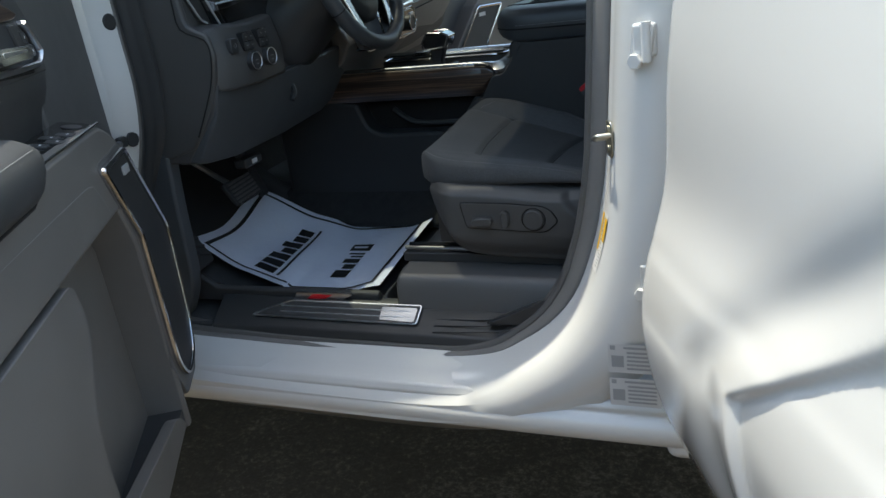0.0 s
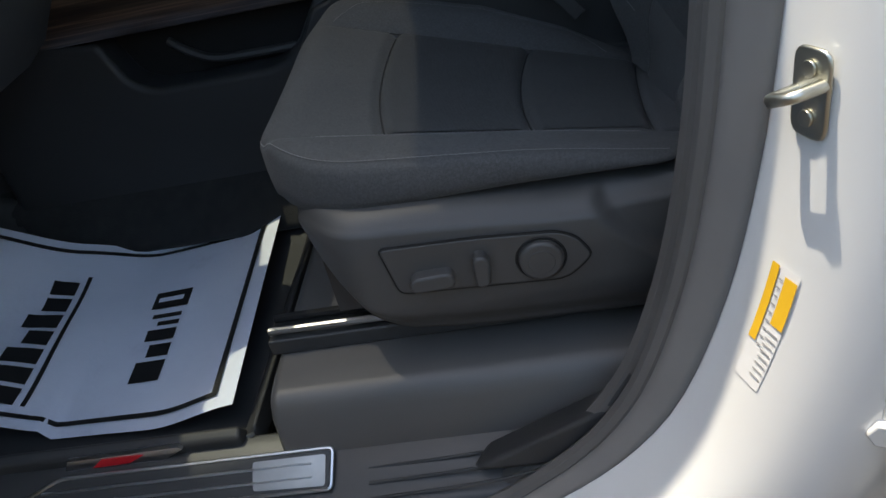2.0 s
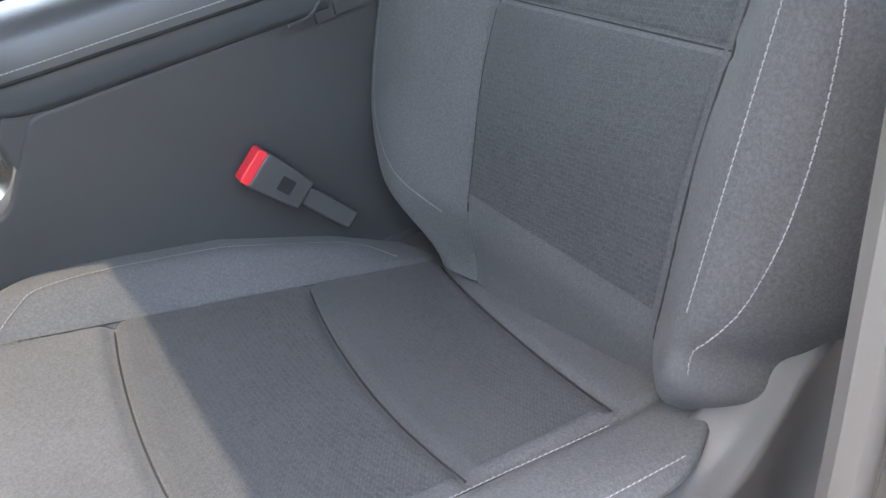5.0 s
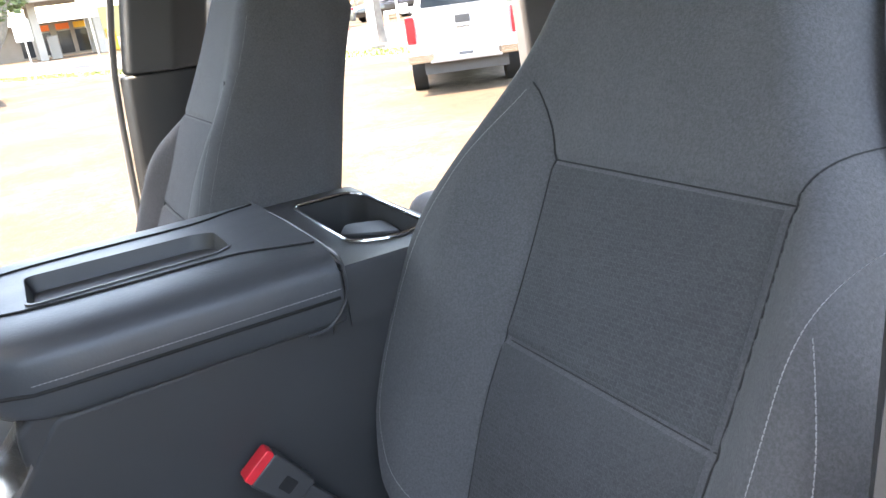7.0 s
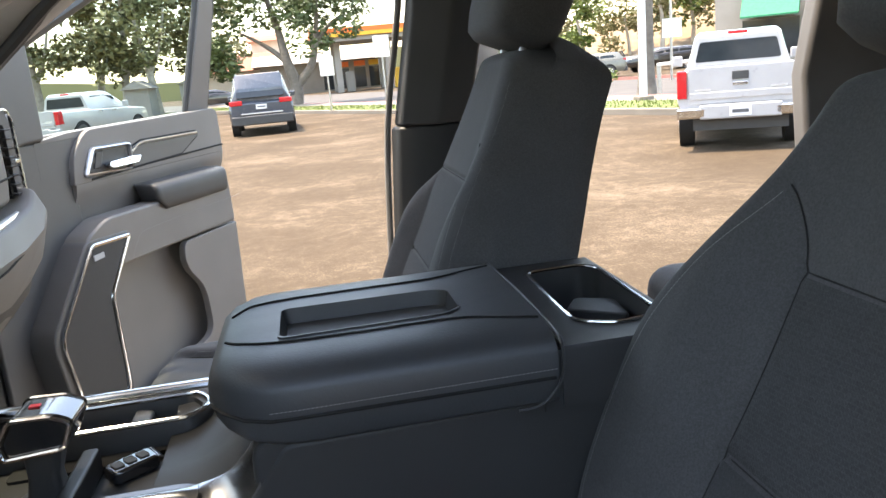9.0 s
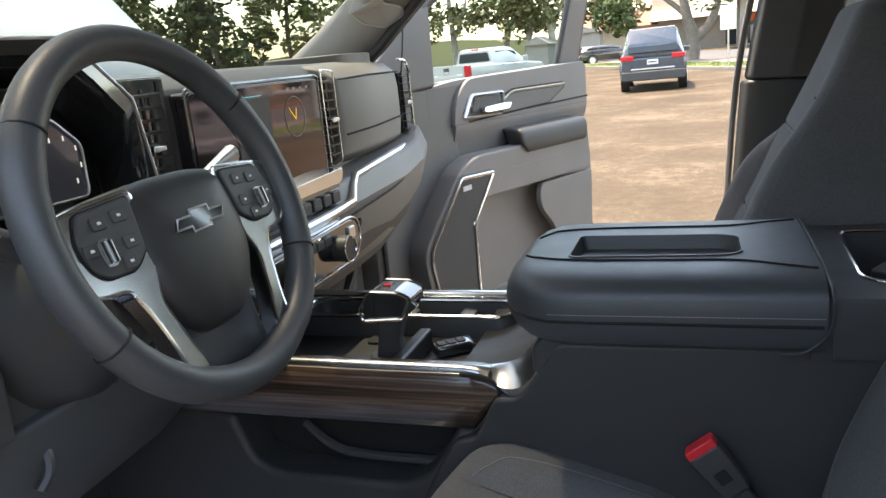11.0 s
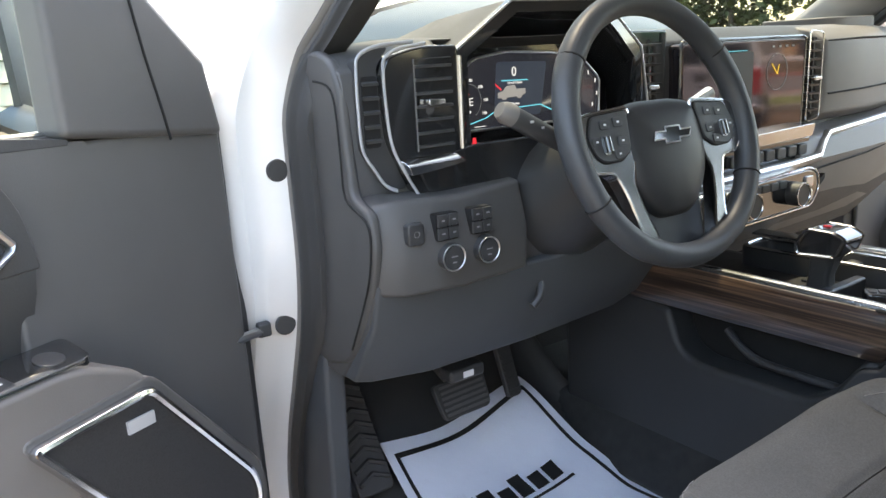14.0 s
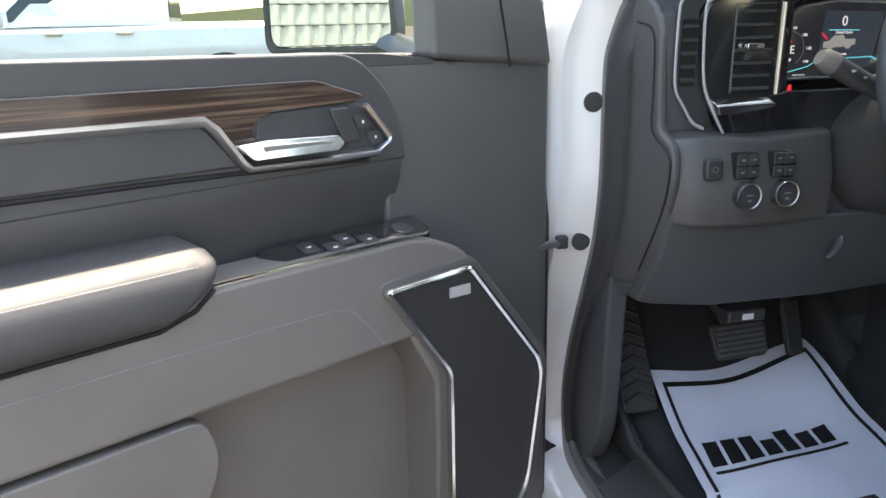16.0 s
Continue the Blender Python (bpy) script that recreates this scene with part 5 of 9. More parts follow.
# low body with an open storage pocket on its side
fc = plane_map((0, -0.128, 0), (1, 0, 0), (0, 0, 1), (0, -1, 0))
part("core", box(new_bm(), -1.02, -0.36, -0.07, 0.12, 0.73, 1.09), PLASTIC_B, console)
part("lower_side", prism(new_bm(), round_poly([(-1.05, 0.73), (-0.30, 0.73), (-0.30, 1.06), (-0.45, 1.07), (-0.495, 1.005), (-0.534, 0.982), (-0.73, 0.982), (-0.765, 1.0), (-0.79, 1.066), (-1.05, 1.10)], [0, 0, 0.02, 0.01, 0.03, 0.03, 0.03, 0.03, 0.01, 0.0]), fc, -0.06, 0.006), CONSOLE_SIDE, console, "charcoal console side", bevel=0.012, segs=3)
# the pocket's deep shade is put into the colour of its back wall
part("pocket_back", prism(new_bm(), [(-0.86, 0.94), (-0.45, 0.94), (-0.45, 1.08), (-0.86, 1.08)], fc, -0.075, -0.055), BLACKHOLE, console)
part("pocket_lip", tube(new_bm(), smooth_line([fc(-0.70, 1.04, -0.04), fc(-0.665, 1.015, -0.035), fc(-0.62, 1.0, -0.035), fc(-0.49, 0.998, -0.035)], 4), 0.007, 8), PLASTIC_B, console)
part("far_side", box(new_bm(), -1.02, -0.36, 0.11, 0.185, 0.73, 1.10), PLASTIC, console, bevel=0.01)
# wood panel along the driver's side
rings = []
for x in [-0.90 + 0.47 * i / 12 for i in range(13)] + [-0.42, -0.41, -0.402, -0.396, -0.392]:
    zt, zb = 1.1465 + 0.003 * max(0, (-0.55 - x) / 0.35), 1.070
    if x > -0.43:
        zb, zt = 1.070 + 0.046 * (x + 0.43) / 0.037, zt - 0.014 * ((x + 0.43) / 0.037) ** 2
    rings.append([Vector((x, y, zb + (zt - zb) * k)) for k, y in ((0, -0.130), (0.25, -0.138), (0.6, -0.1385), (0.9, -0.136), (1.0, -0.129))] + [Vector((x, -0.09, zt)), Vector((x, -0.09, zb))])
part("wood_panel", loft(new_bm(), rings), WOOD, console, "dark glossy wood grain panel", bevel=0.002)
part("wood_edge", tube(new_bm(), smooth_line([(-0.44, -0.134, 1.148), (-0.412, -0.135, 1.146), (-0.394, -0.136, 1.136), (-0.391, -0.137, 1.122), (-0.404, -0.137, 1.098), (-0.428, -0.137, 1.069)], 4), 0.0026, 6), BLACKHOLE, console)
# top: chrome rail, tray, shifter surround
part("top_tray", prism(new_bm(), round_poly([(-0.92, -0.10), (-0.385, -0.10), (-0.37, -0.06), (-0.37, 0.16), (-0.92, 0.16)], 0.01), lambda a, b, c: Vector((a, b, c)), 1.08, 1.102), HUBM, console, "black console tray", bevel=0.003)
RAILM = vary("brushed_chrome_rail", g(0.42, -0.6), g(0.50, -0.6), 0.24, grain_strength=0, metal=1.0)
RAIL_OUT = [(-0.90, -0.128, 1.150), (-0.50, -0.128, 1.148), (-0.43, -0.129, 1.147), (-0.405, -0.133, 1.141), (-0.386, -0.140, 1.133), (-0.366, -0.143, 1.134), (-0.350, -0.143, 1.144), (-0.335, -0.143, 1.165), (-0.320, -0.143, 1.186), (-0.308, -0.143, 1.205)]
RAIL_IN = [(-0.90, -0.113, 1.154), (-0.50, -0.113, 1.152), (-0.43, -0.112, 1.151), (-0.41, -0.106, 1.150), (-0.392, -0.100, 1.150), (-0.376, -0.098, 1.155), (-0.363, -0.098, 1.166), (-0.351, -0.100, 1.180), (-0.341, -0.102, 1.194), (-0.33, -0.104, 1.206)]
rings = []
for a, b in zip(smooth_line(RAIL_OUT, 6), smooth_line(RAIL_IN, 6)):
    up_ = Vector((0, 0, 1)) if a.x < -0.40 else Vector((-0.6, 0, 0.8))
    rings.append([a - up_ * 0.004, a + up_ * 0.002, a.lerp(b, 0.2) + up_ * 0.0045, a.lerp(b, 0.5) + up_ * 0.0055, a.lerp(b, 0.85) + up_ * 0.003, b, b - up_ * 0.012, a - up_ * 0.014])
part("chrome_rail", loft(new_bm(), rings), RAILM, console, "bright chrome rail that sweeps up to the lid", sharp=50)
rings = []
for k in range(13):
    q = k / 12
    x, z = -0.47 + 0.16 * q, 1.118 + 0.012 * q + 0.078 * q ** 2.6
    rings.append([Vector((x, -0.116, z - 0.008)), Vector((x, -0.098, z + 0.004)), Vector((x, 0.0, z)), Vector((x, 0.12, z)), Vector((x, 0.165, z + 0.01)), Vector((x, 0.165, 1.08)), Vector((x, -0.115, 1.08))])
part("sloped_plate", loft(new_bm(), rings), HUBM, console, "black sloped console plate", bevel=0.002)
rail2 = round_poly([(-0.80, 0.094), (-0.44, 0.094), (-0.418, 0.130), (-0.44, 0.172), (-0.80, 0.172)], 0.025, 5)
part("cup_wall", loft(new_bm(), [[Vector((-0.61 + (a + 0.61) * k, 0.133 + (b - 0.133) * k, z)) for a, b in rail2] for k, z in ((1.03, 1.09), (1.03, 1.136), (1.0, 1.139), (0.95, 1.136), (0.93, 1.10))], caps=False), PLASTIC_B, console, "black wall of the cup holders", sharp=60)
part("cup_trim", tube(new_bm(), [Vector((a, b, 1.139)) for a, b in rail2], 0.0036, 8, True), CHROME, console, "chrome ring round the cup holders")
part("cup_well", prism(new_bm(), rail2, lambda a, b, c: Vector((a, b, c)), 1.06, 1.104), BLACKHOLE, console)
for k in range(2):
    part("cup_bump", prism(new_bm(), round_poly([(-0.625 + 0.1 * k, 0.098), (-0.598 + 0.1 * k, 0.108), (-0.598 + 0.1 * k, 0.158), (-0.625 + 0.1 * k, 0.168)], 0.008), lambda a, b, c: Vector((a, b, c)), 1.10, 1.130), PLASTIC_B, console, bevel=0.004)
part("far_rail", tube(new_bm(), [Vector((-0.86, 0.186, 1.146)), Vector((-0.38, 0.186, 1.146))], 0.011, 10, flat=0.6, up=(0, 0, 1)), CHROME, console)
part("slot", prism(new_bm(), round_poly([(-0.66, 0.06), (-0.47, 0.06), (-0.47, 0.10), (-0.66, 0.10)], 0.008), lambda a, b, c: Vector((a, b, c)), 1.09, 1.106), BLACKHOLE, console)
part("divider", box(new_bm(), -0.565, -0.545, -0.07, 0.06, 1.10, 1.134), HUBM, console, bevel=0.005)
part("pad_recess", prism(new_bm(), round_poly([(-0.53, -0.07), (-0.40, -0.07), (-0.40, 0.08), (-0.53, 0.08)], 0.03), lambda a, b, c: Vector((a, b, c)), 1.09, 1.106), RUBBER, console)

# shifter
def sv(p):
    """The selector is a slim one: drawn large, set down smaller."""
    z = 1.121 + (min(p.z, 1.172) - 1.11) * 0.95 + max(0.0, p.z - 1.172) * 0.72
    return Vector((-0.570 + (p.x + 0.60) * 0.76, -0.02 + (p.y + 0.015) * 0.64, z))


def shrunk(bm):
    for v in bm.verts:
        v.co = sv(v.co)
    return bm


shifter = thing("gear_shifter", "black and chrome gear selector on the console", "gear shifter")
part("boot", shrunk(disc(new_bm(), lambda a, b, c: Vector((a, b, c)), -0.615, -0.015, 0.045, 1.10, 1.112)), PLASTIC_B, shifter, bevel=0.005)
part("stem", shrunk(loft(new_bm(), [[Vector((x + sx * a, y + sy * b, z)) for sx, sy in ((-1, -1), (1, -1), (1, 1), (-1, 1))] for x, y, z, a, b in ((-0.615, -0.015, 1.10, 0.028, 0.026), (-0.612, -0.015, 1.14, 0.022, 0.022), (-0.605, -0.015, 1.17, 0.026, 0.03), (-0.60, -0.015, 1.185, 0.032, 0.038))])), PLASTIC_B, shifter, bevel=0.008, segs=3)
head = [(-0.645, 1.172), (-0.565, 1.178), (-0.548, 1.222), (-0.575, 1.236), (-0.63, 1.238), (-0.652, 1.20)]
part("head", shrunk(prism(new_bm(), round_poly(head, 0.01), plane_map((0, -0.015, 0), (1, 0, 0), (0, 0, 1), (0, -1, 0)), -0.045, 0.042)), PIANO, shifter, "gloss black grip", bevel=0.006, segs=3)
for s in (-0.062, 0.034):
    part("chrome_frame", shrunk(tube(new_bm(), [Vector((a * 1.0, s, b)) for a, b in round_poly([(-0.648, 1.176), (-0.568, 1.182), (-0.552, 1.222), (-0.577, 1.234), (-0.63, 1.236), (-0.652, 1.2)], 0.008)], 0.0035, 6, True)), CHROME, shifter)
part("lock_mark", shrunk(box(new_bm(), -0.615, -0.60, -0.018, -0.006, 1.2375, 1.2395)), RED, shifter)

# key fob lying in the tray
fob = thing("key_fob", "black and silver key fob lying in the tray", "key fob")
fk = plane_map((-0.505, 0.03, 1.106), (0.68, 0.51, 0), (-0.51, 0.68, 0), (0, 0, 1))
part("shell", prism(new_bm(), round_poly([(-0.034, -0.02), (0.034, -0.02), (0.038, 0.02), (-0.034, 0.02)], 0.012), fk, 0.0, 0.018), PIANO, fob, bevel=0.005, segs=3)
part("silver_edge", tube(new_bm(), [fk(0.034, -0.018, 0.012), fk(0.037, 0.018, 0.012)], 0.004, 8), CHROME, fob)
for k in range(3):
    part("button", prism(new_bm(), round_poly([(-0.026 + 0.018 * k, -0.01), (-0.012 + 0.018 * k, -0.01), (-0.012 + 0.018 * k, 0.01), (-0.026 + 0.018 * k, 0.01)], 0.003, 2), fk, 0.017, 0.0195), RUBBER, fob)

# storage box with padded lid
part("box_body", loft(new_bm(), [[Vector((x, y, z)) for x, z in ((-0.345, 1.19), (-0.33, 1.205), (-0.03, 1.20), (-0.02, 1.188), (0.11, 1.185), (0.13, 1.18), (0.145, 0.73), (-0.36, 0.73))] for y in (-0.1435, 0.172)]), CONSOLE_SIDE, console, "charcoal storage box", bevel=0.012, segs=3)
SKIRT = round_poly([(-0.425, 1.067), (-0.395, 1.122), (-0.365, 1.124), (-0.342, 1.155), (-0.312, 1.197), (0.0, 1.2), (0.12, 1.2), (0.14, 0.74), (-0.48, 0.74), (-0.52, 0.93), (-0.49, 1.0), (-0.452, 1.06)], [0.004, 0.01, 0.02, 0.02, 0.01, 0.01, 0.02, 0.01, 0.01, 0.06, 0.03, 0.01])
part("side_skirt", prism(new_bm(), SKIRT, plane_map((0, -0.142, 0), (1, 0, 0), (0, 0, 1), (0, -1, 0)), -0.03, 0.004), CONSOLE_SIDE, console, "charcoal console side", bevel=0.006, segs=3)


def lid_half(x):
    """Half width of the lid along its length."""
    return 0.164 * (1 - max(0, (-0.30 - x) / 0.085) ** 2.6 * 0.42) if x < -0.30 else 0.164


rings = []
for x in (-0.383, -0.378, -0.366, -0.345, -0.32, -0.29, -0.24, -0.15, -0.06, -0.034, -0.03):
    w = lid_half(x)
    e = 0.35 if x in (-0.383,) else 0.7 if x == -0.378 else 0.9 if x == -0.366 else 1.0
    zt, zb = 1.272, 1.190 + 0.012 * max(0, (-0.30 - x) / 0.08)
    zm = (zt + zb) / 2
    ring = []
    for q in range(28):
        a = 2 * math.pi * q / 28
        c, s = math.cos(a), math.sin(a)
        ring.append(Vector((x, 0.008 + w * abs(c) ** 0.32 * (1 if c > 0 else -1), zm + (zt - zb) / 2 * e * abs(s) ** (0.42 if s > 0 else 0.26) * (1 if s > 0 else -1) + (0.005 * (1 - c * c) if s > 0 else 0))))
    rings.append(ring)
lid = part("lid", loft(new_bm(), rings), LEATHER, console, "black padded leatherette lid", sharp=60)


def carve(ob, bm):
    """Takes the shape bm out of the mesh of ob."""
    cutter = new("cutter", mesh_of("cutter", bm, LEATHER))
    md = ob.modifiers.new("cut", "BOOLEAN")
    md.operation, md.object, md.solver = "DIFFERENCE", cutter, "EXACT"
    bpy.context.view_layer.update()
    me = bpy.data.meshes.new_from_object(ob.evaluated_get(bpy.context.evaluated_depsgraph_get()))
    ob.modifiers.clear()
    ob.data = me
    me.polygons.foreach_set("use_smooth", [True] * len(me.polygons))
    me.set_sharp_from_angle(angle=radians(45))
    bpy.data.objects.remove(cutter)


tray = round_poly([(-0.31, -0.062), (-0.125, -0.058), (-0.105, -0.045), (-0.105, 0.03), (-0.125, 0.042), (-0.31, 0.046)], 0.012)
flat = lambda a, b, c: Vector((a, b, c))
carve(lid, prism(new_bm(), tray, flat, 1.255, 1.30))
small_tray = [(-0.21 + (a + 0.21) * 0.93, -0.008 + (b + 0.008) * 0.86) for a, b in tray]
bm = loft(new_bm(), [[Vector((a, b, z)) for a, b in poly] for poly, z in ((tray, 1.2565), (tray, 1.2785), ([(-0.21 + (a + 0.21) * 0.975, -0.008 + (b + 0.008) * 0.95) for a, b in tray], 1.2785), (small_tray, 1.2605))])
part("tray_insert", bm, PLASTIC_B, lid, "black recessed pen tray", sharp=40)
part("tray_mat", prism(new_bm(), [(-0.21 + (a + 0.21) * 0.9, -0.008 + (b + 0.008) * 0.78) for a, b in tray], flat, 1.2606, 1.2616), RUBBER, lid)


def lid_top(x, y):
    """Height of the padded lid over a place in plan."""
    w = lid_half(x)
    e = along([(-0.383, 0.35), (-0.378, 0.7), (-0.366, 0.9), (-0.345, 1.0)], x) if x < -0.345 else 1.0
    zb = 1.190 + 0.012 * max(0, (-0.30 - x) / 0.08)
    c = min(1.0, abs(y - 0.008) / w) ** (1 / 0.32)
    return (1.272 + zb) / 2 + (1.272 - zb) / 2 * e * math.sqrt(1 - c * c) ** 0.42 + 0.005 * (1 - c * c)


for k in (-1, 1):
    line = smooth_line([(-0.366, 0.045, 0), (-0.345, 0.068, 0), (-0.30, 0.080, 0), (-0.22, 0.083, 0), (-0.12, 0.084, 0), (-0.07, 0.102, 0), (-0.034, 0.115, 0)], 5)
    part("seam", tube(new_bm(), [Vector((p.x, 0.008 + k * p.y, lid_top(p.x, 0.008 + k * p.y) + 0.0003)) for p in line], 0.0016, 6), BLACKHOLE, lid)
LID_SEAM = [(-0.385, 0.0, 1.228), (-0.385, -0.05, 1.228), (-0.3845, -0.078, 1.228)] + [(x, 0.007 - lid_half(x), 1.228 - 0.004 * (x + 0.378)) for x in (-0.379, -0.367, -0.345, -0.32, -0.29, -0.2, -0.1, -0.034)]
part("seam", tube(new_bm(), [Vector(q) for q in LID_SEAM], 0.0020, 6), BLACKHOLE, lid)
part("stitching", stitch_line(new_bm(), [Vector((x, 0.0068 - lid_half(x) * 1.0, 1.2365)) for x in (-0.32, -0.29, -0.2, -0.1, -0.036)], up=(0, -1, 0)), THREAD, lid)
part("hinge_fill", box(new_bm(), -0.045, -0.022, -0.1495, 0.165, 1.187, 1.252), CONSOLE_SIDE, console)
part("gap_line", tube(new_bm(), smooth_line([(-0.075, -0.157, 1.196), (-0.05, -0.158, 1.2), (-0.028, -0.158, 1.225), (-0.026, -0.156, 1.262), (-0.026, -0.12, 1.27), (-0.024, 0.0, 1.272), (-0.022, 0.17, 1.266)], 5), 0.0018, 6), PLASTIC_B, console)
cup = round_poly([(0.012, -0.085), (0.055, -0.112), (0.11, -0.10), (0.115, 0.10), (0.10, 0.128), (0.02, 0.125)], 0.018)
dk, cxm, cym = [], 0.06, 0.01
for a, b in cup:
    va, vb = a - cxm, b - cym
    q = min(((0.125 if va > 0 else -0.025) - cxm) / va if abs(va) > 1e-6 else 9, ((0.172 if vb > 0 else -0.152) - cym) / vb if abs(vb) > 1e-6 else 9)
    dk.append((cxm + va * q, cym + vb * q))
# true corners of the deck take the place of their nearest rim point
for cx_, cy_ in ((-0.025, -0.152), (0.125, -0.152), (0.125, 0.172), (-0.025, 0.172)):
    kk = min(range(len(dk)), key=lambda e: (dk[e][0] - cx_) ** 2 + (dk[e][1] - cy_) ** 2)
    dk[kk] = (cx_, cy_)
bm = loft(new_bm(), [[Vector((a, b, z)) for a, b in poly] for poly, z in ((dk, 1.19), (dk, 1.251), ([(cxm + (a - cxm) * 0.97, cym + (b - cym) * 0.985) for a, b in dk], 1.256), (cup, 1.2565), (cup, 1.254), ([(cxm + (a - cxm) * 0.9, cym + (b - cym) * 0.95) for a, b in cup], 1.195))], caps=False)
part("rear_deck", bm, CONSOLE_SIDE, console, sharp=40)
part("cup_ring", tube(new_bm(), [Vector((a, b, 1.2575)) for a, b in cup], 0.0026, 8, True), CHROME, console, "chrome ring of the cup holder")
part("cup_floor", prism(new_bm(), [(cxm + (a - cxm) * 0.96, cym + (b - cym) * 0.97) for a, b in cup], lambda a, b, c: Vector((a, b, c)), 1.186, 1.196), RUBBER, console)
part("cup_block", prism(new_bm(), round_poly([(0.035, 0.005), (0.098, -0.045), (0.104, 0.02), (0.06, 0.045)], 0.01), lambda a, b, c: Vector((a, b, c)), 1.19, 1.240), CONSOLE_SIDE, console, bevel=0.004)


# ---- seats ----
def cloth(name, lo, hi, pattern):
    m, nt, b = node_mat(name)
    v = coords(nt)
    big = noise_tex(nt, v, 9, 4, 0.6)
    base = ramp(nt, big, [(0.3, lo), (0.7, hi)])
    height = noise_tex(nt, v, 750, 2)
    rough = 0.86
    if pattern:
        # rows of small slanting lozenges that fade out towards the front of each panel
        at = nt.nodes.new("ShaderNodeAttribute")
        at.attribute_name = "weave"
        sep = nt.nodes.new("ShaderNodeSeparateXYZ")
        nt.links.new(at.outputs["Vector"], sep.inputs[0])
        vo = nt.nodes.new("ShaderNodeTexBrick")
        vo.offset, vo.squash = 0.5, 1.0
        for key, val in (("Scale", 1.0), ("Brick Width", 0.0090), ("Row Height", 0.0042), ("Mortar Size", 0.0007), ("Mortar Smooth", 0.8), ("Bias", 0.0)):
            vo.inputs[key].default_value = val
        vo.inputs["Color1"].default_value = (0.76, 0.76, 0.76, 1)
        vo.inputs["Color2"].default_value = (0.97, 0.97, 0.97, 1)
        vo.inputs["Mortar"].default_value = (1.10, 1.10, 1.10, 1)
        mp = nt.nodes.new("ShaderNodeMapping")
        mp.inputs["Rotation"].default_value = (0, 0, radians(4))
        nt.links.new(at.outputs["Vector"], mp.inputs[0])
        nt.links.new(mp.outputs[0], vo.inputs["Vector"])
        wv = nt.nodes.new("ShaderNodeTexWave")
        wv.inputs["Scale"].default_value, wv.inputs["Distortion"].default_value = 130, 0.3
        mp3 = nt.nodes.new("ShaderNodeMapping")
        mp3.inputs["Rotation"].default_value = (0, 0, radians(52))
        nt.links.new(at.outputs["Vector"], mp3.inputs[0])
        nt.links.new(mp3.outputs[0], wv.inputs["Vector"])
        hatch = ramp(nt, wv.outputs["Fac"], [(0.35, (0.84, 0.84, 0.84)), (0.65, (1.05, 1.05, 1.05))])
        m1 = nt.nodes.new("ShaderNodeMix"); m1.data_type, m1.blend_type = "RGBA", "MULTIPLY"
        m1.inputs[0].default_value = 0.75
        nt.links.new(vo.outputs["Color"], m1.inputs[6]); nt.links.new(hatch, m1.inputs[7])
        fd = nt.nodes.new("ShaderNodeMapRange")
        fd.inputs["From Min"].default_value, fd.inputs["From Max"].default_value = 0.15, 0.85
        fd.inputs["To Min"].default_value, fd.inputs["To Max"].default_value = 0.12, 1.0
        nt.links.new(sep.outputs["Z"], fd.inputs["Value"])
        m2 = nt.nodes.new("ShaderNodeMix"); m2.data_type, m2.blend_type = "RGBA", "MULTIPLY"
        nt.links.new(fd.outputs[0], m2.inputs[0])
        nt.links.new(base, m2.inputs[6]); nt.links.new(m1.outputs[2], m2.inputs[7])
        base = m2.outputs[2]
    speck = ramp(nt, noise_tex(nt, v, 420, 3, 0.8), [(0.36, (0.80, 0.80, 0.80)), (0.5, (1.0, 1.0, 1.0)), (0.66, (1.26, 1.26, 1.26))])
    mc = nt.nodes.new("ShaderNodeMix"); mc.data_type, mc.blend_type = "RGBA", "MULTIPLY"
    mc.inputs[0].default_value = 1.0
    nt.links.new(base, mc.inputs[6]); nt.links.new(speck, mc.inputs[7])
    nt.links.new(mc.outputs[2], b.inputs["Base Color"])
    b.inputs["Roughness"].default_value = rough
    b.inputs["Sheen Weight"].default_value, b.inputs["Sheen Roughness"].default_value = 0.05, 0.5
    bump(nt, b, height, 0.5, 0.0008)
    return m


SEAM = vary("dark_seam_thread", g(0.014, 0), g(0.02, 0), 0.9, grain_strength=0)
CLOTH = cloth("charcoal_seat_cloth", g(0.062, -0.4), g(0.074, -0.4), False)
WEAVE = cloth("woven_seat_insert", g(0.042, -0.8), g(0.051, -0.8), True)


def weave_part(name, grid, parent, label):
    """A sheet of woven cloth: grid rows of (place, across, along, strength of the weave)."""
    bm = new_bm()
    lay = bm.verts.layers.float_vector.new("weave")
    rows = []
    for row in grid:
        vs = []
        for p, a, b, c in row:
            v = bm.verts.new(p)
            v[lay] = (a, b, c)
            vs.append(v)
        rows.append(vs)
    for r0, r1 in zip(rows, rows[1:]):
        for i in range(len(r0) - 1):
            bm.faces.new((r0[i], r0[i + 1], r1[i + 1], r1[i]))
    return part(name, bm, WEAVE, parent, label, sharp=80)


def groove(d, w=0.0045, depth=0.0045):
    return -depth * math.exp(-(d / w) ** 2)


SEAMS_X = (-0.322, -0.162, -0.034)
NOSE = -0.470


def seam_x(k, q):
    """The cross seams bow towards the front in their middle. q: -1 outboard to 1 inboard."""
    return SEAMS_X[k] + (-0.006, 0.0065, 0.0195)[k] * q - (0.014, 0.014, 0.006)[k] * (1 - q * q)


def cushion_half(x):
    """Half width of the cushion at its piping."""
    t = max(0.0, (-0.325 - x) / (-0.325 - NOSE))
    return 0.251 * math.sqrt(max(0.0, 1 - 0.90 * t ** 2.3))


def insert_y(q, x):
    """Across the insert: q -1 at its outboard seam, 1 at the inboard one."""
    return -0.008 + 0.164 * q - 0.012 * (1 - abs(q)) - 0.035 * (x + 0.17) * (0.5 - 0.5 * q)


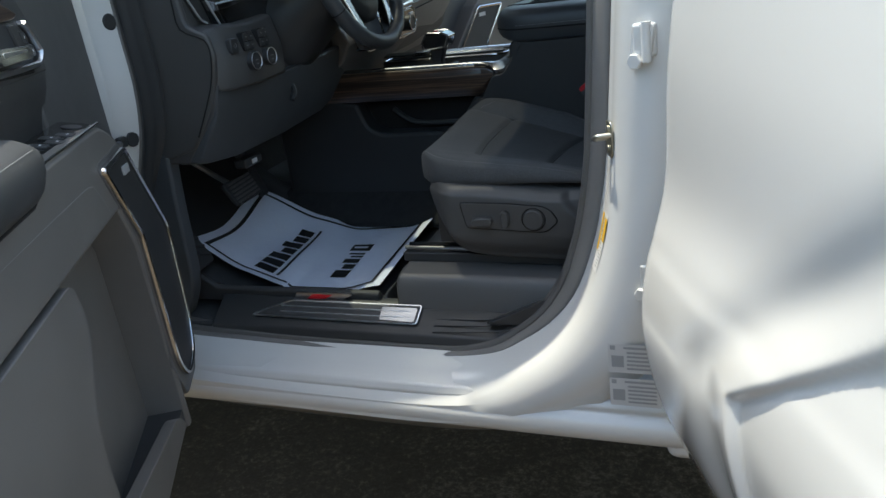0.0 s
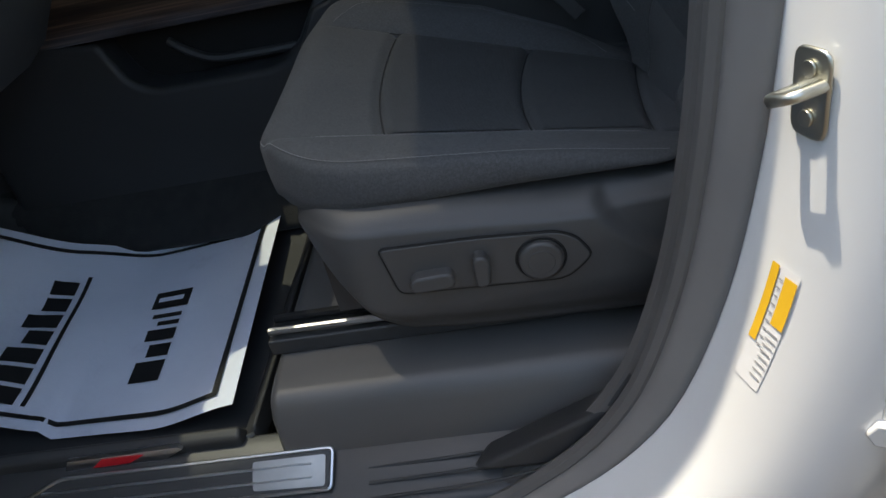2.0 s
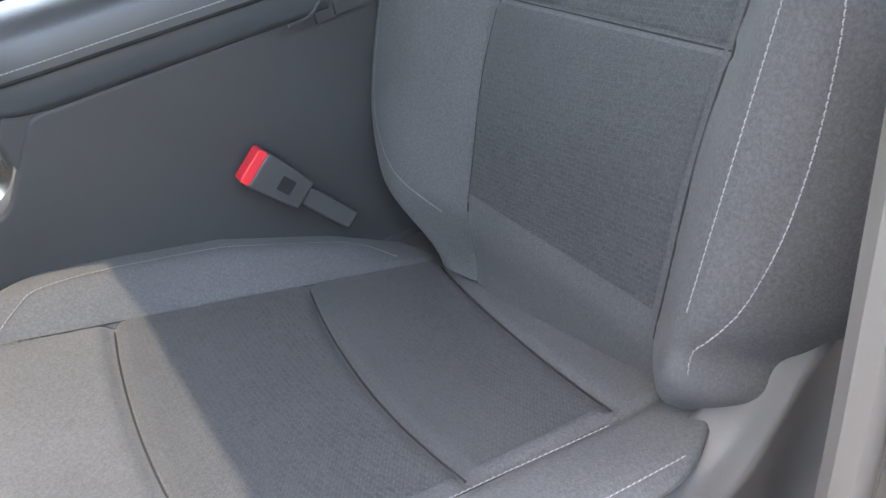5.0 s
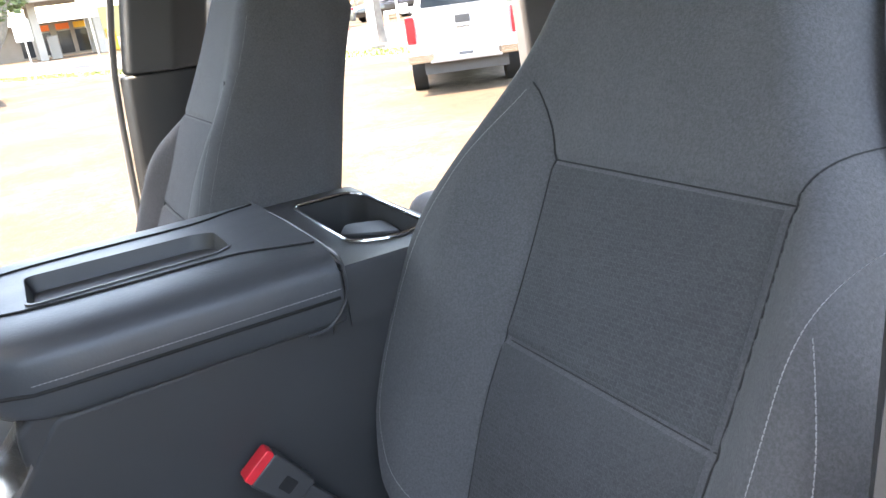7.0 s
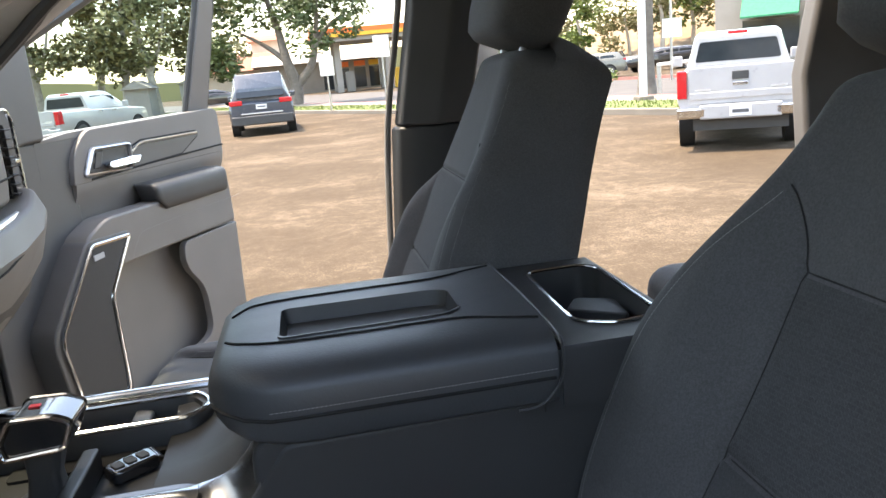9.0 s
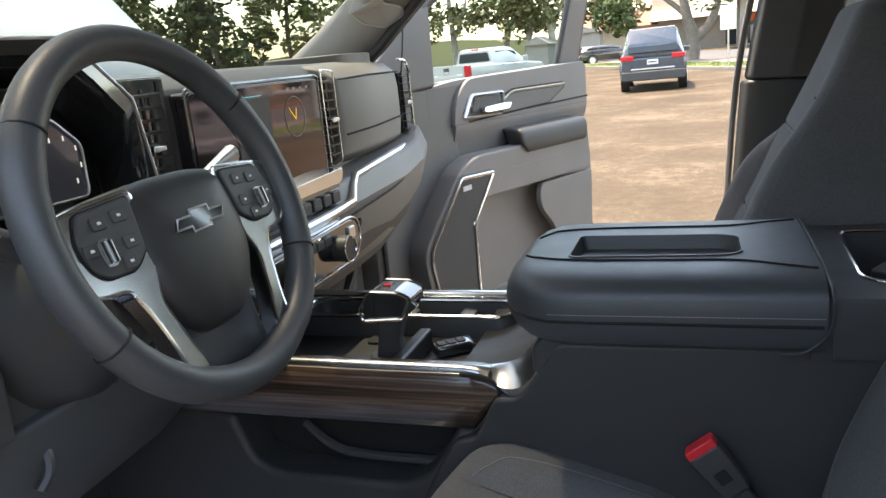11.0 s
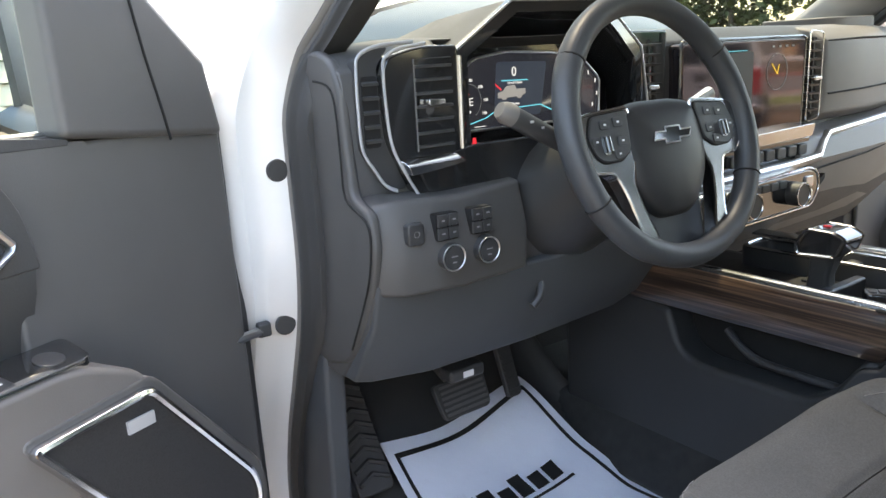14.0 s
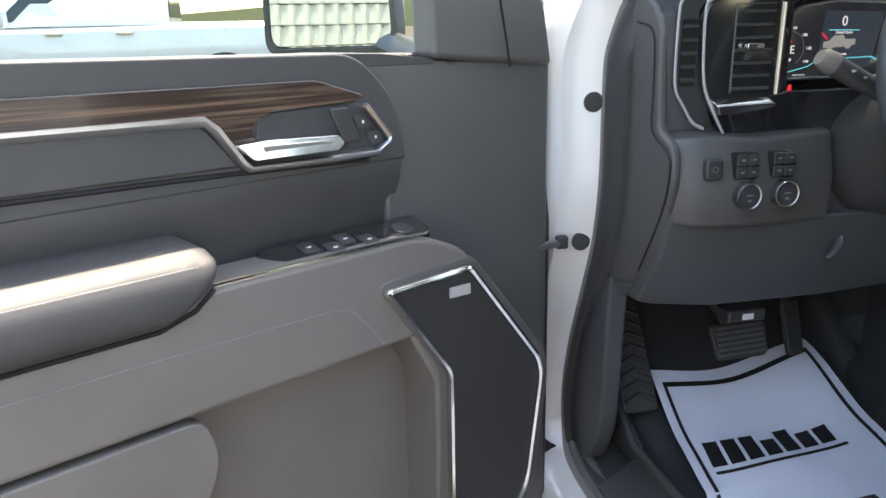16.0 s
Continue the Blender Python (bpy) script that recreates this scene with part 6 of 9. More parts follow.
def cushion_z(x, y):
    z = 1.030 - (0.235 + 0.53 * y) * (x + 0.335)
    ya, yb = insert_y(-1, x), insert_y(1, x)
    z += 0.010 * sstep(ya, ya - 0.035, y) * sstep(-0.02, -0.2, x) + 0.003 * sstep(ya, ya - 0.035, y)
    crest = along([(-0.46, 0.004), (-0.40, 0.018), (-0.33, 0.026), (-0.21, 0.034), (-0.1, 0.022), (-0.04, 0.006), (0.0, 0.0)], x)
    z += crest * sstep(yb, yb + 0.05, y) - 0.006 * math.cos(min(1.57, abs(y + 0.008) / 0.11))
    if ya - 0.004 < y < yb + 0.004:
        for k in range(3):
            q = max(-1, min(1, (y + 0.008) / 0.164))
            z += groove(x - seam_x(k, q), 0.0055, 0.0065)
    if -0.43 < x < 0.03:
        f = sstep(-0.43, -0.40, x)
        z += (groove(y - ya + 0.012, 0.005, 0.006) + groove(y - yb - 0.004, 0.005, 0.006)) * f
    return z


def cushion_point(x, y):
    """A place on the cushion's top, before it is moved to its seat; the front rolls over like a wave."""
    half = cushion_half(x)
    t = min(1.0, max(0.0, (-0.405 - x) / (-0.405 - NOSE)))
    roll = math.sqrt(max(0.0, 1 - t * t))
    edge = max(0.0, (abs(y) - half + 0.022) / 0.022)
    z = cushion_z(x, y) - 0.008 * min(1.0, edge) ** 2
    return Vector((x, y, 0.994 + (z - 0.994) * roll))


BACK_W = [(-0.07, 0.13), (-0.03, 0.165), (0.0, 0.20), (0.03, 0.238), (0.08, 0.261), (0.20, 0.268), (0.27, 0.262), (0.33, 0.238), (0.375, 0.213), (0.42, 0.190), (0.455, 0.174), (0.50, 0.160), (0.55, 0.148)]
INS_OUT, INS_IN = -0.172, 0.073
SEAM_H = (0.372, 0.203)


def back_half(h, top, side=1):
    """Half width of the backrest; its outboard wing (side -1) hangs lower and wider."""
    w = (0.020 * sstep(0.36, 0.12, h) + 0.03 * sstep(0.04, 0.0, h)) * (side < 0)
    w += sum(along(BACK_W, h + d * 0.012) for d in range(-4, 5)) / 9
    t = max(0.0, (h - top + 0.075) / 0.075)
    return w * (1 - 0.36 * t ** 3)


def shoulder(h):
    """The two seams that climb from the insert's upper corners to the shoulders."""
    k = (h - SEAM_H[0]) / 0.066
    return INS_OUT - 0.024 * k ** 1.5, INS_IN + 0.044 * k ** 1.6


def back_n(h, y, top):
    """How far the front of the backrest stands off its plane."""
    half = back_half(h, top, -1 if y < 0 else 1)
    fade = 1 - 0.8 * sstep(0.26, 0.52, h)
    bol = (sstep(INS_OUT + 0.01, INS_OUT - 0.05, y) + sstep(INS_IN - 0.01, INS_IN + 0.10, y)) * fade
    n = 0.030 + 0.040 * bol + 0.010 * math.exp(-((h - 0.14) / 0.09) ** 2) * (1 - bol)
    soft = 0.05 if top < 0.6 else 0.08
    e = max(0.0, (abs(y) - half + soft) / soft)
    n -= 0.066 * min(1.0, e) ** 2.6
    n -= 0.05 * sstep(top - 0.06, top, h) ** 2 + 0.026 * sstep(0.02, -0.065, h)
    if h < SEAM_H[0]:
        n += groove(y - INS_OUT, 0.0038, 0.004) + groove(y - INS_IN, 0.0038, 0.004)
    elif h < SEAM_H[0] + 0.066:
        a, b = shoulder(h)
        n += groove(y - a, 0.004, 0.003) + groove(y - b, 0.004, 0.003)
    if INS_OUT - 0.004 < y < INS_IN + 0.004:
        for hh in SEAM_H:
            n += groove(h - hh, 0.004, 0.0035)
    return n


SHIELD_TOP = [(-0.412, 0.988), (-0.395, 0.992), (-0.344, 0.990), (-0.28, 0.987), (-0.21, 0.981), (-0.165, 0.976), (-0.126, 0.975), (-0.05, 0.975), (-0.02, 0.988), (0.0, 1.012), (0.03, 1.045), (0.08, 1.078), (0.16, 1.09)]
SHIELD_LOW = [(-0.412, 0.975), (-0.398, 0.950), (-0.385, 0.925), (-0.370, 0.900), (-0.352, 0.868), (-0.325, 0.849), (-0.26, 0.841), (-0.05, 0.836), (0.05, 0.838), (0.16, 0.90)]


def soft_line(pts, v, w):
    return sum(along(pts, v + w * k / 4) for k in range(-4, 5)) / 9


def front_seat(yc, dx, outboard, lean_deg, base, label, group, back_thick=0.085, top=0.62):
    """outboard: -1 where the door side lies at smaller y."""
    seat = thing("front_seat", label, "seat", group, at=(dx - 0.2, yc, 0.73))
    o = outboard

    def put(p):
        return Vector((p.x + dx, yc - o * p.y, p.z))

    xs_ = [NOSE + (-0.405 - NOSE) * (1 - math.cos(math.pi / 2 * i / 22)) for i in range(23)] + [-0.405 + 0.465 * i / 112 for i in range(1, 113)]
    rings = []
    for x in xs_:
        half = cushion_half(x)
        out = half - 0.045 * sstep(-0.09, 0.03, x) ** 1.5
        t = min(1.0, max(0.0, (-0.405 - x) / (-0.405 - NOSE)))
        roll = math.sqrt(max(0.0, 1 - t * t))
        ring = [put(cushion_point(x, -out + (half + out) * j / 120)) for j in range(121)]
        for sg, skirt in ((1, 0.055), (-1, along([(-0.42, 0.060), (-0.37, 0.050), (-0.33, 0.043), (-0.26, 0.035), (-0.157, 0.022), (-0.08, 0.009), (0.05, 0.006)], x))):
            edge = half if sg > 0 else out
            q = cushion_point(x, edge * sg)
            low = q.z - skirt * roll
            side = [put(Vector((x, sg * (edge + b * 0.004 * roll), q.z + (low - q.z) * c))) for b, c in ((0.5, 0.12), (0.95, 0.4), (0.9, 0.7), (0.2, 0.96))] + [put(Vector((x, sg * (edge - 0.012), low - 0.004 * roll)))]
            ring += side if sg > 0 else side[::-1]
        rings.append(ring)
    cush = part("cushion", loft(new_bm(), rings), CLOTH, seat, "charcoal cloth cushion with stitched edges", sharp=75)
    # woven inserts lie a hair above the foam
    for k in range(2):
        rows = []
        for i in range(33):
            row = []
            for j in range(49):
                q = (-1 + j / 24) * 0.985
                xa, xb = seam_x(k, q) + 0.0025, seam_x(k + 1, q) - 0.0025
                x = xa + (xb - xa) * i / 32
                y = insert_y(q, x)
                row.append((put(cushion_point(x, y) + Vector((0, 0, 0.0017))), y, x - xa, 0.3 + 0.8 * i / 32))
            rows.append(row)
        weave_part("insert", rows, cush, "dark woven insert")

    def top_line(pts, lift=0.0012):
        return [put(cushion_point(x, y) + Vector((0, 0, lift))) for x, y in pts]

    def cord(pts, parent, r=0.0016):
        part("seam", tube(new_bm(), pts, r * 0.55, 5), SEAM, parent)

    def stitches(pts, up=(0, 0, 1), lift=0.0012):
        return stitch_line(new_bm(), pts, up=up, lift=lift)

    xr = [-0.40 + 0.33 * i / 40 for i in range(41)]
    part("stitching", stitches(top_line([(x, insert_y(-1, x) - 0.019 + 0.012 * sstep(-0.385, -0.40, x)) for x in xr], 0.0)), THREAD, cush)
    part("stitching", stitches(top_line([(x, -cushion_half(x) + 0.006) for x in [-0.455 + 0.40 * i / 60 for i in range(61)]], 0.0), lift=0.0016), THREAD, cush)
    inner = smooth_line([(-0.41, 0.165, 0), (-0.39, 0.185, 0), (-0.365, 0.2, 0), (-0.29, 0.207, 0), (-0.2, 0.206, 0), (-0.12, 0.204, 0), (-0.075, 0.198, 0), (-0.05, 0.175, 0)], 6)
    part("stitching", stitches(top_line([(p.x, p.y) for p in inner], 0.0)), THREAD, cush)
    for k in range(3):
        cord(top_line([(seam_x(k, q / 12 - 1), insert_y(q / 12 - 1, SEAMS_X[k])) for q in range(25)]), cush)
    cord(top_line([(x, insert_y(-1, x) - 0.012) for x in xr]), cush, 0.0012)
    cord(top_line([(x, insert_y(1, x) + 0.004) for x in xr]), cush, 0.0012)

    # backrest
    r = radians(lean_deg)
    up, fw_ = Vector((math.sin(r), 0, math.cos(r))), Vector((-math.cos(r), 0, math.sin(r)))

    def bput(h, y, n):
        return Vector(base) + up * h + fw_ * n + Vector((0, yc - o * y, 0))

    def bline(pts, lift=0.0010):
        return [bput(h, y, back_n(h, y, top) + lift) for h, y in pts]

    rings = []
    NH = 130
    for i in range(NH + 1):
        h = -0.065 + (top + 0.065) * i / NH
        ha, hb = back_half(h, top, -1), back_half(h, top)
        ring = [bput(h, y, back_n(h, y, top)) for y in [-ha + (ha + hb) * j / 120 for j in range(121)]]
        th = 0.012 + (back_thick - 0.012) * math.sqrt(max(0.0, 1 - (max(0.0, h - top + 0.07) / 0.07) ** 2))
        rise = 0.13 * back_thick * sstep(0.1, top, h) if back_thick > 0.1 else 0.0
        hh = h + (back_thick * 0.16) * sstep(0.2, top, h) * (1 - sstep(top - 0.08, top, h))
        ring += [bput(hh + rise * k, (hb if q > 0 else ha) * q, -th * k) for q, k in ((1.005, 0.25), (1.0, 0.62), (0.95, 0.86), (0.7, 0.97), (0.3, 1.0), (0, 1.0), (-0.3, 1.0), (-0.7, 0.97), (-0.95, 0.86), (-1.0, 0.62), (-1.005, 0.25))]
        rings.append(ring)
    back = part("backrest", loft(new_bm(), rings), CLOTH, seat, "charcoal cloth backrest with side bolsters", sharp=75)
    for h0, h1 in ((0.03, SEAM_H[1] - 0.004), (SEAM_H[1] + 0.004, SEAM_H[0] - 0.004)):
        rows = []
        for i in range(31):
            h = h0 + (h1 - h0) * i / 30
            row = []
            for j in range(45):
                y = INS_OUT + 0.005 + (INS_IN - INS_OUT - 0.010) * j / 44
                row.append((bput(h, y, back_n(h, y, top) + 0.0017), y, h, 1.05 - 0.75 * i / 30 if h0 < 0.1 else 0.8 - 0.3 * i / 30))
            rows.append(row)
        weave_part("insert", rows, back, "dark woven insert")
    for hh in SEAM_H:
        cord(bline([(hh, INS_OUT + (INS_IN - INS_OUT) * q / 20) for q in range(21)]), back)
    for q in (0, 1):
        cord(bline([(0.01 + 0.362 * i / 40, (INS_OUT, INS_IN)[q]) for i in range(41)] + [(SEAM_H[0] + 0.066 * i / 10, shoulder(SEAM_H[0] + 0.066 * i / 10)[q]) for i in range(1, 11)]), back)
    part("stitching", stitches(bline([(0.06 + 0.36 * i / 60, -0.221) for i in range(56)], 0.0), up=fw_), THREAD, back)
    part("stitching", stitches(bline([(0.02 + 0.28 * i / 60, -back_half(0.02 + 0.28 * i / 60, top, -1) + 0.026) for i in range(61)], 0.0), up=fw_), THREAD, back)
    part("stitching", stitches(bline([(p.x, p.y) for p in smooth_line([(0.0, 0.10, 0), (0.03, 0.16, 0), (0.09, 0.208, 0), (0.227, 0.214, 0), (0.339, 0.178, 0), (0.43, 0.122, 0)], 10)], 0.0), up=fw_), THREAD, back)
    if back_thick > 0.1:
        part("stitching", stitches(bline([(0.02 + 0.52 * i / 60, back_half(0.02 + 0.52 * i / 60, top) - 0.035) for i in range(61)], 0.0), up=fw_), THREAD, back)
    # headrest
    rings = []
    for h, w, a in ((0.605, 0.08, 0.028), (0.608, 0.110, 0.043), (0.62, 0.130, 0.055), (0.65, 0.139, 0.061), (0.69, 0.142, 0.064), (0.74, 0.141, 0.064), (0.78, 0.132, 0.057), (0.80, 0.117, 0.047), (0.811, 0.095, 0.036), (0.815, 0.06, 0.02)):
        ring = []
        for q in range(40):
            w_ = 2 * math.pi * q / 40
            c, s = math.cos(w_), math.sin(w_)
            ring.append(bput(h + top - 0.62, w * abs(c) ** 0.45 * (1 if c > 0 else -1), 0.0 + 0.015 + a * abs(s) ** 0.6 * (1 if s > 0 else -1)))
        rings.append(ring)
    hr = part("headrest", loft(new_bm(), rings), CLOTH, seat, "charcoal cloth headrest", sharp=60)
    part("button", disc(new_bm(), lambda a, b, c: bput(0.095 + top + b, 0.138 + c, 0.02 + a), 0, 0, 0.02, -0.01, 0.006), PLASTIC_B, hr, bevel=0.003)
    for q in (-0.06, 0.06):
        part("post", tube(new_bm(), [bput(top - 0.03, q, 0.0), bput(top + 0.04, q, 0.0)], 0.006, 8), STEEL, seat)
    # plastic side shield: a ledge under the cushion, a raised field with the switches, a fold behind it
    fs = plane_map((dx, yc + o * 0.262, 0), (1, 0, 0), (0, 0, 1), (0, o, 0))
    rows = []
    for i in range(150):
        x = -0.412 + 0.572 * i / 149
        zt, zl = soft_line(SHIELD_TOP, x, 0.012), soft_line(SHIELD_LOW, x, 0.01)
        tuck = -0.062 * max(0.0, (-0.345 - x) / 0.067) ** 2
        row = []
        for j in range(44):
            q = j / 43
            if j < 12:
                k = j / 11
                z, n = zt + 0.012 * (1 - k), -0.034 + 0.0425 * k
                n, z = n, z - 0.010 * sstep(0.55, 1.0, k)
            else:
                k = (j - 11) / 32
                z = zt - 0.010 + (zl - zt + 0.010) * k
                n = 0.0085 + 0.004 * math.sin(min(1.0, k * 4) * 1.57) - 0.014 * sstep(0.72, 1.0, k)
            xf = -0.121 + 0.062 * min(1.6, max(0.0, (0.972 - z) / 0.066)) ** 1.3
            raised = sstep(xf + 0.007, xf - 0.011, x) * sstep(0.845, 0.90, z) * sstep(-0.03, 0.002, n)
            row.append(fs(x, z, n - 0.006 + 0.0130 * raised + tuck))
        rows.append(row)
    sheet = loft(new_bm(), rows, close=False)
    shield = part("side_shield", sheet, DASHP, seat, "charcoal plastic side shield", sharp=75)
    md = shield.modifiers.new("thick", "SOLIDIFY"); md.thickness, md.offset = 0.004, -1
    part("inner_shield", prism(new_bm(), round_poly([(-0.38, 0.955), (-0.32, 0.86), (0.05, 0.84), (0.10, 0.925)], 0.02), plane_map((dx, yc - o * 0.25, 0), (1, 0, 0), (0, 0, 1), (0, -o, 0)), -0.02, 0.006), PLASTIC_B, seat, bevel=0.006)
    part("back_base", box(new_bm(), 0.03 + dx, 0.12 + dx, yc - 0.19, yc + 0.19, 0.86, 0.93), PLASTIC_B, seat, bevel=0.02)
    part("seat_pan", box(new_bm(), -0.40 + dx, 0.05 + dx, yc - 0.225, yc + 0.225, 0.86, 0.925), PLASTIC_B, seat)
    pl = round_poly([(-0.327, 0.966), (-0.317, 0.914), (-0.158, 0.905), (-0.134, 0.928), (-0.147, 0.949), (-0.163, 0.9575), (-0.24, 0.964)], [0.006, 0.008, 0.014, 0.008, 0.012, 0.012, 0.02])
    part("switch_plate", prism(new_bm(), pl, fs, 0.012, 0.0222), DASHP, shield, bevel=0.002)
    part("gap", tube(new_bm(), [fs(a, b, 0.0202) for a, b in pl], 0.0016, 6, True), BLACKHOLE, shield)
    part("switch_knob", prism(new_bm(), round_poly([(-0.302, 0.921), (-0.264, 0.921), (-0.260, 0.930), (-0.266, 0.939), (-0.300, 0.937), (-0.305, 0.929)], 0.005, 2), fs, 0.019, 0.036), DASHP, shield, "charcoal seat slider switch", bevel=0.004, segs=3)
    part("switch_knob", prism(new_bm(), round_poly([(-0.243, 0.917), (-0.229, 0.918), (-0.227, 0.946), (-0.235, 0.953), (-0.243, 0.949)], 0.005, 2), fs, 0.019, 0.036), DASHP, shield, "charcoal backrest switch", bevel=0.004, segs=3)
    part("lumbar_knob", disc(new_bm(), fs, -0.181, 0.932, 0.0205, 0.016, 0.0290, 32), DASHP, shield, "round charcoal lumbar switch", bevel=0.004, segs=3)
    part("dish", disc(new_bm(), fs, -0.181, 0.932, 0.0125, 0.0285, 0.0297, 24), DASHP, shield, bevel=0.001)
    part("gap", tube(new_bm(), [fs(-0.181 + 0.0225 * math.cos(w), 0.932 + 0.0225 * math.sin(w), 0.0218) for w in [2 * math.pi * q / 28 for q in range(28)]], 0.0015, 6, True), BLACKHOLE, shield)
    # floor tracks and riser
    for q in (-0.21, 0.21):
        part("seat_track", box(new_bm(), -0.49 + dx, 0.25 + dx, yc + q - 0.02, yc + q + 0.02, 0.815, 0.835), PLASTIC_B, seat, "dark steel seat track", bevel=0.003)
        part("track_lip", tube(new_bm(), [Vector((-0.485 + dx, yc + q + o * 0.014, 0.845)), Vector((0.2 + dx, yc + q + o * 0.014, 0.839))], 0.0042, 8), STEEL, seat)
        part("track_slot", tube(new_bm(), [Vector((-0.485 + dx, yc + q - o * 0.012, 0.842)), Vector((0.2 + dx, yc + q - o * 0.012, 0.842))], 0.005, 8), BLACKHOLE, seat)
    part("riser", loft(new_bm(), [[Vector((x + dx, yc + o * y, z)) for y, z in ((0.315, 0.728), (0.305, 0.79), (0.292, 0.81), (0.26, 0.815), (-0.23, 0.815), (-0.24, 0.728))] for x in (-0.485, -0.47, 0.28)]), PLASTIC, seat, "charcoal plastic seat riser", bevel=0.012, segs=3)
    return seat


front_seat(-0.378, 0.0, -1, 23.5, (0.015, 0, 1.0), "charcoal cloth driver's seat with power switches", "front seats", 0.085, 0.575)
front_seat(0.435, -0.13, 1, 22, (-0.115, 0, 1.0), "charcoal cloth passenger's seat with tall backrest", "front seats", 0.15)

# seat belt buckle
buckle = thing("seat_belt_buckle", "black seat belt buckle with red button", "buckle")
fb = plane_map((-0.15, -0.125, 1.035), Vector((-0.55, 0, 0.83)).normalized(), (0, -1, 0), Vector((0.83, 0, 0.55)).normalized())
fb = plane_map((-0.143, -0.168, 1.072), Vector((-0.62, 0.05, 0.78)).normalized() * 0.76, Vector((-0.78, 0.0, -0.62)).normalized() * 0.76, (0, -0.76, 0))
part("body", prism(new_bm(), round_poly([(-0.055, -0.022), (0.022, -0.027), (0.022, 0.027), (-0.055, 0.022)], 0.006), fb, -0.012, 0.014), PLASTIC_B, buckle, bevel=0.004, segs=3)
part("release_button", prism(new_bm(), round_poly([(0.02, -0.025), (0.034, -0.024), (0.034, 0.024), (0.02, 0.025)], 0.003, 2), fb, -0.011, 0.013), RED, buckle, "red release button", bevel=0.003)
part("label_plate", prism(new_bm(), round_poly([(-0.032, -0.010), (-0.012, -0.010), (-0.012, 0.010), (-0.032, 0.010)], 0.002, 2), fb, 0.012, 0.0148), BLACKHOLE, buckle)
part("stalk", prism(new_bm(), round_poly([(-0.14, -0.014), (-0.05, -0.014), (-0.05, 0.014), (-0.14, 0.014)], 0.006), fb, -0.006, 0.006), RUBBER, buckle, bevel=0.003)

# rear bench, seen behind the front seats
bench = thing("rear_bench", "charcoal cloth rear bench seat", "seat")
part("cushion", box(new_bm(), 0.40, 1.05, -0.62, 0.60, 0.90, 1.105), CLOTH, bench, bevel=0.05, segs=4)
part("backrest", loft(new_bm(), [[Vector((x, y, z)) for x, z in ((1.02, 1.0), (1.20, 1.55), (1.36, 1.55), (1.36, 0.95), (1.05, 0.95))] for y in (-0.68, 0.73)]), CLOTH, bench, bevel=0.04, segs=4)
part("base", box(new_bm(), 0.6, 1.05, -0.64, 0.69, 0.728, 0.9), PLASTIC_B, bench)

# ---- floor: liner, paper mat ----
def floor_z(x):
    pts = [(-1.35, 1.03), (-1.2, 0.90), (-1.1, 0.815), (-1.03, 0.775), (-0.95, 0.735), (-0.88, 0.717), (-0.75, 0.710), (-0.5, 0.714)]
    for (x0, z0), (x1, z1) in zip(pts, pts[1:]):
        if x0 <= x <= x1:
            t = (x - x0) / (x1 - x0)
            return z0 + (z1 - z0) * t
    return 0.714


liner = thing("floor_liner", "black ribbed rubber floor liner in the driver's footwell", "floor mat", at=(-0.85, -0.4, 0.735))
rows = []
for i in range(61):
    x = -1.28 + 0.76 * i / 60
    row = []
    for j in range(41):
        y = -0.665 + 0.55 * j / 40
        edge = max(0, (abs(y + 0.39) - 0.235) / 0.04)
        z = floor_z(x) + 0.035 * min(1, edge) ** 2 + (0.004 * max(0, math.sin((x - y * 0.9) * 260)) if y < -0.58 or y > -0.2 else 0)
        row.append(Vector((x, y, z)))
    rows.append(row)
ob = part("sheet", loft(new_bm(), rows, close=False), RUBBER, liner, sharp=60)
md = ob.modifiers.new("thick", "SOLIDIFY"); md.thickness, md.offset = 0.006, -1
bm = loft(new_bm(), [[Vector((-0.535, y, 0.728)), Vector((-0.515, y, 0.728)), Vector((-0.515, y, 0.768)), Vector((-0.54, y, 0.742))] for y in (-0.66, -0.13)])
part("rear_lip", bm, RUBBER, liner, bevel=0.006)
for k, (ya, yb) in enumerate(((-0.672, -0.645),)):
    bm = loft(new_bm(), [[Vector((x, y, z)) for y, z in ((ya, 0.73), (ya - 0.004, 0.765 + max(0, (-0.95 - x)) * 0.75), (ya + 0.008, 0.772 + max(0, (-0.95 - x)) * 0.75), (yb, 0.745 + max(0, (-0.95 - x)) * 0.7))] for x in (-1.15, -1.05, -0.95, -0.8, -0.65, -0.53)])
    part("side_lip", bm, RUBBER, liner, bevel=0.005)
bd = part("badge", prism(new_bm(), [(-0.74, 0.748), (-0.62, 0.75), (-0.595, 0.762), (-0.60, 0.766), (-0.73, 0.764)], plane_map((0, -0.677, 0), (1, 0, 0), (0, 0, 1), (0, -1, 0)), -0.004, 0.003), SATIN, liner, "small silver and red badge")
part("red_flash", prism(new_bm(), [(-0.705, 0.751), (-0.66, 0.752), (-0.64, 0.762), (-0.69, 0.762)], plane_map((0, -0.677, 0), (1, 0, 0), (0, 0, 1), (0, -1, 0)), 0.003, 0.004), RED, bd)
fr0, fr1 = Vector((-1.0, -0.632, 0.80)), Vector((-1.13, -0.632, 1.0))
frd = (fr1 - fr0).normalized()
ffr = plane_map(fr0, (0, 1, 0), frd, Vector((0, 1, 0)).cross(frd))
fr_sign = 1 if ffr(0, 0, 1).x > fr0.x else -1
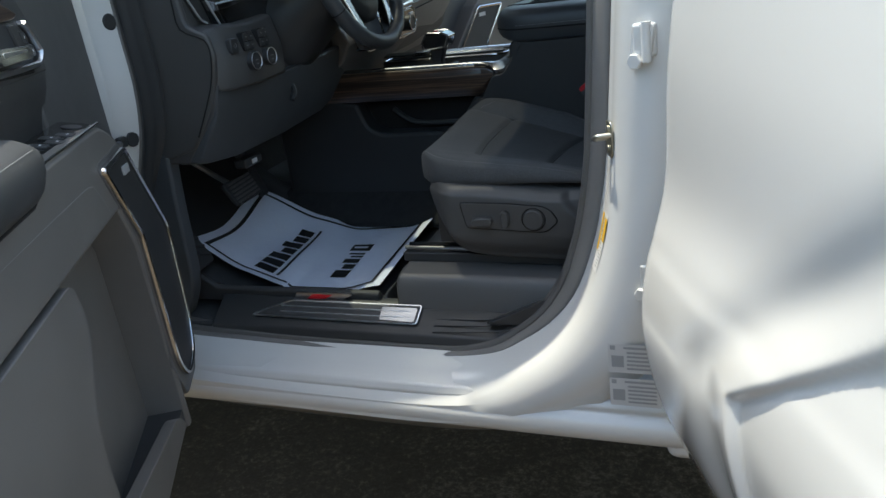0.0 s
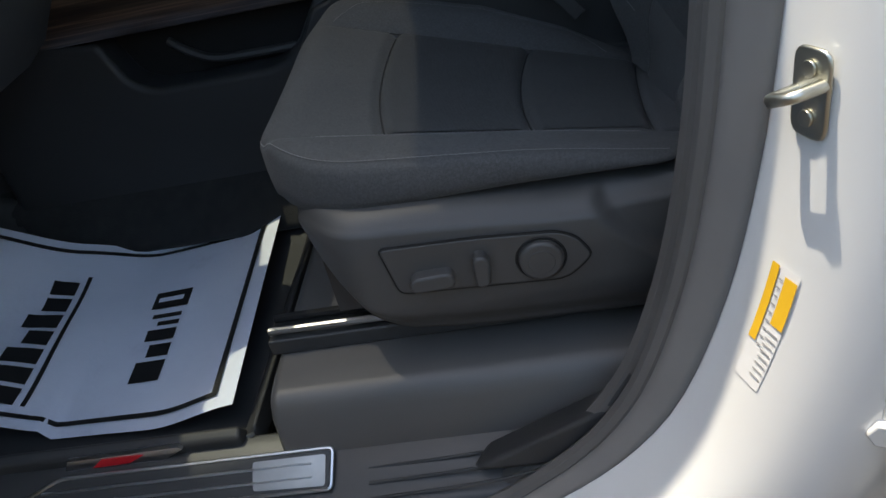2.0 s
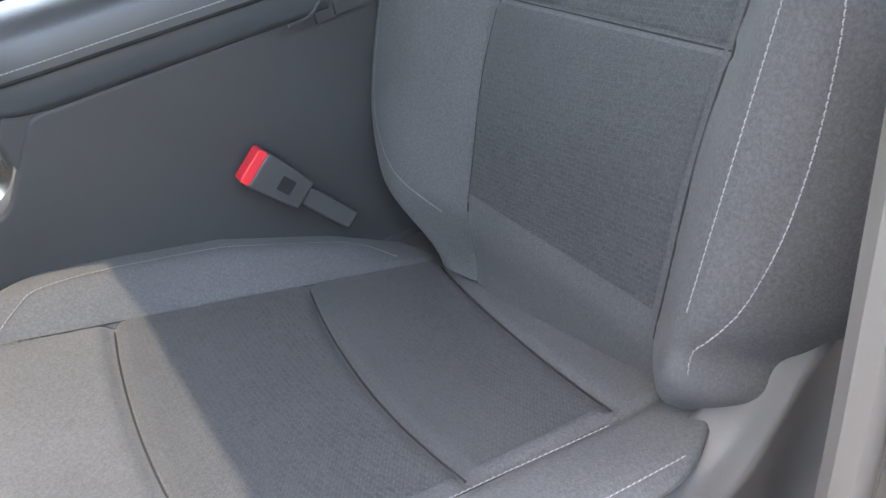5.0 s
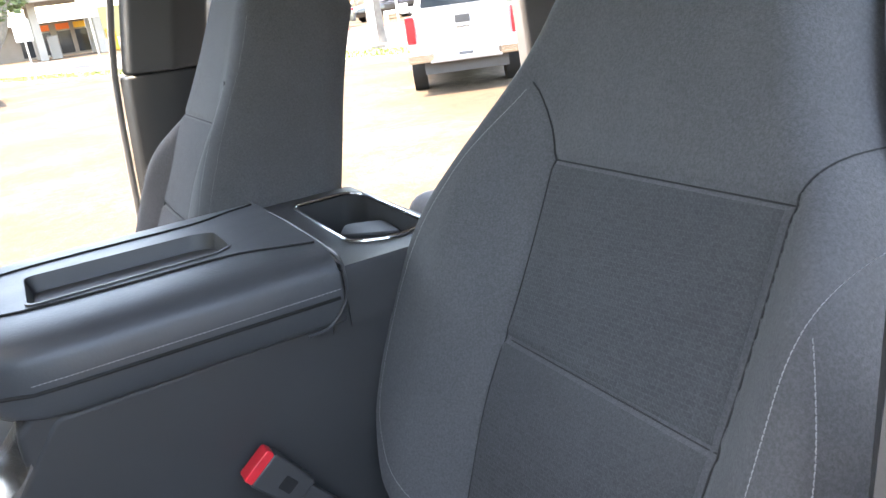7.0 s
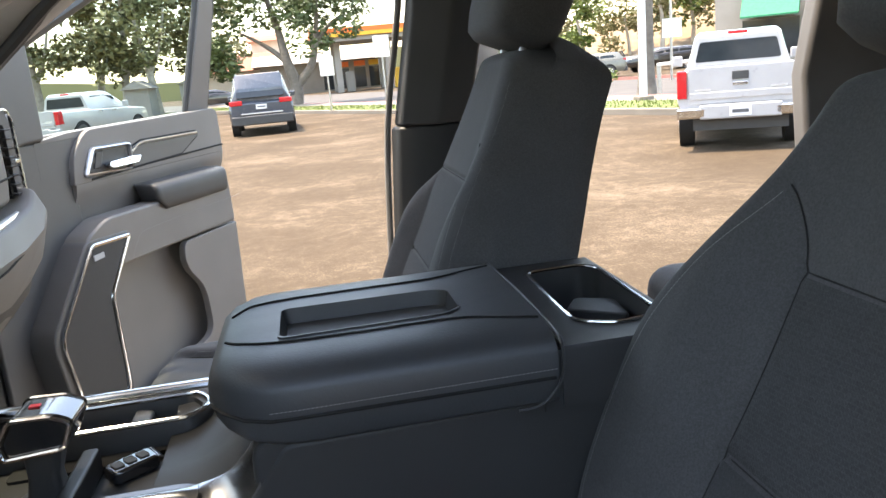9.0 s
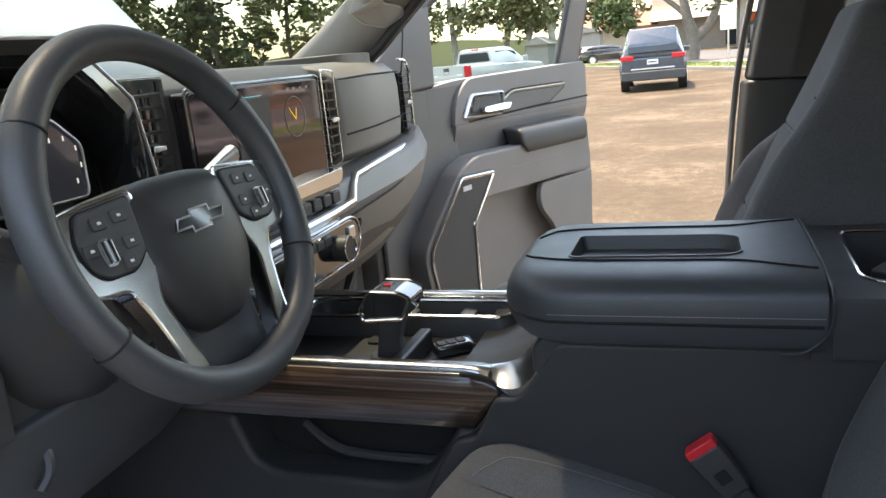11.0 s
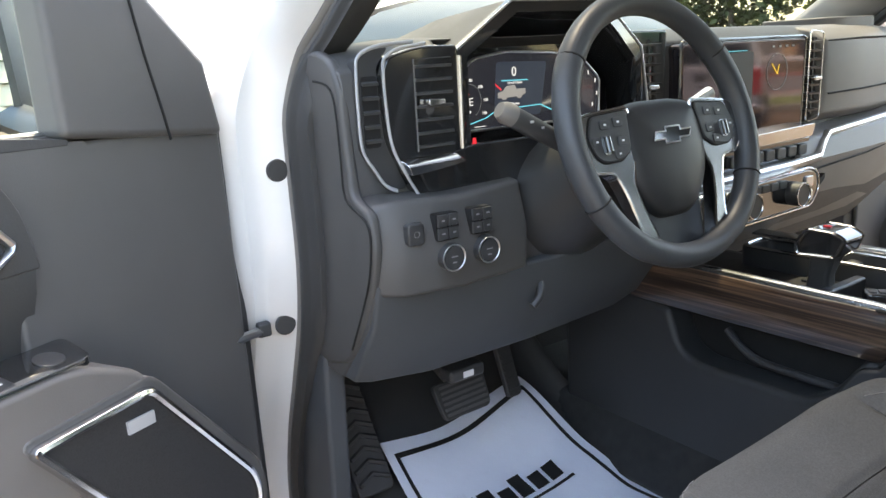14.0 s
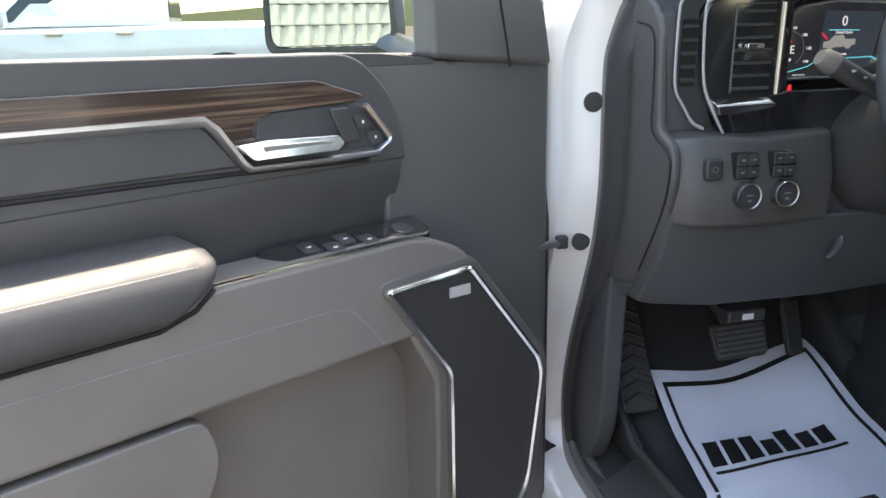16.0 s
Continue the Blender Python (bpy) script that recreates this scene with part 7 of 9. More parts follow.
rest = part("footrest", prism(new_bm(), round_poly([(-0.035, 0.0), (0.035, 0.0), (0.033, 0.23), (-0.034, 0.23)], 0.012), ffr, -0.02 * fr_sign, 0.006 * fr_sign), RUBBER, liner, "black ribbed rubber footrest", bevel=0.004)
for k in range(9):
    part("rib", tube(new_bm(), [ffr(-0.03, 0.02 + 0.023 * k, 0.007 * fr_sign), ffr(0.0, 0.034 + 0.023 * k, 0.008 * fr_sign), ffr(0.03, 0.02 + 0.023 * k, 0.007 * fr_sign)], 0.005, 6), RUBBER, rest)
part("kick_panel", prism(new_bm(), round_poly([(-1.14, 0.70), (-1.0, 0.715), (-0.955, 0.80), (-0.945, 1.0), (-0.935, 1.10), (-1.14, 1.12)], [0, 0.02, 0.05, 0.05, 0, 0]), plane_map((0, -0.70, 0), (1, 0, 0), (0, 0, 1), (0, -1, 0)), 0.0, 0.036), KNEE, truck, "dark blue-grey kick panel", bevel=0.008, segs=3)
# passenger's footwell carpet hump
part("tunnel", loft(new_bm(), [[Vector((x, y, z)) for y, z in ((-0.20, 0.728), (-0.15, 0.80), (-0.11, 0.84), (0.16, 0.84), (0.20, 0.80), (0.25, 0.728))] for x in (-1.36, -1.1, -0.3)]), CARPET, truck, bevel=0.02, segs=3)

m, nt, b = node_mat("printed_paper")
v = coords(nt)
nt.links.new(ramp(nt, noise_tex(nt, v, 7, 5, 0.7), [(0.25, (0.66, 0.68, 0.76)), (0.42, (0.78, 0.81, 0.90)), (0.7, (0.82, 0.85, 0.93))]), b.inputs["Base Color"])
b.inputs["Roughness"].default_value = 0.7
bump(nt, b, noise_tex(nt, v, 14, 4, 0.6), 0.35, 0.006)
PAPER = m
INK = vary("black_ink", g(0.012, 0), g(0.018, 0), 0.6, grain_strength=0)


def paper_point(a, b, lift=0.0):
    """a: 0 near side to 1 far side; b: 0 rear to 1 front."""
    near = Vector((-0.556, -0.615, 0)).lerp(Vector((-1.062, -0.587, 0)), b)
    far = Vector((-0.592, -0.152, 0)).lerp(Vector((-1.115, -0.212, 0)), b)
    p = near.lerp(far, a)
    x = p.x
    z = 0.748 - 0.022 * sstep(-0.56, -0.68, x) + 0.03 * sstep(-0.80, -0.92, x) + 0.105 * sstep(-0.88, -1.14, x) ** 1.1 + 0.012 * math.sin(a * 3.1) * sstep(-0.8, -1.0, x) * -1.6
    z += 0.004 * math.sin(9 * a + 7 * b) * b + 0.014 * (1 - a) ** 6 * (b > 0.5) + 0.010 * (1 - b) ** 8
    return Vector((x, p.y, max(z, floor_z(x) + 0.012) + lift))


def paper_patch(bm, quad, lift, n=10, k=3):
    (a0, b0), (a1, b1), (a2, b2), (a3, b3) = quad
    rows = []
    for i in range(n + 1):
        t = i / n
        rows.append([paper_point((a0 + (a1 - a0) * t) * (1 - s) + (a3 + (a2 - a3) * t) * s, (b0 + (b1 - b0) * t) * (1 - s) + (b3 + (b2 - b3) * t) * s, lift) for s in [j / k for j in range(k + 1)]])
    return loft(bm, rows, close=False)


mat = thing("paper_floor_mat", "white printed paper mat lying on the driver's floor liner", "paper mat", at=(-0.8, -0.4, 0.74))
ob = part("sheet", paper_patch(new_bm(), ((0, 0), (1, 0), (1, 1), (0, 1)), 0.0, 40, 48), PAPER, mat, sharp=75)
for q in (((0.045, 0.05), (0.955, 0.05), (0.955, 0.068), (0.045, 0.068)), ((0.045, 0.932), (0.955, 0.932), (0.955, 0.95), (0.045, 0.95)), ((0.045, 0.05), (0.065, 0.05), (0.065, 0.95), (0.045, 0.95)), ((0.935, 0.05), (0.955, 0.05), (0.955, 0.95), (0.935, 0.95))):
    part("border_line", paper_patch(new_bm(), q, 0.0022, 30, 30), INK, mat)
# word marks as plain blocks of their size
n0 = 7
for k in range(n0):
    a0 = 0.10 + 0.098 * k
    tall = 1.0 if k in (0, 1, 2, 4) else 0.72
    part("print_block", paper_patch(new_bm(), ((a0, 0.615), (a0 + 0.078, 0.615), (a0 + 0.092, 0.615 + 0.105 * tall), (a0 + 0.014, 0.615 + 0.105 * tall)), 0.0022, 6, 6), INK, mat)
part("print_line", paper_patch(new_bm(), ((0.10, 0.585), (0.80, 0.585), (0.80, 0.597), (0.10, 0.597)), 0.0022, 30, 2), INK, mat)
for k, wd in enumerate((0.095, 0.06, 0.055, 0.022, 0.022)):
    a0 = 0.20 + (0, 0.115, 0.195, 0.27, 0.31)[k]
    tall = 1.0 if k in (0, 2, 4) else 0.75
    part("print_block", paper_patch(new_bm(), ((a0, 0.26), (a0 + wd, 0.26), (a0 + wd, 0.26 + 0.085 * tall), (a0, 0.26 + 0.085 * tall)), 0.0022, 4, 5), INK, mat)
part("print_block", paper_patch(new_bm(), ((0.565, 0.25), (0.66, 0.25), (0.66, 0.36), (0.565, 0.36)), 0.0022, 4, 5), INK, mat)
part("print_gap", paper_patch(new_bm(), ((0.60, 0.27), (0.625, 0.27), (0.625, 0.345), (0.60, 0.345)), 0.003, 2, 3), PAPER, mat)

# ---- sill trim and jamb details ----
sill = thing("sill_trim", "black plastic sill trim with metal tread plate", "sill trim", at=(-0.5, -0.7, 0.70))
bm = loft(new_bm(), [[Vector((x, y, z)) for y, z in ((-0.748, 0.692), (-0.742, 0.71), (-0.72, 0.722), (-0.682, 0.75), (-0.66, 0.752), (-0.655, 0.70))] for x in (-0.93, -0.86, -0.42, -0.40, -0.18, -0.12)])
part("trim", bm, PLASTIC_B, sill, bevel=0.004)
fp2 = plane_map((-0.43, -0.706, 0.7335), (1, 0, 0), Vector((0, 0.80, 0.60)).normalized(), Vector((0, -0.6, 0.8)).normalized())
pl = round_poly([(-0.40, -0.018), (0.0, -0.02), (0.004, 0.022), (-0.31, 0.022)], [0.01, 0.006, 0.006, 0.01])
part("tread_plate", prism(new_bm(), pl, fp2, 0.0, 0.005), PLASTIC_B, sill, "black tread plate with bright edge", bevel=0.0015)
part("bright_edge", tube(new_bm(), [fp2(a, b, 0.005) for a, b in pl], 0.002, 6, True), SATIN, sill)
for b0 in (-0.006, 0.008):
    part("ridge", tube(new_bm(), [fp2(-0.33, b0, 0.005), fp2(-0.02, b0, 0.005)], 0.0018, 6), SATIN, sill)
part("bright_end", prism(new_bm(), round_poly([(-0.085, -0.014), (-0.006, -0.016), (-0.004, 0.016), (-0.085, 0.016)], 0.004), fp2, 0.0045, 0.0062), STEEL, sill, "brushed metal plate end")
for k in range(3):
    part("groove", tube(new_bm(), smooth_line([(-0.39, -0.735 + 0.014 * k, 0.716 + 0.007 * k), (-0.25, -0.737 + 0.014 * k, 0.727 + 0.006 * k), (-0.17, -0.74 + 0.014 * k, 0.757 + 0.006 * k), (-0.12, -0.742 + 0.014 * k, 0.82)], 5), 0.0016, 6), RUBBER, sill)
# lower B-pillar trim inside
bm = loft(new_bm(), [[Vector((x + ox, y, z)) for ox, y in ((-0.05, -0.735), (-0.03, -0.70), (0.06, -0.66), (0.12, -0.68), (0.12, -0.74))] for x, z in ((-0.24, 0.735), (-0.10, 0.80), (-0.01, 0.95), (0.0, 1.1), (0.01, 1.4), (0.04, 1.62), (0.05, 1.86))])
part("pillar_trim", bm, PLASTIC_B, truck, "black inner pillar trim", bevel=0.01)
PILLAR_LINE = [(-0.24, 0.735, 0), (-0.13, 0.80, 0), (-0.072, 0.95, 0), (-0.060, 1.15, 0), (-0.038, 1.428, 0.0), (0.0, 1.66, 0.06), (0.02, 1.86, 0.12)]
for lo, hi, label, ins in ((0, 5, "black lower pillar trim", 0.0), (4, 7, "dark grey upper pillar trim", 0.006)):
    bm = loft(new_bm(), [[Vector((x + ox, 0.05 - y, z)) for ox, y in ((-0.035 + ins, -0.735 + l), (-0.022 + ins, -0.70 + l), (0.06, -0.665 + l + ins), (0.13, -0.68 + l), (0.13, -0.74 + l))] for x, z, l in PILLAR_LINE[lo:hi]])
    part("pillar_trim", bm, PLASTIC_B if lo == 0 else DASHP, truck, label, bevel=0.008)
part("pillar_edge", tube(new_bm(), smooth_line([(x - 0.040, 0.785 - l, z) for x, z, l in PILLAR_LINE], 3), 0.007, 8), SEALGREY, truck, "light grey seal along the pillar")

striker = thing("door_striker", "brass-toned steel door striker bolted to the pillar", "striker")
fst = plane_map((-0.008, -0.804, 1.123), Vector((0.4, -0.9, 0)).normalized(), (0, 0, 1), Vector((-0.9, -0.4, 0)).normalized())
fst_full = fst
fst = lambda a, b, c: fst_full(a * 0.54, b * 0.58, c * 0.62)
BRASS = vary("zinc_plated_steel", (0.50, 0.50, 0.45), (0.58, 0.56, 0.47), 0.35, scale=30, grain_strength=0, metal=1.0)
part("plate", prism(new_bm(), round_poly([(-0.026, -0.052), (0.026, -0.052), (0.026, 0.048), (-0.026, 0.048)], 0.018), fst, 0.0, 0.006), BRASS, striker, bevel=0.002)
part("loop", tube(new_bm(), [fst(0.018, 0.012, 0.004), fst(0.018, 0.012, 0.032), fst(0.0165, 0.0115, 0.038), fst(0.012, 0.010, 0.0415), fst(-0.012, 0.0, 0.0415), fst(-0.0165, -0.0015, 0.038), fst(-0.018, -0.002, 0.032), fst(-0.018, -0.002, 0.004)], 0.0042, 10), BRASS, striker)
for zz in (0.026, -0.028):
    part("bolt", disc(new_bm(), fst, 0, zz, 0.010, 0.006, 0.010, 12), BRASS, striker, bevel=0.001)

YELLOW = vary("yellow_sticker", (0.75, 0.42, 0.02), (0.8, 0.47, 0.03), 0.45, grain_strength=0)
STICK = vary("white_sticker", g(0.66, 0.4), g(0.7, 0.4), 0.45, grain_strength=0)
GREYINK = vary("grey_print", g(0.3, 0), g(0.34, 0), 0.6, grain_strength=0)
CREAM = vary("grey_label", g(0.56, 0.6), g(0.6, 0.6), 0.4, grain_strength=0)


def sticker(name, label, f, w, h, base, blocks):
    s = thing(name, label, "sticker")

    def sheet(a0, a1, b0, b1, c):
        return loft(new_bm(), [[f((a0 + (a1 - a0) * p / 4) * w, (b0 + (b1 - b0) * q / 6) * h, c) for p in range(5)] for q in range(7)], close=False)

    part("sheet", sheet(0, 1, 0, 1, 0.0012), base, s)
    for a0, a1, b0, b1, mt in blocks:
        part("print_bar", sheet(a0, a1, b0, b1, 0.0019), mt, s)
    return s


random.seed(4)
JAMB = [r for r in opening_rings(-1) if -0.14 < r[0].x < -0.03 and 0.80 < r[0].z < 1.2]
JAMB.sort(key=lambda r: r[0].z)


def fy(a, b, c):
    """A place on the pillar's front face: across, up, off the paint."""
    z, q = 0.912 + 0.095 * b / 0.115, 0.75 * a / 0.042
    for r0, r1 in zip(JAMB, JAMB[1:]):
        if r0[0].z <= z <= r1[0].z:
            t = (z - r0[0].z) / (r1[0].z - r0[0].z)
            return (r0[2].lerp(r0[3], q)).lerp(r1[2].lerp(r1[3], q), t) + Vector((-0.91, -0.39, 0.1)) * (c * 1.6 + 0.0008)
    return JAMB[0][2].copy()


sticker("tyre_label", "yellow and white tyre information sticker on the door pillar", fy, 0.042, 0.115, STICK, [(0.0, 0.28, 0.35, 1.0, YELLOW), (0.55, 1.0, 0.55, 0.95, YELLOW)] + [(0.34, 0.5, 0.9 - 0.07 * k, 0.914 - 0.07 * k, GREYINK) for k in range(9)] + [(0.55, 0.95, 0.48 - 0.055 * k, 0.493 - 0.055 * k, GREYINK) for k in range(8)])
fl = plane_map((-0.020, -0.822, 0.722), Vector((0.75, -0.35, 0)).normalized(), (0, 0, 1), Vector((-0.4, -0.9, 0)).normalized())
for zz in (0.0, -0.066):
    fl = plane_map((-0.020, -0.8545, 0.728 + zz), (1, 0, 0), (0, 0, 1), (0, -1, 0))
    sticker("information_label", "grey printed information label on the white pillar", fl, 0.085, 0.055, CREAM, [(0.04, 0.14, 0.80, 0.95, GREYINK), (0.30, 0.95, 0.84, 0.92, GREYINK), (0.06, 0.3, 0.2, 0.6, GREYINK)] + [(0.36, 0.92, 0.12 + 0.14 * k, 0.19 + 0.14 * k, GREYINK) for k in range(5)])

# plugs in the hinge pillar, check strap, hinges
for side in (-1,):
    for zz, yy in ((1.379, -0.768), (1.149, -0.773)):
        fz = plane_map((-0.961 if zz > 1.3 else -0.980, yy, zz), (0, 1, 0), (0, 0, 1), (1, 0, 0))
        pg = part("rubber_plug", disc(new_bm(), fz, 0, 0, 0.016, 0.0, 0.006, 24), RUBBER, None, "", bevel=0.002)
        tagged(pg, "black rubber plug in the white hinge pillar", "plug", "hinge pillar plugs")
check = thing("door_check", "dark steel door check strap", "door check")
part("strap", tube(new_bm(), [Vector((-0.978, -0.802, 1.150)), Vector((-0.968, -0.825, 1.150)), Vector((-0.955, -0.87, 1.150))], 0.007, 8), STEEL, check)
part("bracket", box(new_bm(), -0.982, -0.966, -0.818, -0.798, 1.140, 1.162), PLASTIC_B, check, bevel=0.004)
for zz in (0.905, 1.275):
    hg = part("door_hinge", box(new_bm(), 0.035, 0.070, -0.856, -0.845, zz - 0.024, zz + 0.024), PAINT, truck, "white painted door hinge", bevel=0.006)
    part("leaf", prism(new_bm(), round_poly([(-0.014, -0.024), (0.022, -0.024), (0.026, 0.024), (-0.008, 0.024)], 0.012), plane_map((0.045, -0.842, zz), Vector((0.8, -0.3, 0)).normalized(), (0, 0, 1), Vector((-0.3, -0.8, 0)).normalized()), 0, 0.012), PAINT, hg, bevel=0.003)
    part("pin", tube(new_bm(), [Vector((0.055, -0.858, zz - 0.030)), Vector((0.055, -0.858, zz + 0.026))], 0.007, 12), PAINT, hg)
    part("bolt", disc(new_bm(), plane_map((0.04, -0.852, zz - 0.028), Vector((0.8, -0.3, 0)).normalized(), (0, 0, 1), Vector((-0.3, -0.8, 0)).normalized()), 0, 0, 0.012, 0, 0.010, 6), PAINT, hg, bevel=0.002)
# A-pillar trims and grab handle
IN_EDGE = smooth_line([(-1.14, 0.725, 1.535), (-1.016, 0.712, 1.612), (-0.885, 0.69, 1.70), (-0.68, 0.645, 1.815), (-0.50, 0.60, 1.895)], 4)
OUT_EDGE = smooth_line([(-0.95, 0.765, 1.535), (-0.845, 0.768, 1.60), (-0.70, 0.757, 1.690), (-0.55, 0.72, 1.785), (-0.42, 0.67, 1.865)], 4)
rings = []
for a, b in zip(IN_EDGE, OUT_EDGE):
    k = Vector((0.25, -0.85, -0.35)).normalized()
    rings.append([a - k * 0.01, a, a.lerp(b, 0.12) + k * 0.012, a.lerp(b, 0.35) + k * 0.020, a.lerp(b, 0.65) + k * 0.019, a.lerp(b, 0.9) + k * 0.010, b, b - k * 0.012])
part("pillar_cover", loft(new_bm(), rings), TRIM_LIGHT, truck, "light grey windscreen pillar cover", sharp=60)
TWEETER = [(-0.904, 1.655), (-0.866, 1.690), (-0.840, 1.686), (-0.826, 1.668), (-0.788, 1.656), (-0.790, 1.640), (-0.835, 1.616), (-0.880, 1.628)]
ft = lambda a, b, c: Vector((a + 0.25 * c, 0.704 + (0.25 * (a + 0.845) - 0.35 * (b - 1.65)) / 0.85 - 0.85 * c, b - 0.35 * c))
tw = part("tweeter_cover", prism(new_bm(), round_poly(TWEETER, 0.008), ft, -0.01, 0.006), TRIM_LIGHT, truck, "pale grey tweeter grille on the pillar", bevel=0.003)
part("rim", tube(new_bm(), [ft(a, b, 0.006) for a, b in round_poly(TWEETER, 0.008)], 0.003, 6, True), SATIN, tw)
for side in (-1,):
    pts = [Vector((x, mirrored(side, y), z)) for x, y, z in ((-1.12, -0.69, 1.53), (-0.95, -0.665, 1.63), (-0.80, -0.64, 1.73), (-0.62, -0.61, 1.82), (-0.45, -0.59, 1.885))]
    part("pillar_cover", tube(new_bm(), smooth_line(pts, 4), 0.055, 12, flat=0.6), TRIM_LIGHT, truck, "light grey windscreen pillar cover", sharp=60)
grab = thing("grab_handle", "light grey grab handle on the windscreen pillar", "handle")
pts = [(-0.865, 0.668, 1.668), (-0.83, 0.640, 1.690), (-0.76, 0.628, 1.715), (-0.68, 0.622, 1.752), (-0.61, 0.618, 1.792), (-0.585, 0.632, 1.81)]
part("bar", tube(new_bm(), smooth_line(pts, 5), 0.016, 12), TRIM_LIGHT, grab, sharp=60)
part("foot", prism(new_bm(), round_poly([(-0.895, 1.643), (-0.82, 1.668), (-0.795, 1.715), (-0.85, 1.712)], 0.012), plane_map((0, 0.645, 0), (1, 0, 0), (0, 0, 1), (0, 1, 0)), 0.0, 0.05), TRIM_LIGHT, grab, bevel=0.008, segs=3)
part("foot", prism(new_bm(), round_poly([(-0.62, 1.775), (-0.55, 1.81), (-0.55, 1.845), (-0.60, 1.835)], 0.012), plane_map((0, 0.605, 0), (1, 0, 0), (0, 0, 1), (0, 1, 0)), 0.0, 0.05), TRIM_LIGHT, grab, bevel=0.008, segs=3)


# ---- front of the truck: raised hood, fenders, bed ----
part("engine_bay", box(new_bm(), -2.9, -1.40, -0.78, 0.83, 0.55, 1.15), PLASTIC_B, truck, "dark engine bay")
part("cowl", loft(new_bm(), [[Vector((x, y, z)) for x, z in ((-1.55, 1.40), (-1.27, 1.485), (-1.27, 1.40), (-1.5, 1.3))] for y in (-0.74, 0.79)]), PLASTIC_B, truck, "black plastic cowl", bevel=0.01)
for side in (-1, 1):
    sec = [(-0.78, 1.33), (-0.86, 1.335), (-0.93, 1.30), (-0.955, 1.20), (-0.96, 1.0), (-0.945, 0.8), (-0.90, 0.62)]
    bm = loft(new_bm(), [[Vector((x, mirrored(side, y + off), z + dz)) for y, z in sec] for x, off, dz in ((-2.95, 0.06, -0.06), (-2.6, 0.0, -0.02), (-1.8, 0.0, 0.03), (-1.25, 0.03, 0.08), (-1.13, 0.06, 0.09))], close=False)
    ob = part("fender", bm, PAINT, truck, "white front fender")
    md = ob.modifiers.new("thick", "SOLIDIFY"); md.thickness, md.offset = 0.01, 0
    w = part("front_wheel", tube(new_bm(), [Vector((-2.15, mirrored(side, -0.95), 0.40)), Vector((-2.15, mirrored(side, -0.68), 0.40))], 0.40, 32), RUBBER, truck, "black tyre", bevel=0.03, segs=3)
    w = part("rear_wheel", tube(new_bm(), [Vector((1.62, mirrored(side, -0.95), 0.40)), Vector((1.62, mirrored(side, -0.68), 0.40))], 0.40, 32), RUBBER, truck, "black tyre", bevel=0.03, segs=3)
    y0, y1 = sorted((mirrored(side, -0.97), mirrored(side, -0.80)))
    part("bed_side", box(new_bm(), 1.50, 3.3, y0, y1, 0.85, 1.42), PAINT, truck, bevel=0.03, segs=3)
part("bed_floor", box(new_bm(), 1.5, 3.3, -0.80, 0.85, 0.75, 0.85), PLASTIC_B, truck)
part("tailgate", box(new_bm(), 3.3, 3.36, -0.97, 1.02, 0.80, 1.42), PAINT, truck, bevel=0.02)
HU = Vector((-0.66, 0, 0.75))
fh = plane_map((-1.50, 0.025, 1.47), (0, 1, 0), HU, Vector((0.75, 0, 0.66)))
rows = [[fh(a, b, 0.05 * (1 - (a / 0.9) ** 2) - 0.02 * (b / 1.2)) for a in [-0.88 + 1.76 * i / 16 for i in range(17)]] for b in (0.0, 0.25, 0.6, 0.95, 1.2)]
ob = part("hood", loft(new_bm(), rows, close=False), PAINT, truck, "white engine hood standing open")
md = ob.modifiers.new("thick", "SOLIDIFY"); md.thickness, md.offset = 0.03, -1
for a in (-0.6, 0.6):
    part("hood_strut", tube(new_bm(), [Vector((-1.7, a, 1.3)), fh(a, 0.55, -0.04)], 0.012, 8), PLASTIC_B, truck)

part("wiper_arm", loft(new_bm(), [[Vector(p) + Vector((0, -w, 0)), Vector(p) + Vector((-0.006, 0, 0.010)), Vector(p) + Vector((0, w, 0)), Vector(p) + Vector((0.004, 0, -0.004))] for p, w in (((-1.115, -0.56, 1.575), 0.012), ((-1.07, -0.523, 1.599), 0.012), ((-1.025, -0.42, 1.624), 0.008), ((-0.99, -0.33, 1.643), 0.007))]), SATIN, truck, "grey wiper arm on the windscreen", bevel=0.002)
part("hood_inner_panel", loft(new_bm(), [[fh(a, b, -0.045 + 0.05 * (1 - (a / 0.9) ** 2) - 0.02 * (b / 1.2)) for a in [-0.78 + 1.56 * i / 12 for i in range(13)]] for b in (0.08, 0.3, 0.6, 0.9, 1.1)], close=False), PAINT, truck)
for a in (-0.55, -0.18, 0.18, 0.55):
    part("hood_rib", prism(new_bm(), [(a - 0.03, 0.1), (a + 0.03, 0.1), (a + 0.02, 1.05), (a - 0.02, 1.05)], fh, -0.07, -0.03), PAINT, truck, bevel=0.01)

# door mirror on the driver's door
m, nt, b = node_mat("mirror_glass")
b.inputs["Base Color"].default_value = (0.86, 0.9, 0.92, 1)
b.inputs["Metallic"].default_value, b.inputs["Roughness"].default_value = 1.0, 0.01
MIRROR = m
th = radians(60)
dD, nD = Vector((math.cos(th), -math.sin(th), 0)), Vector((math.sin(th), math.cos(th), 0))
fD = plane_map((-1.02, -0.83, 0), dD, (0, 0, 1), nD)
mn = (dD * math.cos(radians(25)) + nD * math.sin(radians(25))).normalized()
mu = (nD * math.cos(radians(25)) - dD * math.sin(radians(25))).normalized()
mc = fD(0.117, 1.466, -0.222) - mu * 0.12 + Vector((0, 0, 0.135))
fm = plane_map(mc, mu, (0, 0, 1), mn)
mirror = thing("door_mirror", "black-framed door mirror reflecting a cream wall", "mirror")
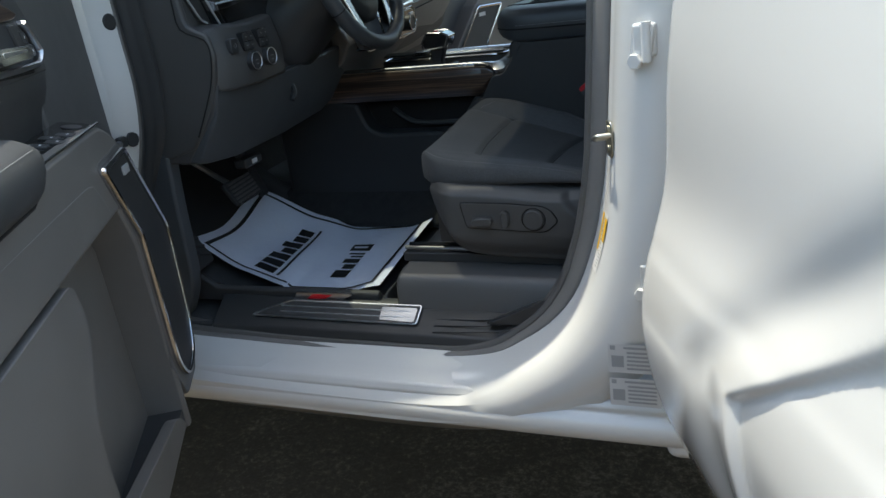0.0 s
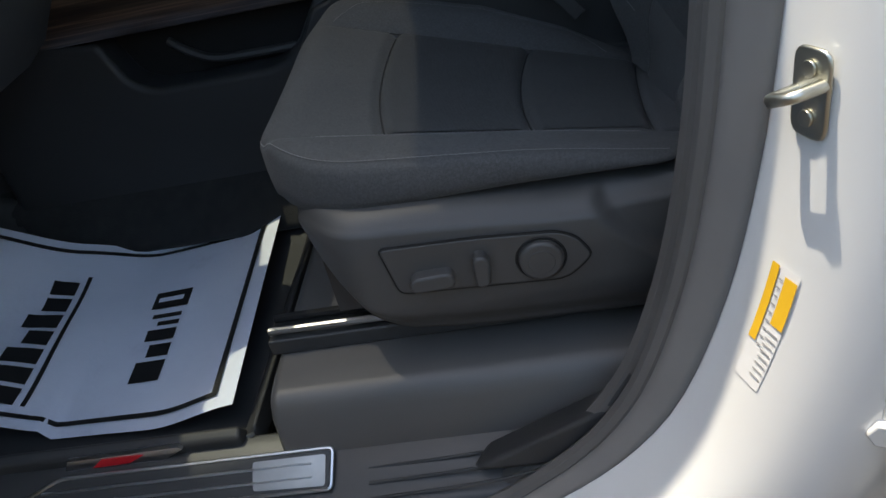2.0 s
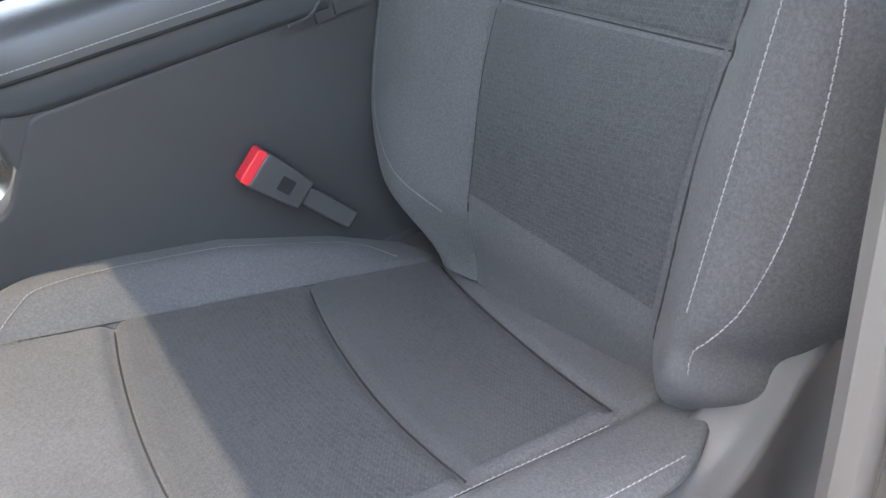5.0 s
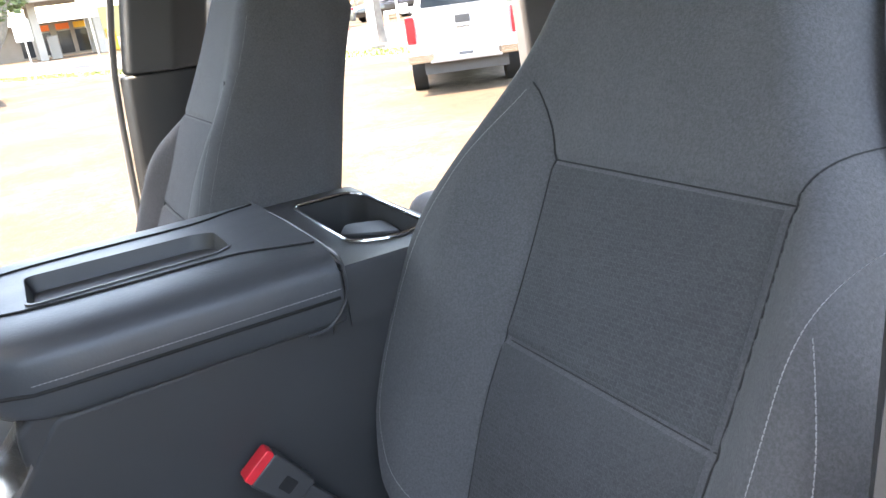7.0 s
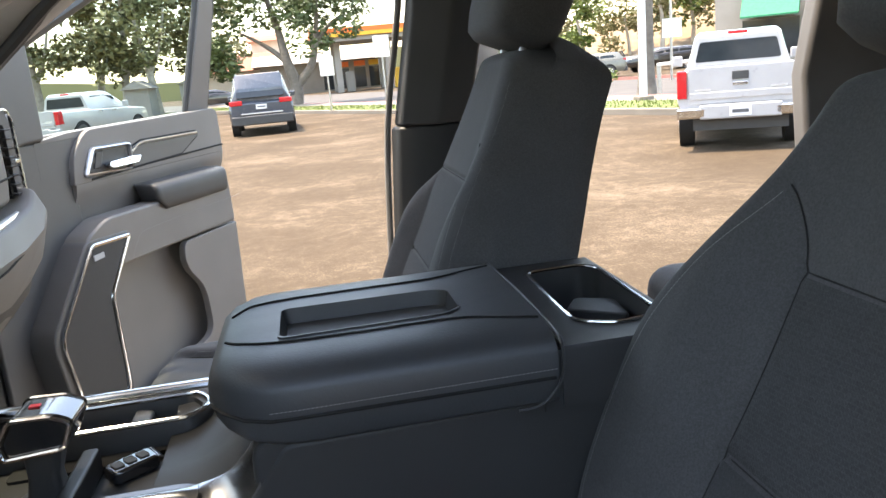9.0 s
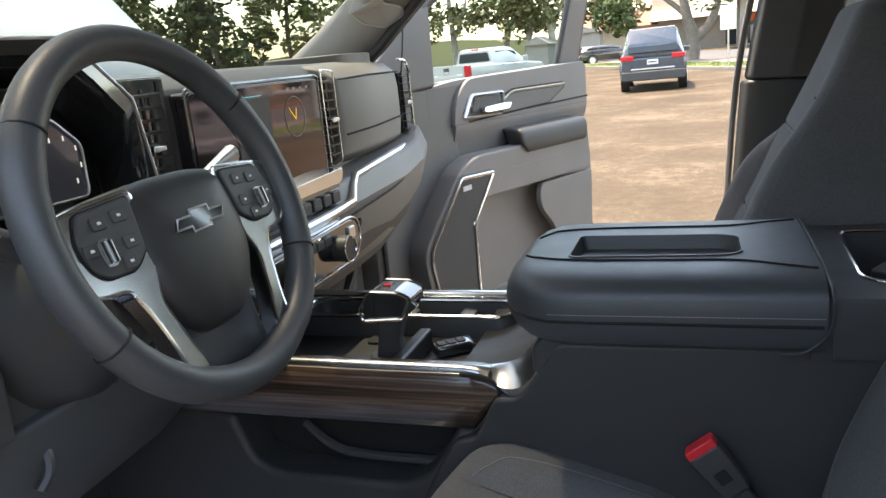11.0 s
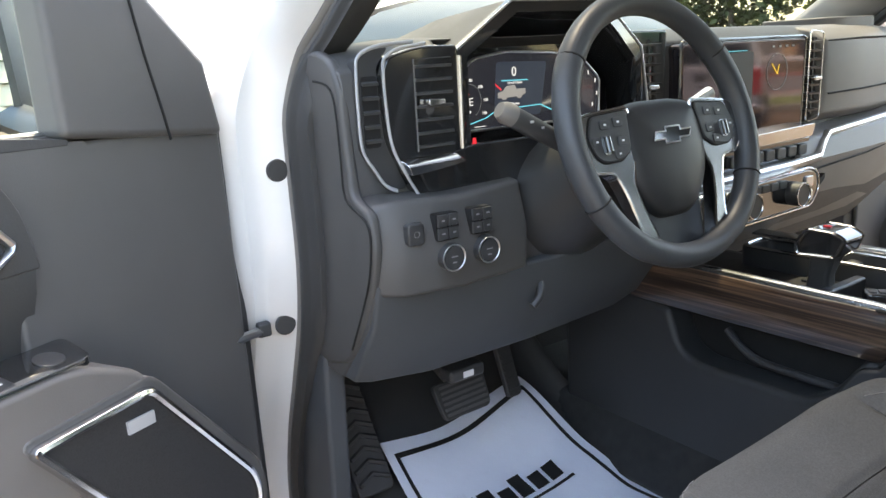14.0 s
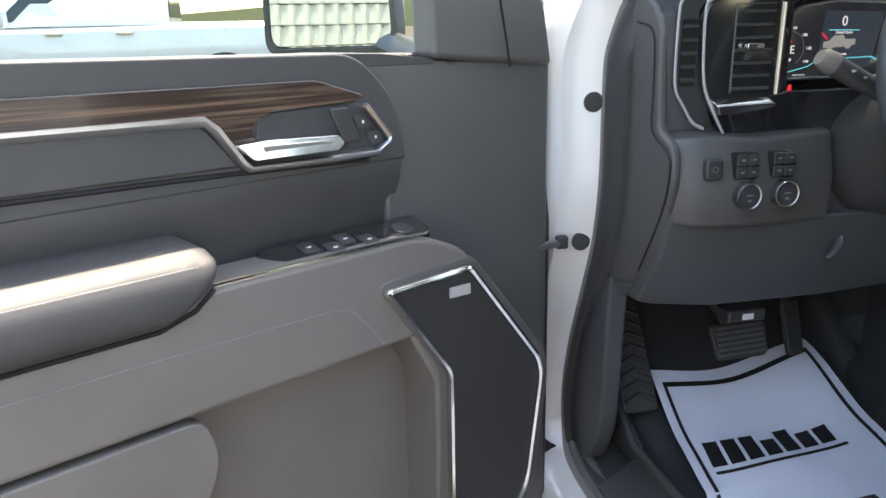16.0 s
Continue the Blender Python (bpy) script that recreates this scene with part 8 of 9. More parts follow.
mo = round_poly([(-0.12, -0.14), (0.12, -0.135), (0.105, 0.14), (-0.115, 0.14)], 0.03, 5)
part("housing", loft(new_bm(), [[fm(a * s, b_ * s, n) for a, b_ in mo] for s, n in ((0.5, -0.12), (0.85, -0.09), (1.07, -0.03), (1.10, 0.012), (1.02, 0.014), (1.01, 0.008))]), PLASTIC_B, mirror, "black mirror housing", sharp=50)
part("glass", prism(new_bm(), mo, fm, 0.0085, 0.0095), MIRROR, mirror, "clear mirror glass")
part("arm", tube(new_bm(), [fD(0.16, 1.46, -0.01), fD(0.15, 1.45, -0.12), fm(0.05, -0.12, -0.05)], 0.025, 10, flat=0.7), PLASTIC_B, mirror)

# ---- outside ----
# white paint darkened in colour to hold down the sunlight on parked cars
OUTPAINT = vary("dimmed_white_car_paint", (0.33, 0.33, 0.325), (0.36, 0.36, 0.355), 0.3, scale=2.0, grain_strength=0, coat=0.8, rough_var=0.02)
E_ = Vector((0.384, -0.923, 0)).normalized()
M_ = Vector((0.923, 0.384, 0)).normalized()
S0 = Vector((3.0, 27.2, 0))


def street(t, s, z=0.0):
    """t along the kerb, s across it away from the lot."""
    p = S0 + E_ * t + M_ * s
    return Vector((p.x, p.y, z))


CONCRETE = vary("pale_concrete", (0.14, 0.122, 0.10), (0.18, 0.16, 0.132), 0.85, scale=1.5, grain=60, grain_strength=0.5)
PINK = vary("red_painted_kerb", (0.32, 0.12, 0.10), (0.38, 0.17, 0.14), 0.8, scale=3, grain_strength=0.2, grain=50)
ROADM = vary("grey_road", (0.060, 0.053, 0.048), (0.082, 0.074, 0.066), 0.9, scale=0.8, grain=40, grain_strength=0.5)
GRASS = vary("lawn_grass", (0.075, 0.10, 0.02), (0.13, 0.16, 0.04), 0.9, scale=8, grain=30, grain_strength=1.0)
DRY = vary("dry_hill_grass", (0.16, 0.10, 0.05), (0.24, 0.17, 0.09), 0.95, scale=0.5, grain=8, grain_strength=0.8)
BARK = vary("grey_bark", (0.10, 0.085, 0.07), (0.17, 0.15, 0.125), 0.9, scale=5, grain=30, grain_strength=1.0)
PALEBARK = vary("pale_eucalyptus_bark", (0.28, 0.24, 0.19), (0.42, 0.37, 0.30), 0.85, scale=3, grain=25, grain_strength=0.6)
CREAMWALL = vary("cream_wall_paint", (0.52, 0.47, 0.36), (0.58, 0.53, 0.42), 0.7, scale=2, grain=60, grain_strength=0.3)
WHITEWALL = vary("white_stucco", (0.24, 0.22, 0.19), (0.29, 0.265, 0.23), 0.8, scale=1, grain=40, grain_strength=0.4)
TERRA = vary("terracotta_roof", (0.24, 0.09, 0.05), (0.32, 0.13, 0.08), 0.8, scale=6, grain=20, grain_strength=0.6)
ORANGE = vary("orange_fascia", (0.75, 0.14, 0.02), (0.8, 0.17, 0.03), 0.5, grain_strength=0)
YELLOWP = vary("yellow_fascia", (0.72, 0.38, 0.03), (0.78, 0.44, 0.04), 0.5, grain_strength=0)
GREENAWN = vary("green_awning_cloth", (0.01, 0.16, 0.08), (0.02, 0.20, 0.10), 0.8, grain_strength=0.2)
DARKGLASS = vary("dark_window_glass", (0.015, 0.02, 0.024), (0.02, 0.026, 0.03), 0.08, grain_strength=0, rough_var=0.02)
POLE = vary("white_pole_paint", (0.6, 0.6, 0.58), (0.68, 0.67, 0.65), 0.5, scale=3, grain_strength=0)

kerb = part("kerb", loft(new_bm(), [[street(t, s, z) for s, z in ((0, -0.1), (0.0, 0.14), (0.03, 0.155), (0.18, 0.155), (0.18, -0.1))] for t in [-60 + 2.2 * i for i in range(50)]]), CONCRETE)
tagged(kerb, "pale concrete kerb along the lot's edge", "kerb", kind="structure")
rows = []
for i in range(160):
    t = -60 + 110 * i / 159
    rows.append([street(t, 0.18 + 2.0 * j / 10, 0.15 + 0.03 * noise.noise((t * 0.7, j, 0)) + 0.015 * random.random()) for j in range(11)])
lawn = part("lawn_strip", loft(new_bm(), rows, close=False), GRASS)
tagged(lawn, "narrow strip of bright green lawn", "lawn", kind="structure")
random.seed(7)
vs, fs_ = [], []
for k in range(7000):
    p = street(random.uniform(-30, 22), random.uniform(0.2, 2.15), 0.15)
    a = random.uniform(0, 6.28)
    h = random.uniform(0.03, 0.09)
    d = Vector((math.cos(a), math.sin(a), 0)) * random.uniform(0.012, 0.03)
    i = len(vs)
    vs += [p - d, p + d, p + Vector((random.uniform(-0.03, 0.03), random.uniform(-0.03, 0.03), h))]
    fs_.append((i, i + 1, i + 2))
me = bpy.data.meshes.new("grass")
me.from_pydata([tuple(v) for v in vs], [], fs_)
me.materials.append(GRASS)
tagged(new("grass", me), "short green grass blades of the lawn strip", "grass", kind="stuff")
walkway = part("pavement", loft(new_bm(), [[street(t, 2.18, 0.15), street(t, 3.9, 0.15), street(t, 3.9, -0.1), street(t, 2.18, -0.1)] for t in (-60, 50)]), CONCRETE)
tagged(walkway, "pale concrete pavement beside the road", "pavement", kind="structure")
road = part("road", loft(new_bm(), [[street(t, 4.1, 0.02), street(t, 16, 0.02), street(t, 16, -0.1), street(t, 4.1, -0.1)] for t in (-150, 90)]), ROADM)
tagged(road, "grey asphalt road beyond the lawn", "road", kind="structure")
for s0, nm in ((3.9, "red_kerb"), (16.0, "red_kerb")):
    ob = part(nm, loft(new_bm(), [[street(t, s0, -0.1), street(t, s0, 0.16), street(t, s0 + 0.2, 0.16), street(t, s0 + 0.2, -0.1)] for t in (-20 if s0 < 5 else -10, 40)]), PINK)
    tagged(ob, "faded red painted kerb of the road", "kerb", kind="structure")


def lpart(name, bm, material, parent, label="", bevel=0.0, segs=2, sharp=38):
    ob = part(name, bm, material, None, label, bevel, segs, sharp)
    ob.parent = parent
    return ob


def wheel_set(car, half, ys, r=0.36):
    for y in ys:
        for s in (-1, 1):
            w = lpart("wheel", tube(new_bm(), [Vector((s * (half - 0.24), y, r)), Vector((s * (half - 0.01), y, r))], r, 24), RUBBER, car, "black tyre", bevel=0.03, segs=2)
            lpart("rim", tube(new_bm(), [Vector((s * (half - 0.03), y, r)), Vector((s * half, y, r))], r * 0.62, 16), SATIN, w, "silver rim")


def side_glass(car, half, pts, z_off=0.0):
    for s in (-1, 1):
        for poly in pts:
            f = plane_map((s * half, 0, 0), (0, 1, 0), (s * -0.16, 0, 1), (s, 0, 0.16))
            lpart("window", prism(new_bm(), poly, f, -0.01, 0.012), DARKGLASS, car)


def body_loft(secs):
    """Sections along the car: y, half width, bottom, top, shoulder."""
    rings = []
    for y, w, z0, z1 in secs:
        rings.append([Vector((sx * w * k, y, z0 + (z1 - z0) * q)) for sx, k, q in ((-1, 0.92, 0), (-1, 1.0, 0.25), (-1, 1.0, 0.62), (-1, 0.97, 0.9), (-1, 0.88, 1.0), (1, 0.88, 1.0), (1, 0.97, 0.9), (1, 1.0, 0.62), (1, 1.0, 0.25), (1, 0.92, 0))])
    return loft(new_bm(), rings)


def cab_loft(secs):
    rings = []
    for y, w0, w1, z0, z1 in secs:
        rings.append([Vector((x, y, z)) for x, z in ((-w0, z0), (-w1, z1 - 0.06), (-w1 * 0.9, z1), (w1 * 0.9, z1), (w1, z1 - 0.06), (w0, z0))])
    return loft(new_bm(), rings)


REDLENS = vary("red_lamp_lens", (0.45, 0.01, 0.015), (0.5, 0.015, 0.02), 0.15, grain_strength=0, coat=0.5)
PLATE = vary("number_plate", g(0.6, 0), g(0.65, 0), 0.5, grain_strength=0)


def pickup(m, paint, label, lettering=False, group="parked vehicles"):
    car = thing("parked_pickup", label, "pickup truck", group)
    car.matrix_basis = m
    H = 0.93
    lpart("body", body_loft([(0.05, H, 0.62, 1.22), (0.12, H, 0.58, 1.25), (1.7, H, 0.55, 1.25), (3.9, H, 0.5, 1.22), (4.1, H, 0.5, 1.2), (5.2, H * 0.98, 0.5, 1.12), (5.38, H * 0.9, 0.55, 1.0)]), paint, car, "painted truck body", bevel=0.02)
    lpart("cab", cab_loft([(1.78, 0.84, 0.70, 1.22, 1.72), (2.0, 0.86, 0.70, 1.22, 1.80), (2.9, 0.86, 0.70, 1.22, 1.82), (3.35, 0.86, 0.68, 1.22, 1.76), (4.1, 0.86, 0.72, 1.2, 1.24)]), paint, car, "painted crew cab", bevel=0.02)
    lpart("rear_window", prism(new_bm(), round_poly([(-0.70, 1.31), (0.70, 1.31), (0.62, 1.64), (-0.62, 1.64)], 0.05), plane_map((0, 1.78, 0), (1, 0, 0), (0, 0, 1), (0, -1, 0)), -0.01, 0.012), DARKGLASS, car, "dark rear window")
    side_glass(car, 0.985, [round_poly([(2.0, 1.28), (2.75, 1.28), (2.75, 1.66), (2.12, 1.66)], 0.04), round_poly([(2.83, 1.28), (3.75, 1.28), (3.38, 1.62), (2.83, 1.67)], 0.04)])
    tg = lpart("tailgate", prism(new_bm(), round_poly([(-0.76, 0.72), (0.76, 0.72), (0.77, 1.27), (-0.77, 1.27)], 0.03), plane_map((0, 0.05, 0), (1, 0, 0), (0, 0, 1), (0, -1, 0)), -0.02, 0.03), paint, car, "painted tailgate", bevel=0.012)
    lpart("gate_crease", box(new_bm(), -0.74, 0.74, -0.01, 0.03, 0.80, 0.90), paint, tg, bevel=0.01)
    lpart("gate_handle", box(new_bm(), -0.12, 0.12, 0.0, 0.03, 1.07, 1.19), PLASTIC_B, tg, bevel=0.01)
    lpart("emblem", box(new_bm(), -0.11, 0.11, 0.005, 0.03, 0.985, 1.03), CHROME, tg, bevel=0.008)
    for s in (-1, 1):
        lpart("script_bar", box(new_bm(), s * 0.55 - 0.12, s * 0.55 + 0.12, 0.012, 0.024, 0.92, 0.95), SATIN, tg)
        lpart("tail_lamp", box(new_bm(), s * 0.86 - 0.075, s * 0.86 + 0.075, 0.0, 0.25, 0.82, 1.24), REDLENS, car, "red tail lamp", bevel=0.02)
        lpart("bumper_end", box(new_bm(), s * 0.72 - 0.22, s * 0.72 + 0.22, -0.12, 0.1, 0.52, 0.68), CHROME if not lettering else paint, car, bevel=0.03)
        lpart("mirror", box(new_bm(), s * 1.08 - 0.1, s * 1.08 + 0.1, 3.55, 3.65, 1.22, 1.42), paint, car, bevel=0.03)
        for yy in (2.2, 3.0):
            lpart("side_handle", box(new_bm(), s * 0.94 - 0.02, s * 0.94 + 0.02, yy, yy + 0.2, 1.12, 1.15), CHROME, car, bevel=0.008)
    lpart("bumper", box(new_bm(), -0.6, 0.6, -0.12, 0.1, 0.50, 0.72), paint, car, "painted step bumper", bevel=0.03)
    pt = lpart("number_plate", box(new_bm(), -0.16, 0.16, -0.135, -0.12, 0.54, 0.69), PLATE, car)
    lpart("plate_bar", box(new_bm(), -0.12, 0.12, -0.139, -0.1355, 0.585, 0.635), KNEE, pt)
    lpart("brake_lamp", box(new_bm(), -0.16, 0.16, 1.83, 1.9, 1.745, 1.79), REDLENS, car, bevel=0.01)
    lpart("underbody", box(new_bm(), -0.7, 0.7, 0.1, 5.0, 0.32, 0.6), PLASTIC_B, car)
    for yy in (1.15, 4.5):
        for s in (-1, 1):
            lpart("wheel_arch", tube(new_bm(), [Vector((s * 0.70, yy, 0.42)), Vector((s * 0.938, yy, 0.42))], 0.46, 24), BLACKHOLE, car)
    wheel_set(car, 0.955, (1.15, 4.5), 0.38)
    return car


def suv(m, paint, label, group="parked vehicles", name="parked_suv", k=1.0):
    car = thing(name, label, "car", group)
    car.matrix_basis = m
    H = 0.97
    lpart("body", body_loft([(0.04, H * 0.94, 0.42, 0.98), (0.12, H, 0.36, 1.06), (1.2, H, 0.32, 1.08), (3.6, H, 0.32, 1.06), (4.7, H * 0.97, 0.34, 0.96), (4.95, H * 0.85, 0.4, 0.8)]), paint, car, "painted car body", bevel=0.02)
    zt = 1.76 * k
    lpart("cabin", cab_loft([(0.10, 0.90, 0.70, 1.02, 1.35 * k), (0.38, 0.92, 0.70, 1.05, zt - 0.02), (1.2, 0.92, 0.72, 1.05, zt), (2.6, 0.92, 0.70, 1.05, zt - 0.03), (3.7, 0.88, 0.74, 1.04, 1.10)]), paint, car, "painted cabin", bevel=0.02)
    lpart("rear_window", prism(new_bm(), round_poly([(-0.72, 0.02), (0.72, 0.02), (0.62, 0.50 * k), (-0.62, 0.50 * k)], 0.06), plane_map((0, 0.055, 1.12), (1, 0, 0), Vector((0, 0.42, 0.9)).normalized(), Vector((0, -0.9, 0.42)).normalized()), -0.02, 0.05), DARKGLASS, car, "dark rear window", bevel=0.008)
    lpart("wiper", box(new_bm(), -0.12, 0.22, -0.02, 0.01, 1.14, 1.16), BLACKHOLE, car)
    side_glass(car, 1.03, [round_poly([(0.55, 1.12), (1.5, 1.12), (1.5, zt - 0.14), (0.8, zt - 0.14)], 0.05), round_poly([(1.58, 1.12), (2.45, 1.12), (2.45, zt - 0.15), (1.58, zt - 0.13)], 0.05), round_poly([(2.52, 1.12), (3.35, 1.12), (2.75, zt - 0.19), (2.52, zt - 0.17)], 0.05)])
    for s in (-1, 1):
        lpart("tail_lamp", box(new_bm(), s * 0.74 - 0.19, s * 0.74 + 0.19, 0.0, 0.2, 0.94, 1.08), REDLENS, car, "red tail lamp", bevel=0.02)
        lpart("exhaust_tip", tube(new_bm(), [Vector((s * 0.55, -0.04, 0.36)), Vector((s * 0.55, 0.2, 0.36))], 0.05, 12), CHROME, car)
        lpart("roof_rail", tube(new_bm(), [Vector((s * 0.64, 0.5, zt - 0.01)), Vector((s * 0.64, 2.6, zt - 0.02))], 0.02, 8), SATIN, car)
        lpart("mirror", box(new_bm(), s * 1.03 - 0.1, s * 1.03 + 0.1, 3.2, 3.3, 1.05, 1.2), paint, car, bevel=0.03)
    lpart("bumper", box(new_bm(), -0.92, 0.92, -0.06, 0.2, 0.34, 0.62), PLASTIC_B, car, "dark rear bumper", bevel=0.04)
    lpart("gate_line", box(new_bm(), -0.62, 0.62, 0.0, 0.06, 0.66, 0.70), SATIN, car, bevel=0.006)
    pt = lpart("number_plate", box(new_bm(), -0.16, 0.16, 0.005, 0.05, 0.80, 0.94), PLATE, car)
    lpart("plate_bar", box(new_bm(), -0.12, 0.12, 0.0, 0.0045, 0.85, 0.89), KNEE, pt)
    for yy in (1.0, 3.9):
        for s in (-1, 1):
            lpart("wheel_arch", tube(new_bm(), [Vector((s * 0.74, yy, 0.38)), Vector((s * 0.978, yy, 0.38))], 0.42, 24), BLACKHOLE, car)
    wheel_set(car, 0.99, (1.0, 3.9), 0.36)
    return car


SLATE = vary("dark_slate_car_paint", (0.035, 0.045, 0.06), (0.045, 0.055, 0.07), 0.25, grain_strength=0, coat=1.0)
SILVERP = vary("silver_white_car_paint", (0.33, 0.33, 0.335), (0.38, 0.38, 0.385), 0.3, scale=2, grain_strength=0, coat=1.0)
OLIVE = vary("olive_grey_car_paint", (0.11, 0.11, 0.09), (0.13, 0.13, 0.11), 0.3, grain_strength=0, coat=1.0)
BLACKP = vary("black_car_paint", g(0.012, 0), g(0.016, 0), 0.25, grain_strength=0, coat=1.0)
suv(pose(-1.47, 22.9, 0, 0, 0, 2), SLATE, "dark slate grey crossover parked with its tail to the lot", k=1.06)
pickup(pose(5.80, 9.03, 0, 0, 0, -30) @ Matrix.Diagonal((0.91, 0.88, 0.94, 1.0)), SILVERP, "silver-white mid-size pickup with chrome-ended bumper")
pickup(pose(-10.6, 29.2, 0, 0, 0, -18) @ Matrix.Scale(1.12, 4), OUTPAINT, "white crew cab pickup parked across the lot", True)
pickup(pose(-10.75, -0.6, 0.31, 0, 0, 180), vary("greyed_white_car_paint", (0.50, 0.50, 0.49), (0.56, 0.56, 0.55), 0.3, scale=2, grain_strength=0, coat=1.0), "white crew cab pickup parked ahead of the truck", True)
suv(pose(7.6, 49.5, 0, 0, 0, -112), OUTPAINT, "white crossover driving lane side on the road", name="parked_suv", k=0.92)
suv(pose(19.0, 43.0, 0, 0, 0, 75), OLIVE, "olive grey saloon car parked across the road", name="parked_saloon", k=0.82)
suv(pose(26.0, 47.0, 0, 0, 0, 80), BLACKP, "black saloon car parked across the road", name="parked_saloon", k=0.82)
suv(pose(29.0, 54.0, 0, 0, 0, 70), SLATE, "slate grey saloon car parked across the road", name="parked_saloon", k=0.82)
suv(pose(-9.2, 60.0, 0, 0, 0, -70), BLACKP, "black saloon car on the far side of the road", name="parked_saloon", k=0.8)
for k, (x, y) in enumerate(((-44, 52), (-40, 54), (-36, 57), (-31.5, 59))):
    suv(pose(x, y, 0, 0, 0, 30), (OUTPAINT, SILVERP, OUTPAINT, SLATE)[k], ("white parked car in a far row", "silver parked car in a far row", "white parked car in a far row", "slate parked car in a far row")[k], "far row of parked cars", k=0.95)


# lamp post, signs, palm trunk
lamp = thing("lamp_post", "tall white steel lamp post on the lawn strip", "lamp post", at=(9.0, 19.0, 0))
part("mast", tube(new_bm(), [Vector((9.0, 19.0, 0.15)), Vector((9.0, 19.0, 9.0))], 0.105, 16), POLE, lamp)
part("base", box(new_bm(), 8.78, 9.22, 18.78, 19.22, 0.12, 0.26), CONCRETE, lamp, bevel=0.03)
part("arm", tube(new_bm(), [Vector((9.0, 19.0, 8.9)), Vector((8.0, 19.0, 9.3))], 0.05, 8), POLE, lamp)
for k, (x, y, hgt) in enumerate(((0.95, 32.2, 2.4), (2.95, 28.6, 2.9))):
    sg = thing("street_sign", "grey street sign post seen from behind", "street sign", "street signs", at=(x, y, 0))
    part("post", tube(new_bm(), [Vector((x, y, 0.1)), Vector((x, y, hgt))], 0.035, 8), STEEL, sg)
    part("plate", box(new_bm(), x - 0.3, x + 0.3, y - 0.03, y - 0.01, hgt - 0.8, hgt), SATIN, sg, bevel=0.006)
sg = thing("street_sign", "white street sign on a thin pole", "street sign", "street signs", at=(16.2, 31.5, 0))
part("post", tube(new_bm(), [Vector((16.2, 31.5, 0.0)), Vector((16.2, 31.5, 5))], 0.06, 8), STEEL, sg)
part("plate", box(new_bm(), 15.75, 16.65, 31.38, 31.42, 1.9, 2.7), WHITE, sg)
palm = thing("palm_tree", "tall bare palm trunk beside the road", "palm tree", at=(10.7, 22.4, 0))
rings = []
for i in range(60):
    z = -0.05 + 9 * i / 59
    r = 0.24 + 0.12 * math.exp(-z * 2.2) + 0.008 * (i % 2)
    rings.append([Vector((10.7 + r * math.cos(w), 22.4 + r * math.sin(w), z)) for w in [2 * math.pi * q / 12 for q in range(12)]])
part("trunk", loft(new_bm(), rings), BARK, palm)
bm = new_bm()
for k in range(16):
    a = 2 * math.pi * k / 16
    pts = [Vector((10.7, 22.4, 8.9)), Vector((10.7 + 1.2 * math.cos(a), 22.4 + 1.2 * math.sin(a), 9.6)), Vector((10.7 + 2.4 * math.cos(a), 22.4 + 2.4 * math.sin(a), 8.8))]
    tube(bm, smooth_line(pts, 4), 0.10, 4, flat=0.2)
part("crown", bm, GRASS, palm)
gate = thing("barrier_arm", "white and grey barrier pole by the road", "barrier", at=(11, 21, 0))
part("pole", tube(new_bm(), [Vector((10.2, 20.6, 1.02)), Vector((12.6, 18.9, 1.12))], 0.05, 8), POLE, gate)
part("stay", tube(new_bm(), [Vector((11.0, 20.0, 1.0)), Vector((12.3, 19.1, 0.55))], 0.04, 8), STEEL, gate)
part("stand", tube(new_bm(), [Vector((10.25, 20.6, 0.0)), Vector((10.25, 20.6, 1.05))], 0.07, 8), STEEL, gate)


# trees
def leaf_mat(name, lo, hi):
    m, nt, b = node_mat(name)
    gi = nt.nodes.new("ShaderNodeNewGeometry")
    nt.links.new(ramp(nt, gi.outputs["Random Per Island"], [(0.0, lo), (1.0, hi)]), b.inputs["Base Color"])
    b.inputs["Roughness"].default_value = 0.6
    b.inputs["Subsurface Weight"].default_value = 0.0
    return m


LEAF = leaf_mat("dark_green_leaves", (0.022, 0.045, 0.010), (0.085, 0.115, 0.035))
GUM = leaf_mat("olive_eucalyptus_leaves", (0.085, 0.09, 0.03), (0.22, 0.20, 0.085))
BUSH = leaf_mat("bright_green_leaves", (0.05, 0.09, 0.015), (0.16, 0.19, 0.04))


def leaf_cloud(blobs, n, size, rnd):
    vs, fs_ = [], []
    for k in range(n):
        c, r = blobs[rnd.randrange(len(blobs))]
        d = Vector((rnd.gauss(0, 1), rnd.gauss(0, 1), rnd.gauss(0, 1))).normalized()
        q = r * (0.55 + 0.5 * rnd.random() ** 0.6)
        p = Vector(c) + Vector((d.x * q, d.y * q, d.z * q * 0.75))
        u = Vector((rnd.gauss(0, 1), rnd.gauss(0, 1), rnd.gauss(0, 0.6))).normalized()
        v = u.cross(Vector((rnd.gauss(0, 1), rnd.gauss(0, 1), rnd.gauss(0, 1)))).normalized()
        s = size * rnd.uniform(0.6, 1.3)
        i = len(vs)
        vs += [p - u * s, p - v * s * 0.45, p + u * s, p + v * s * 0.45]
        fs_.append((i, i + 1, i + 2, i + 3))
    return vs, fs_


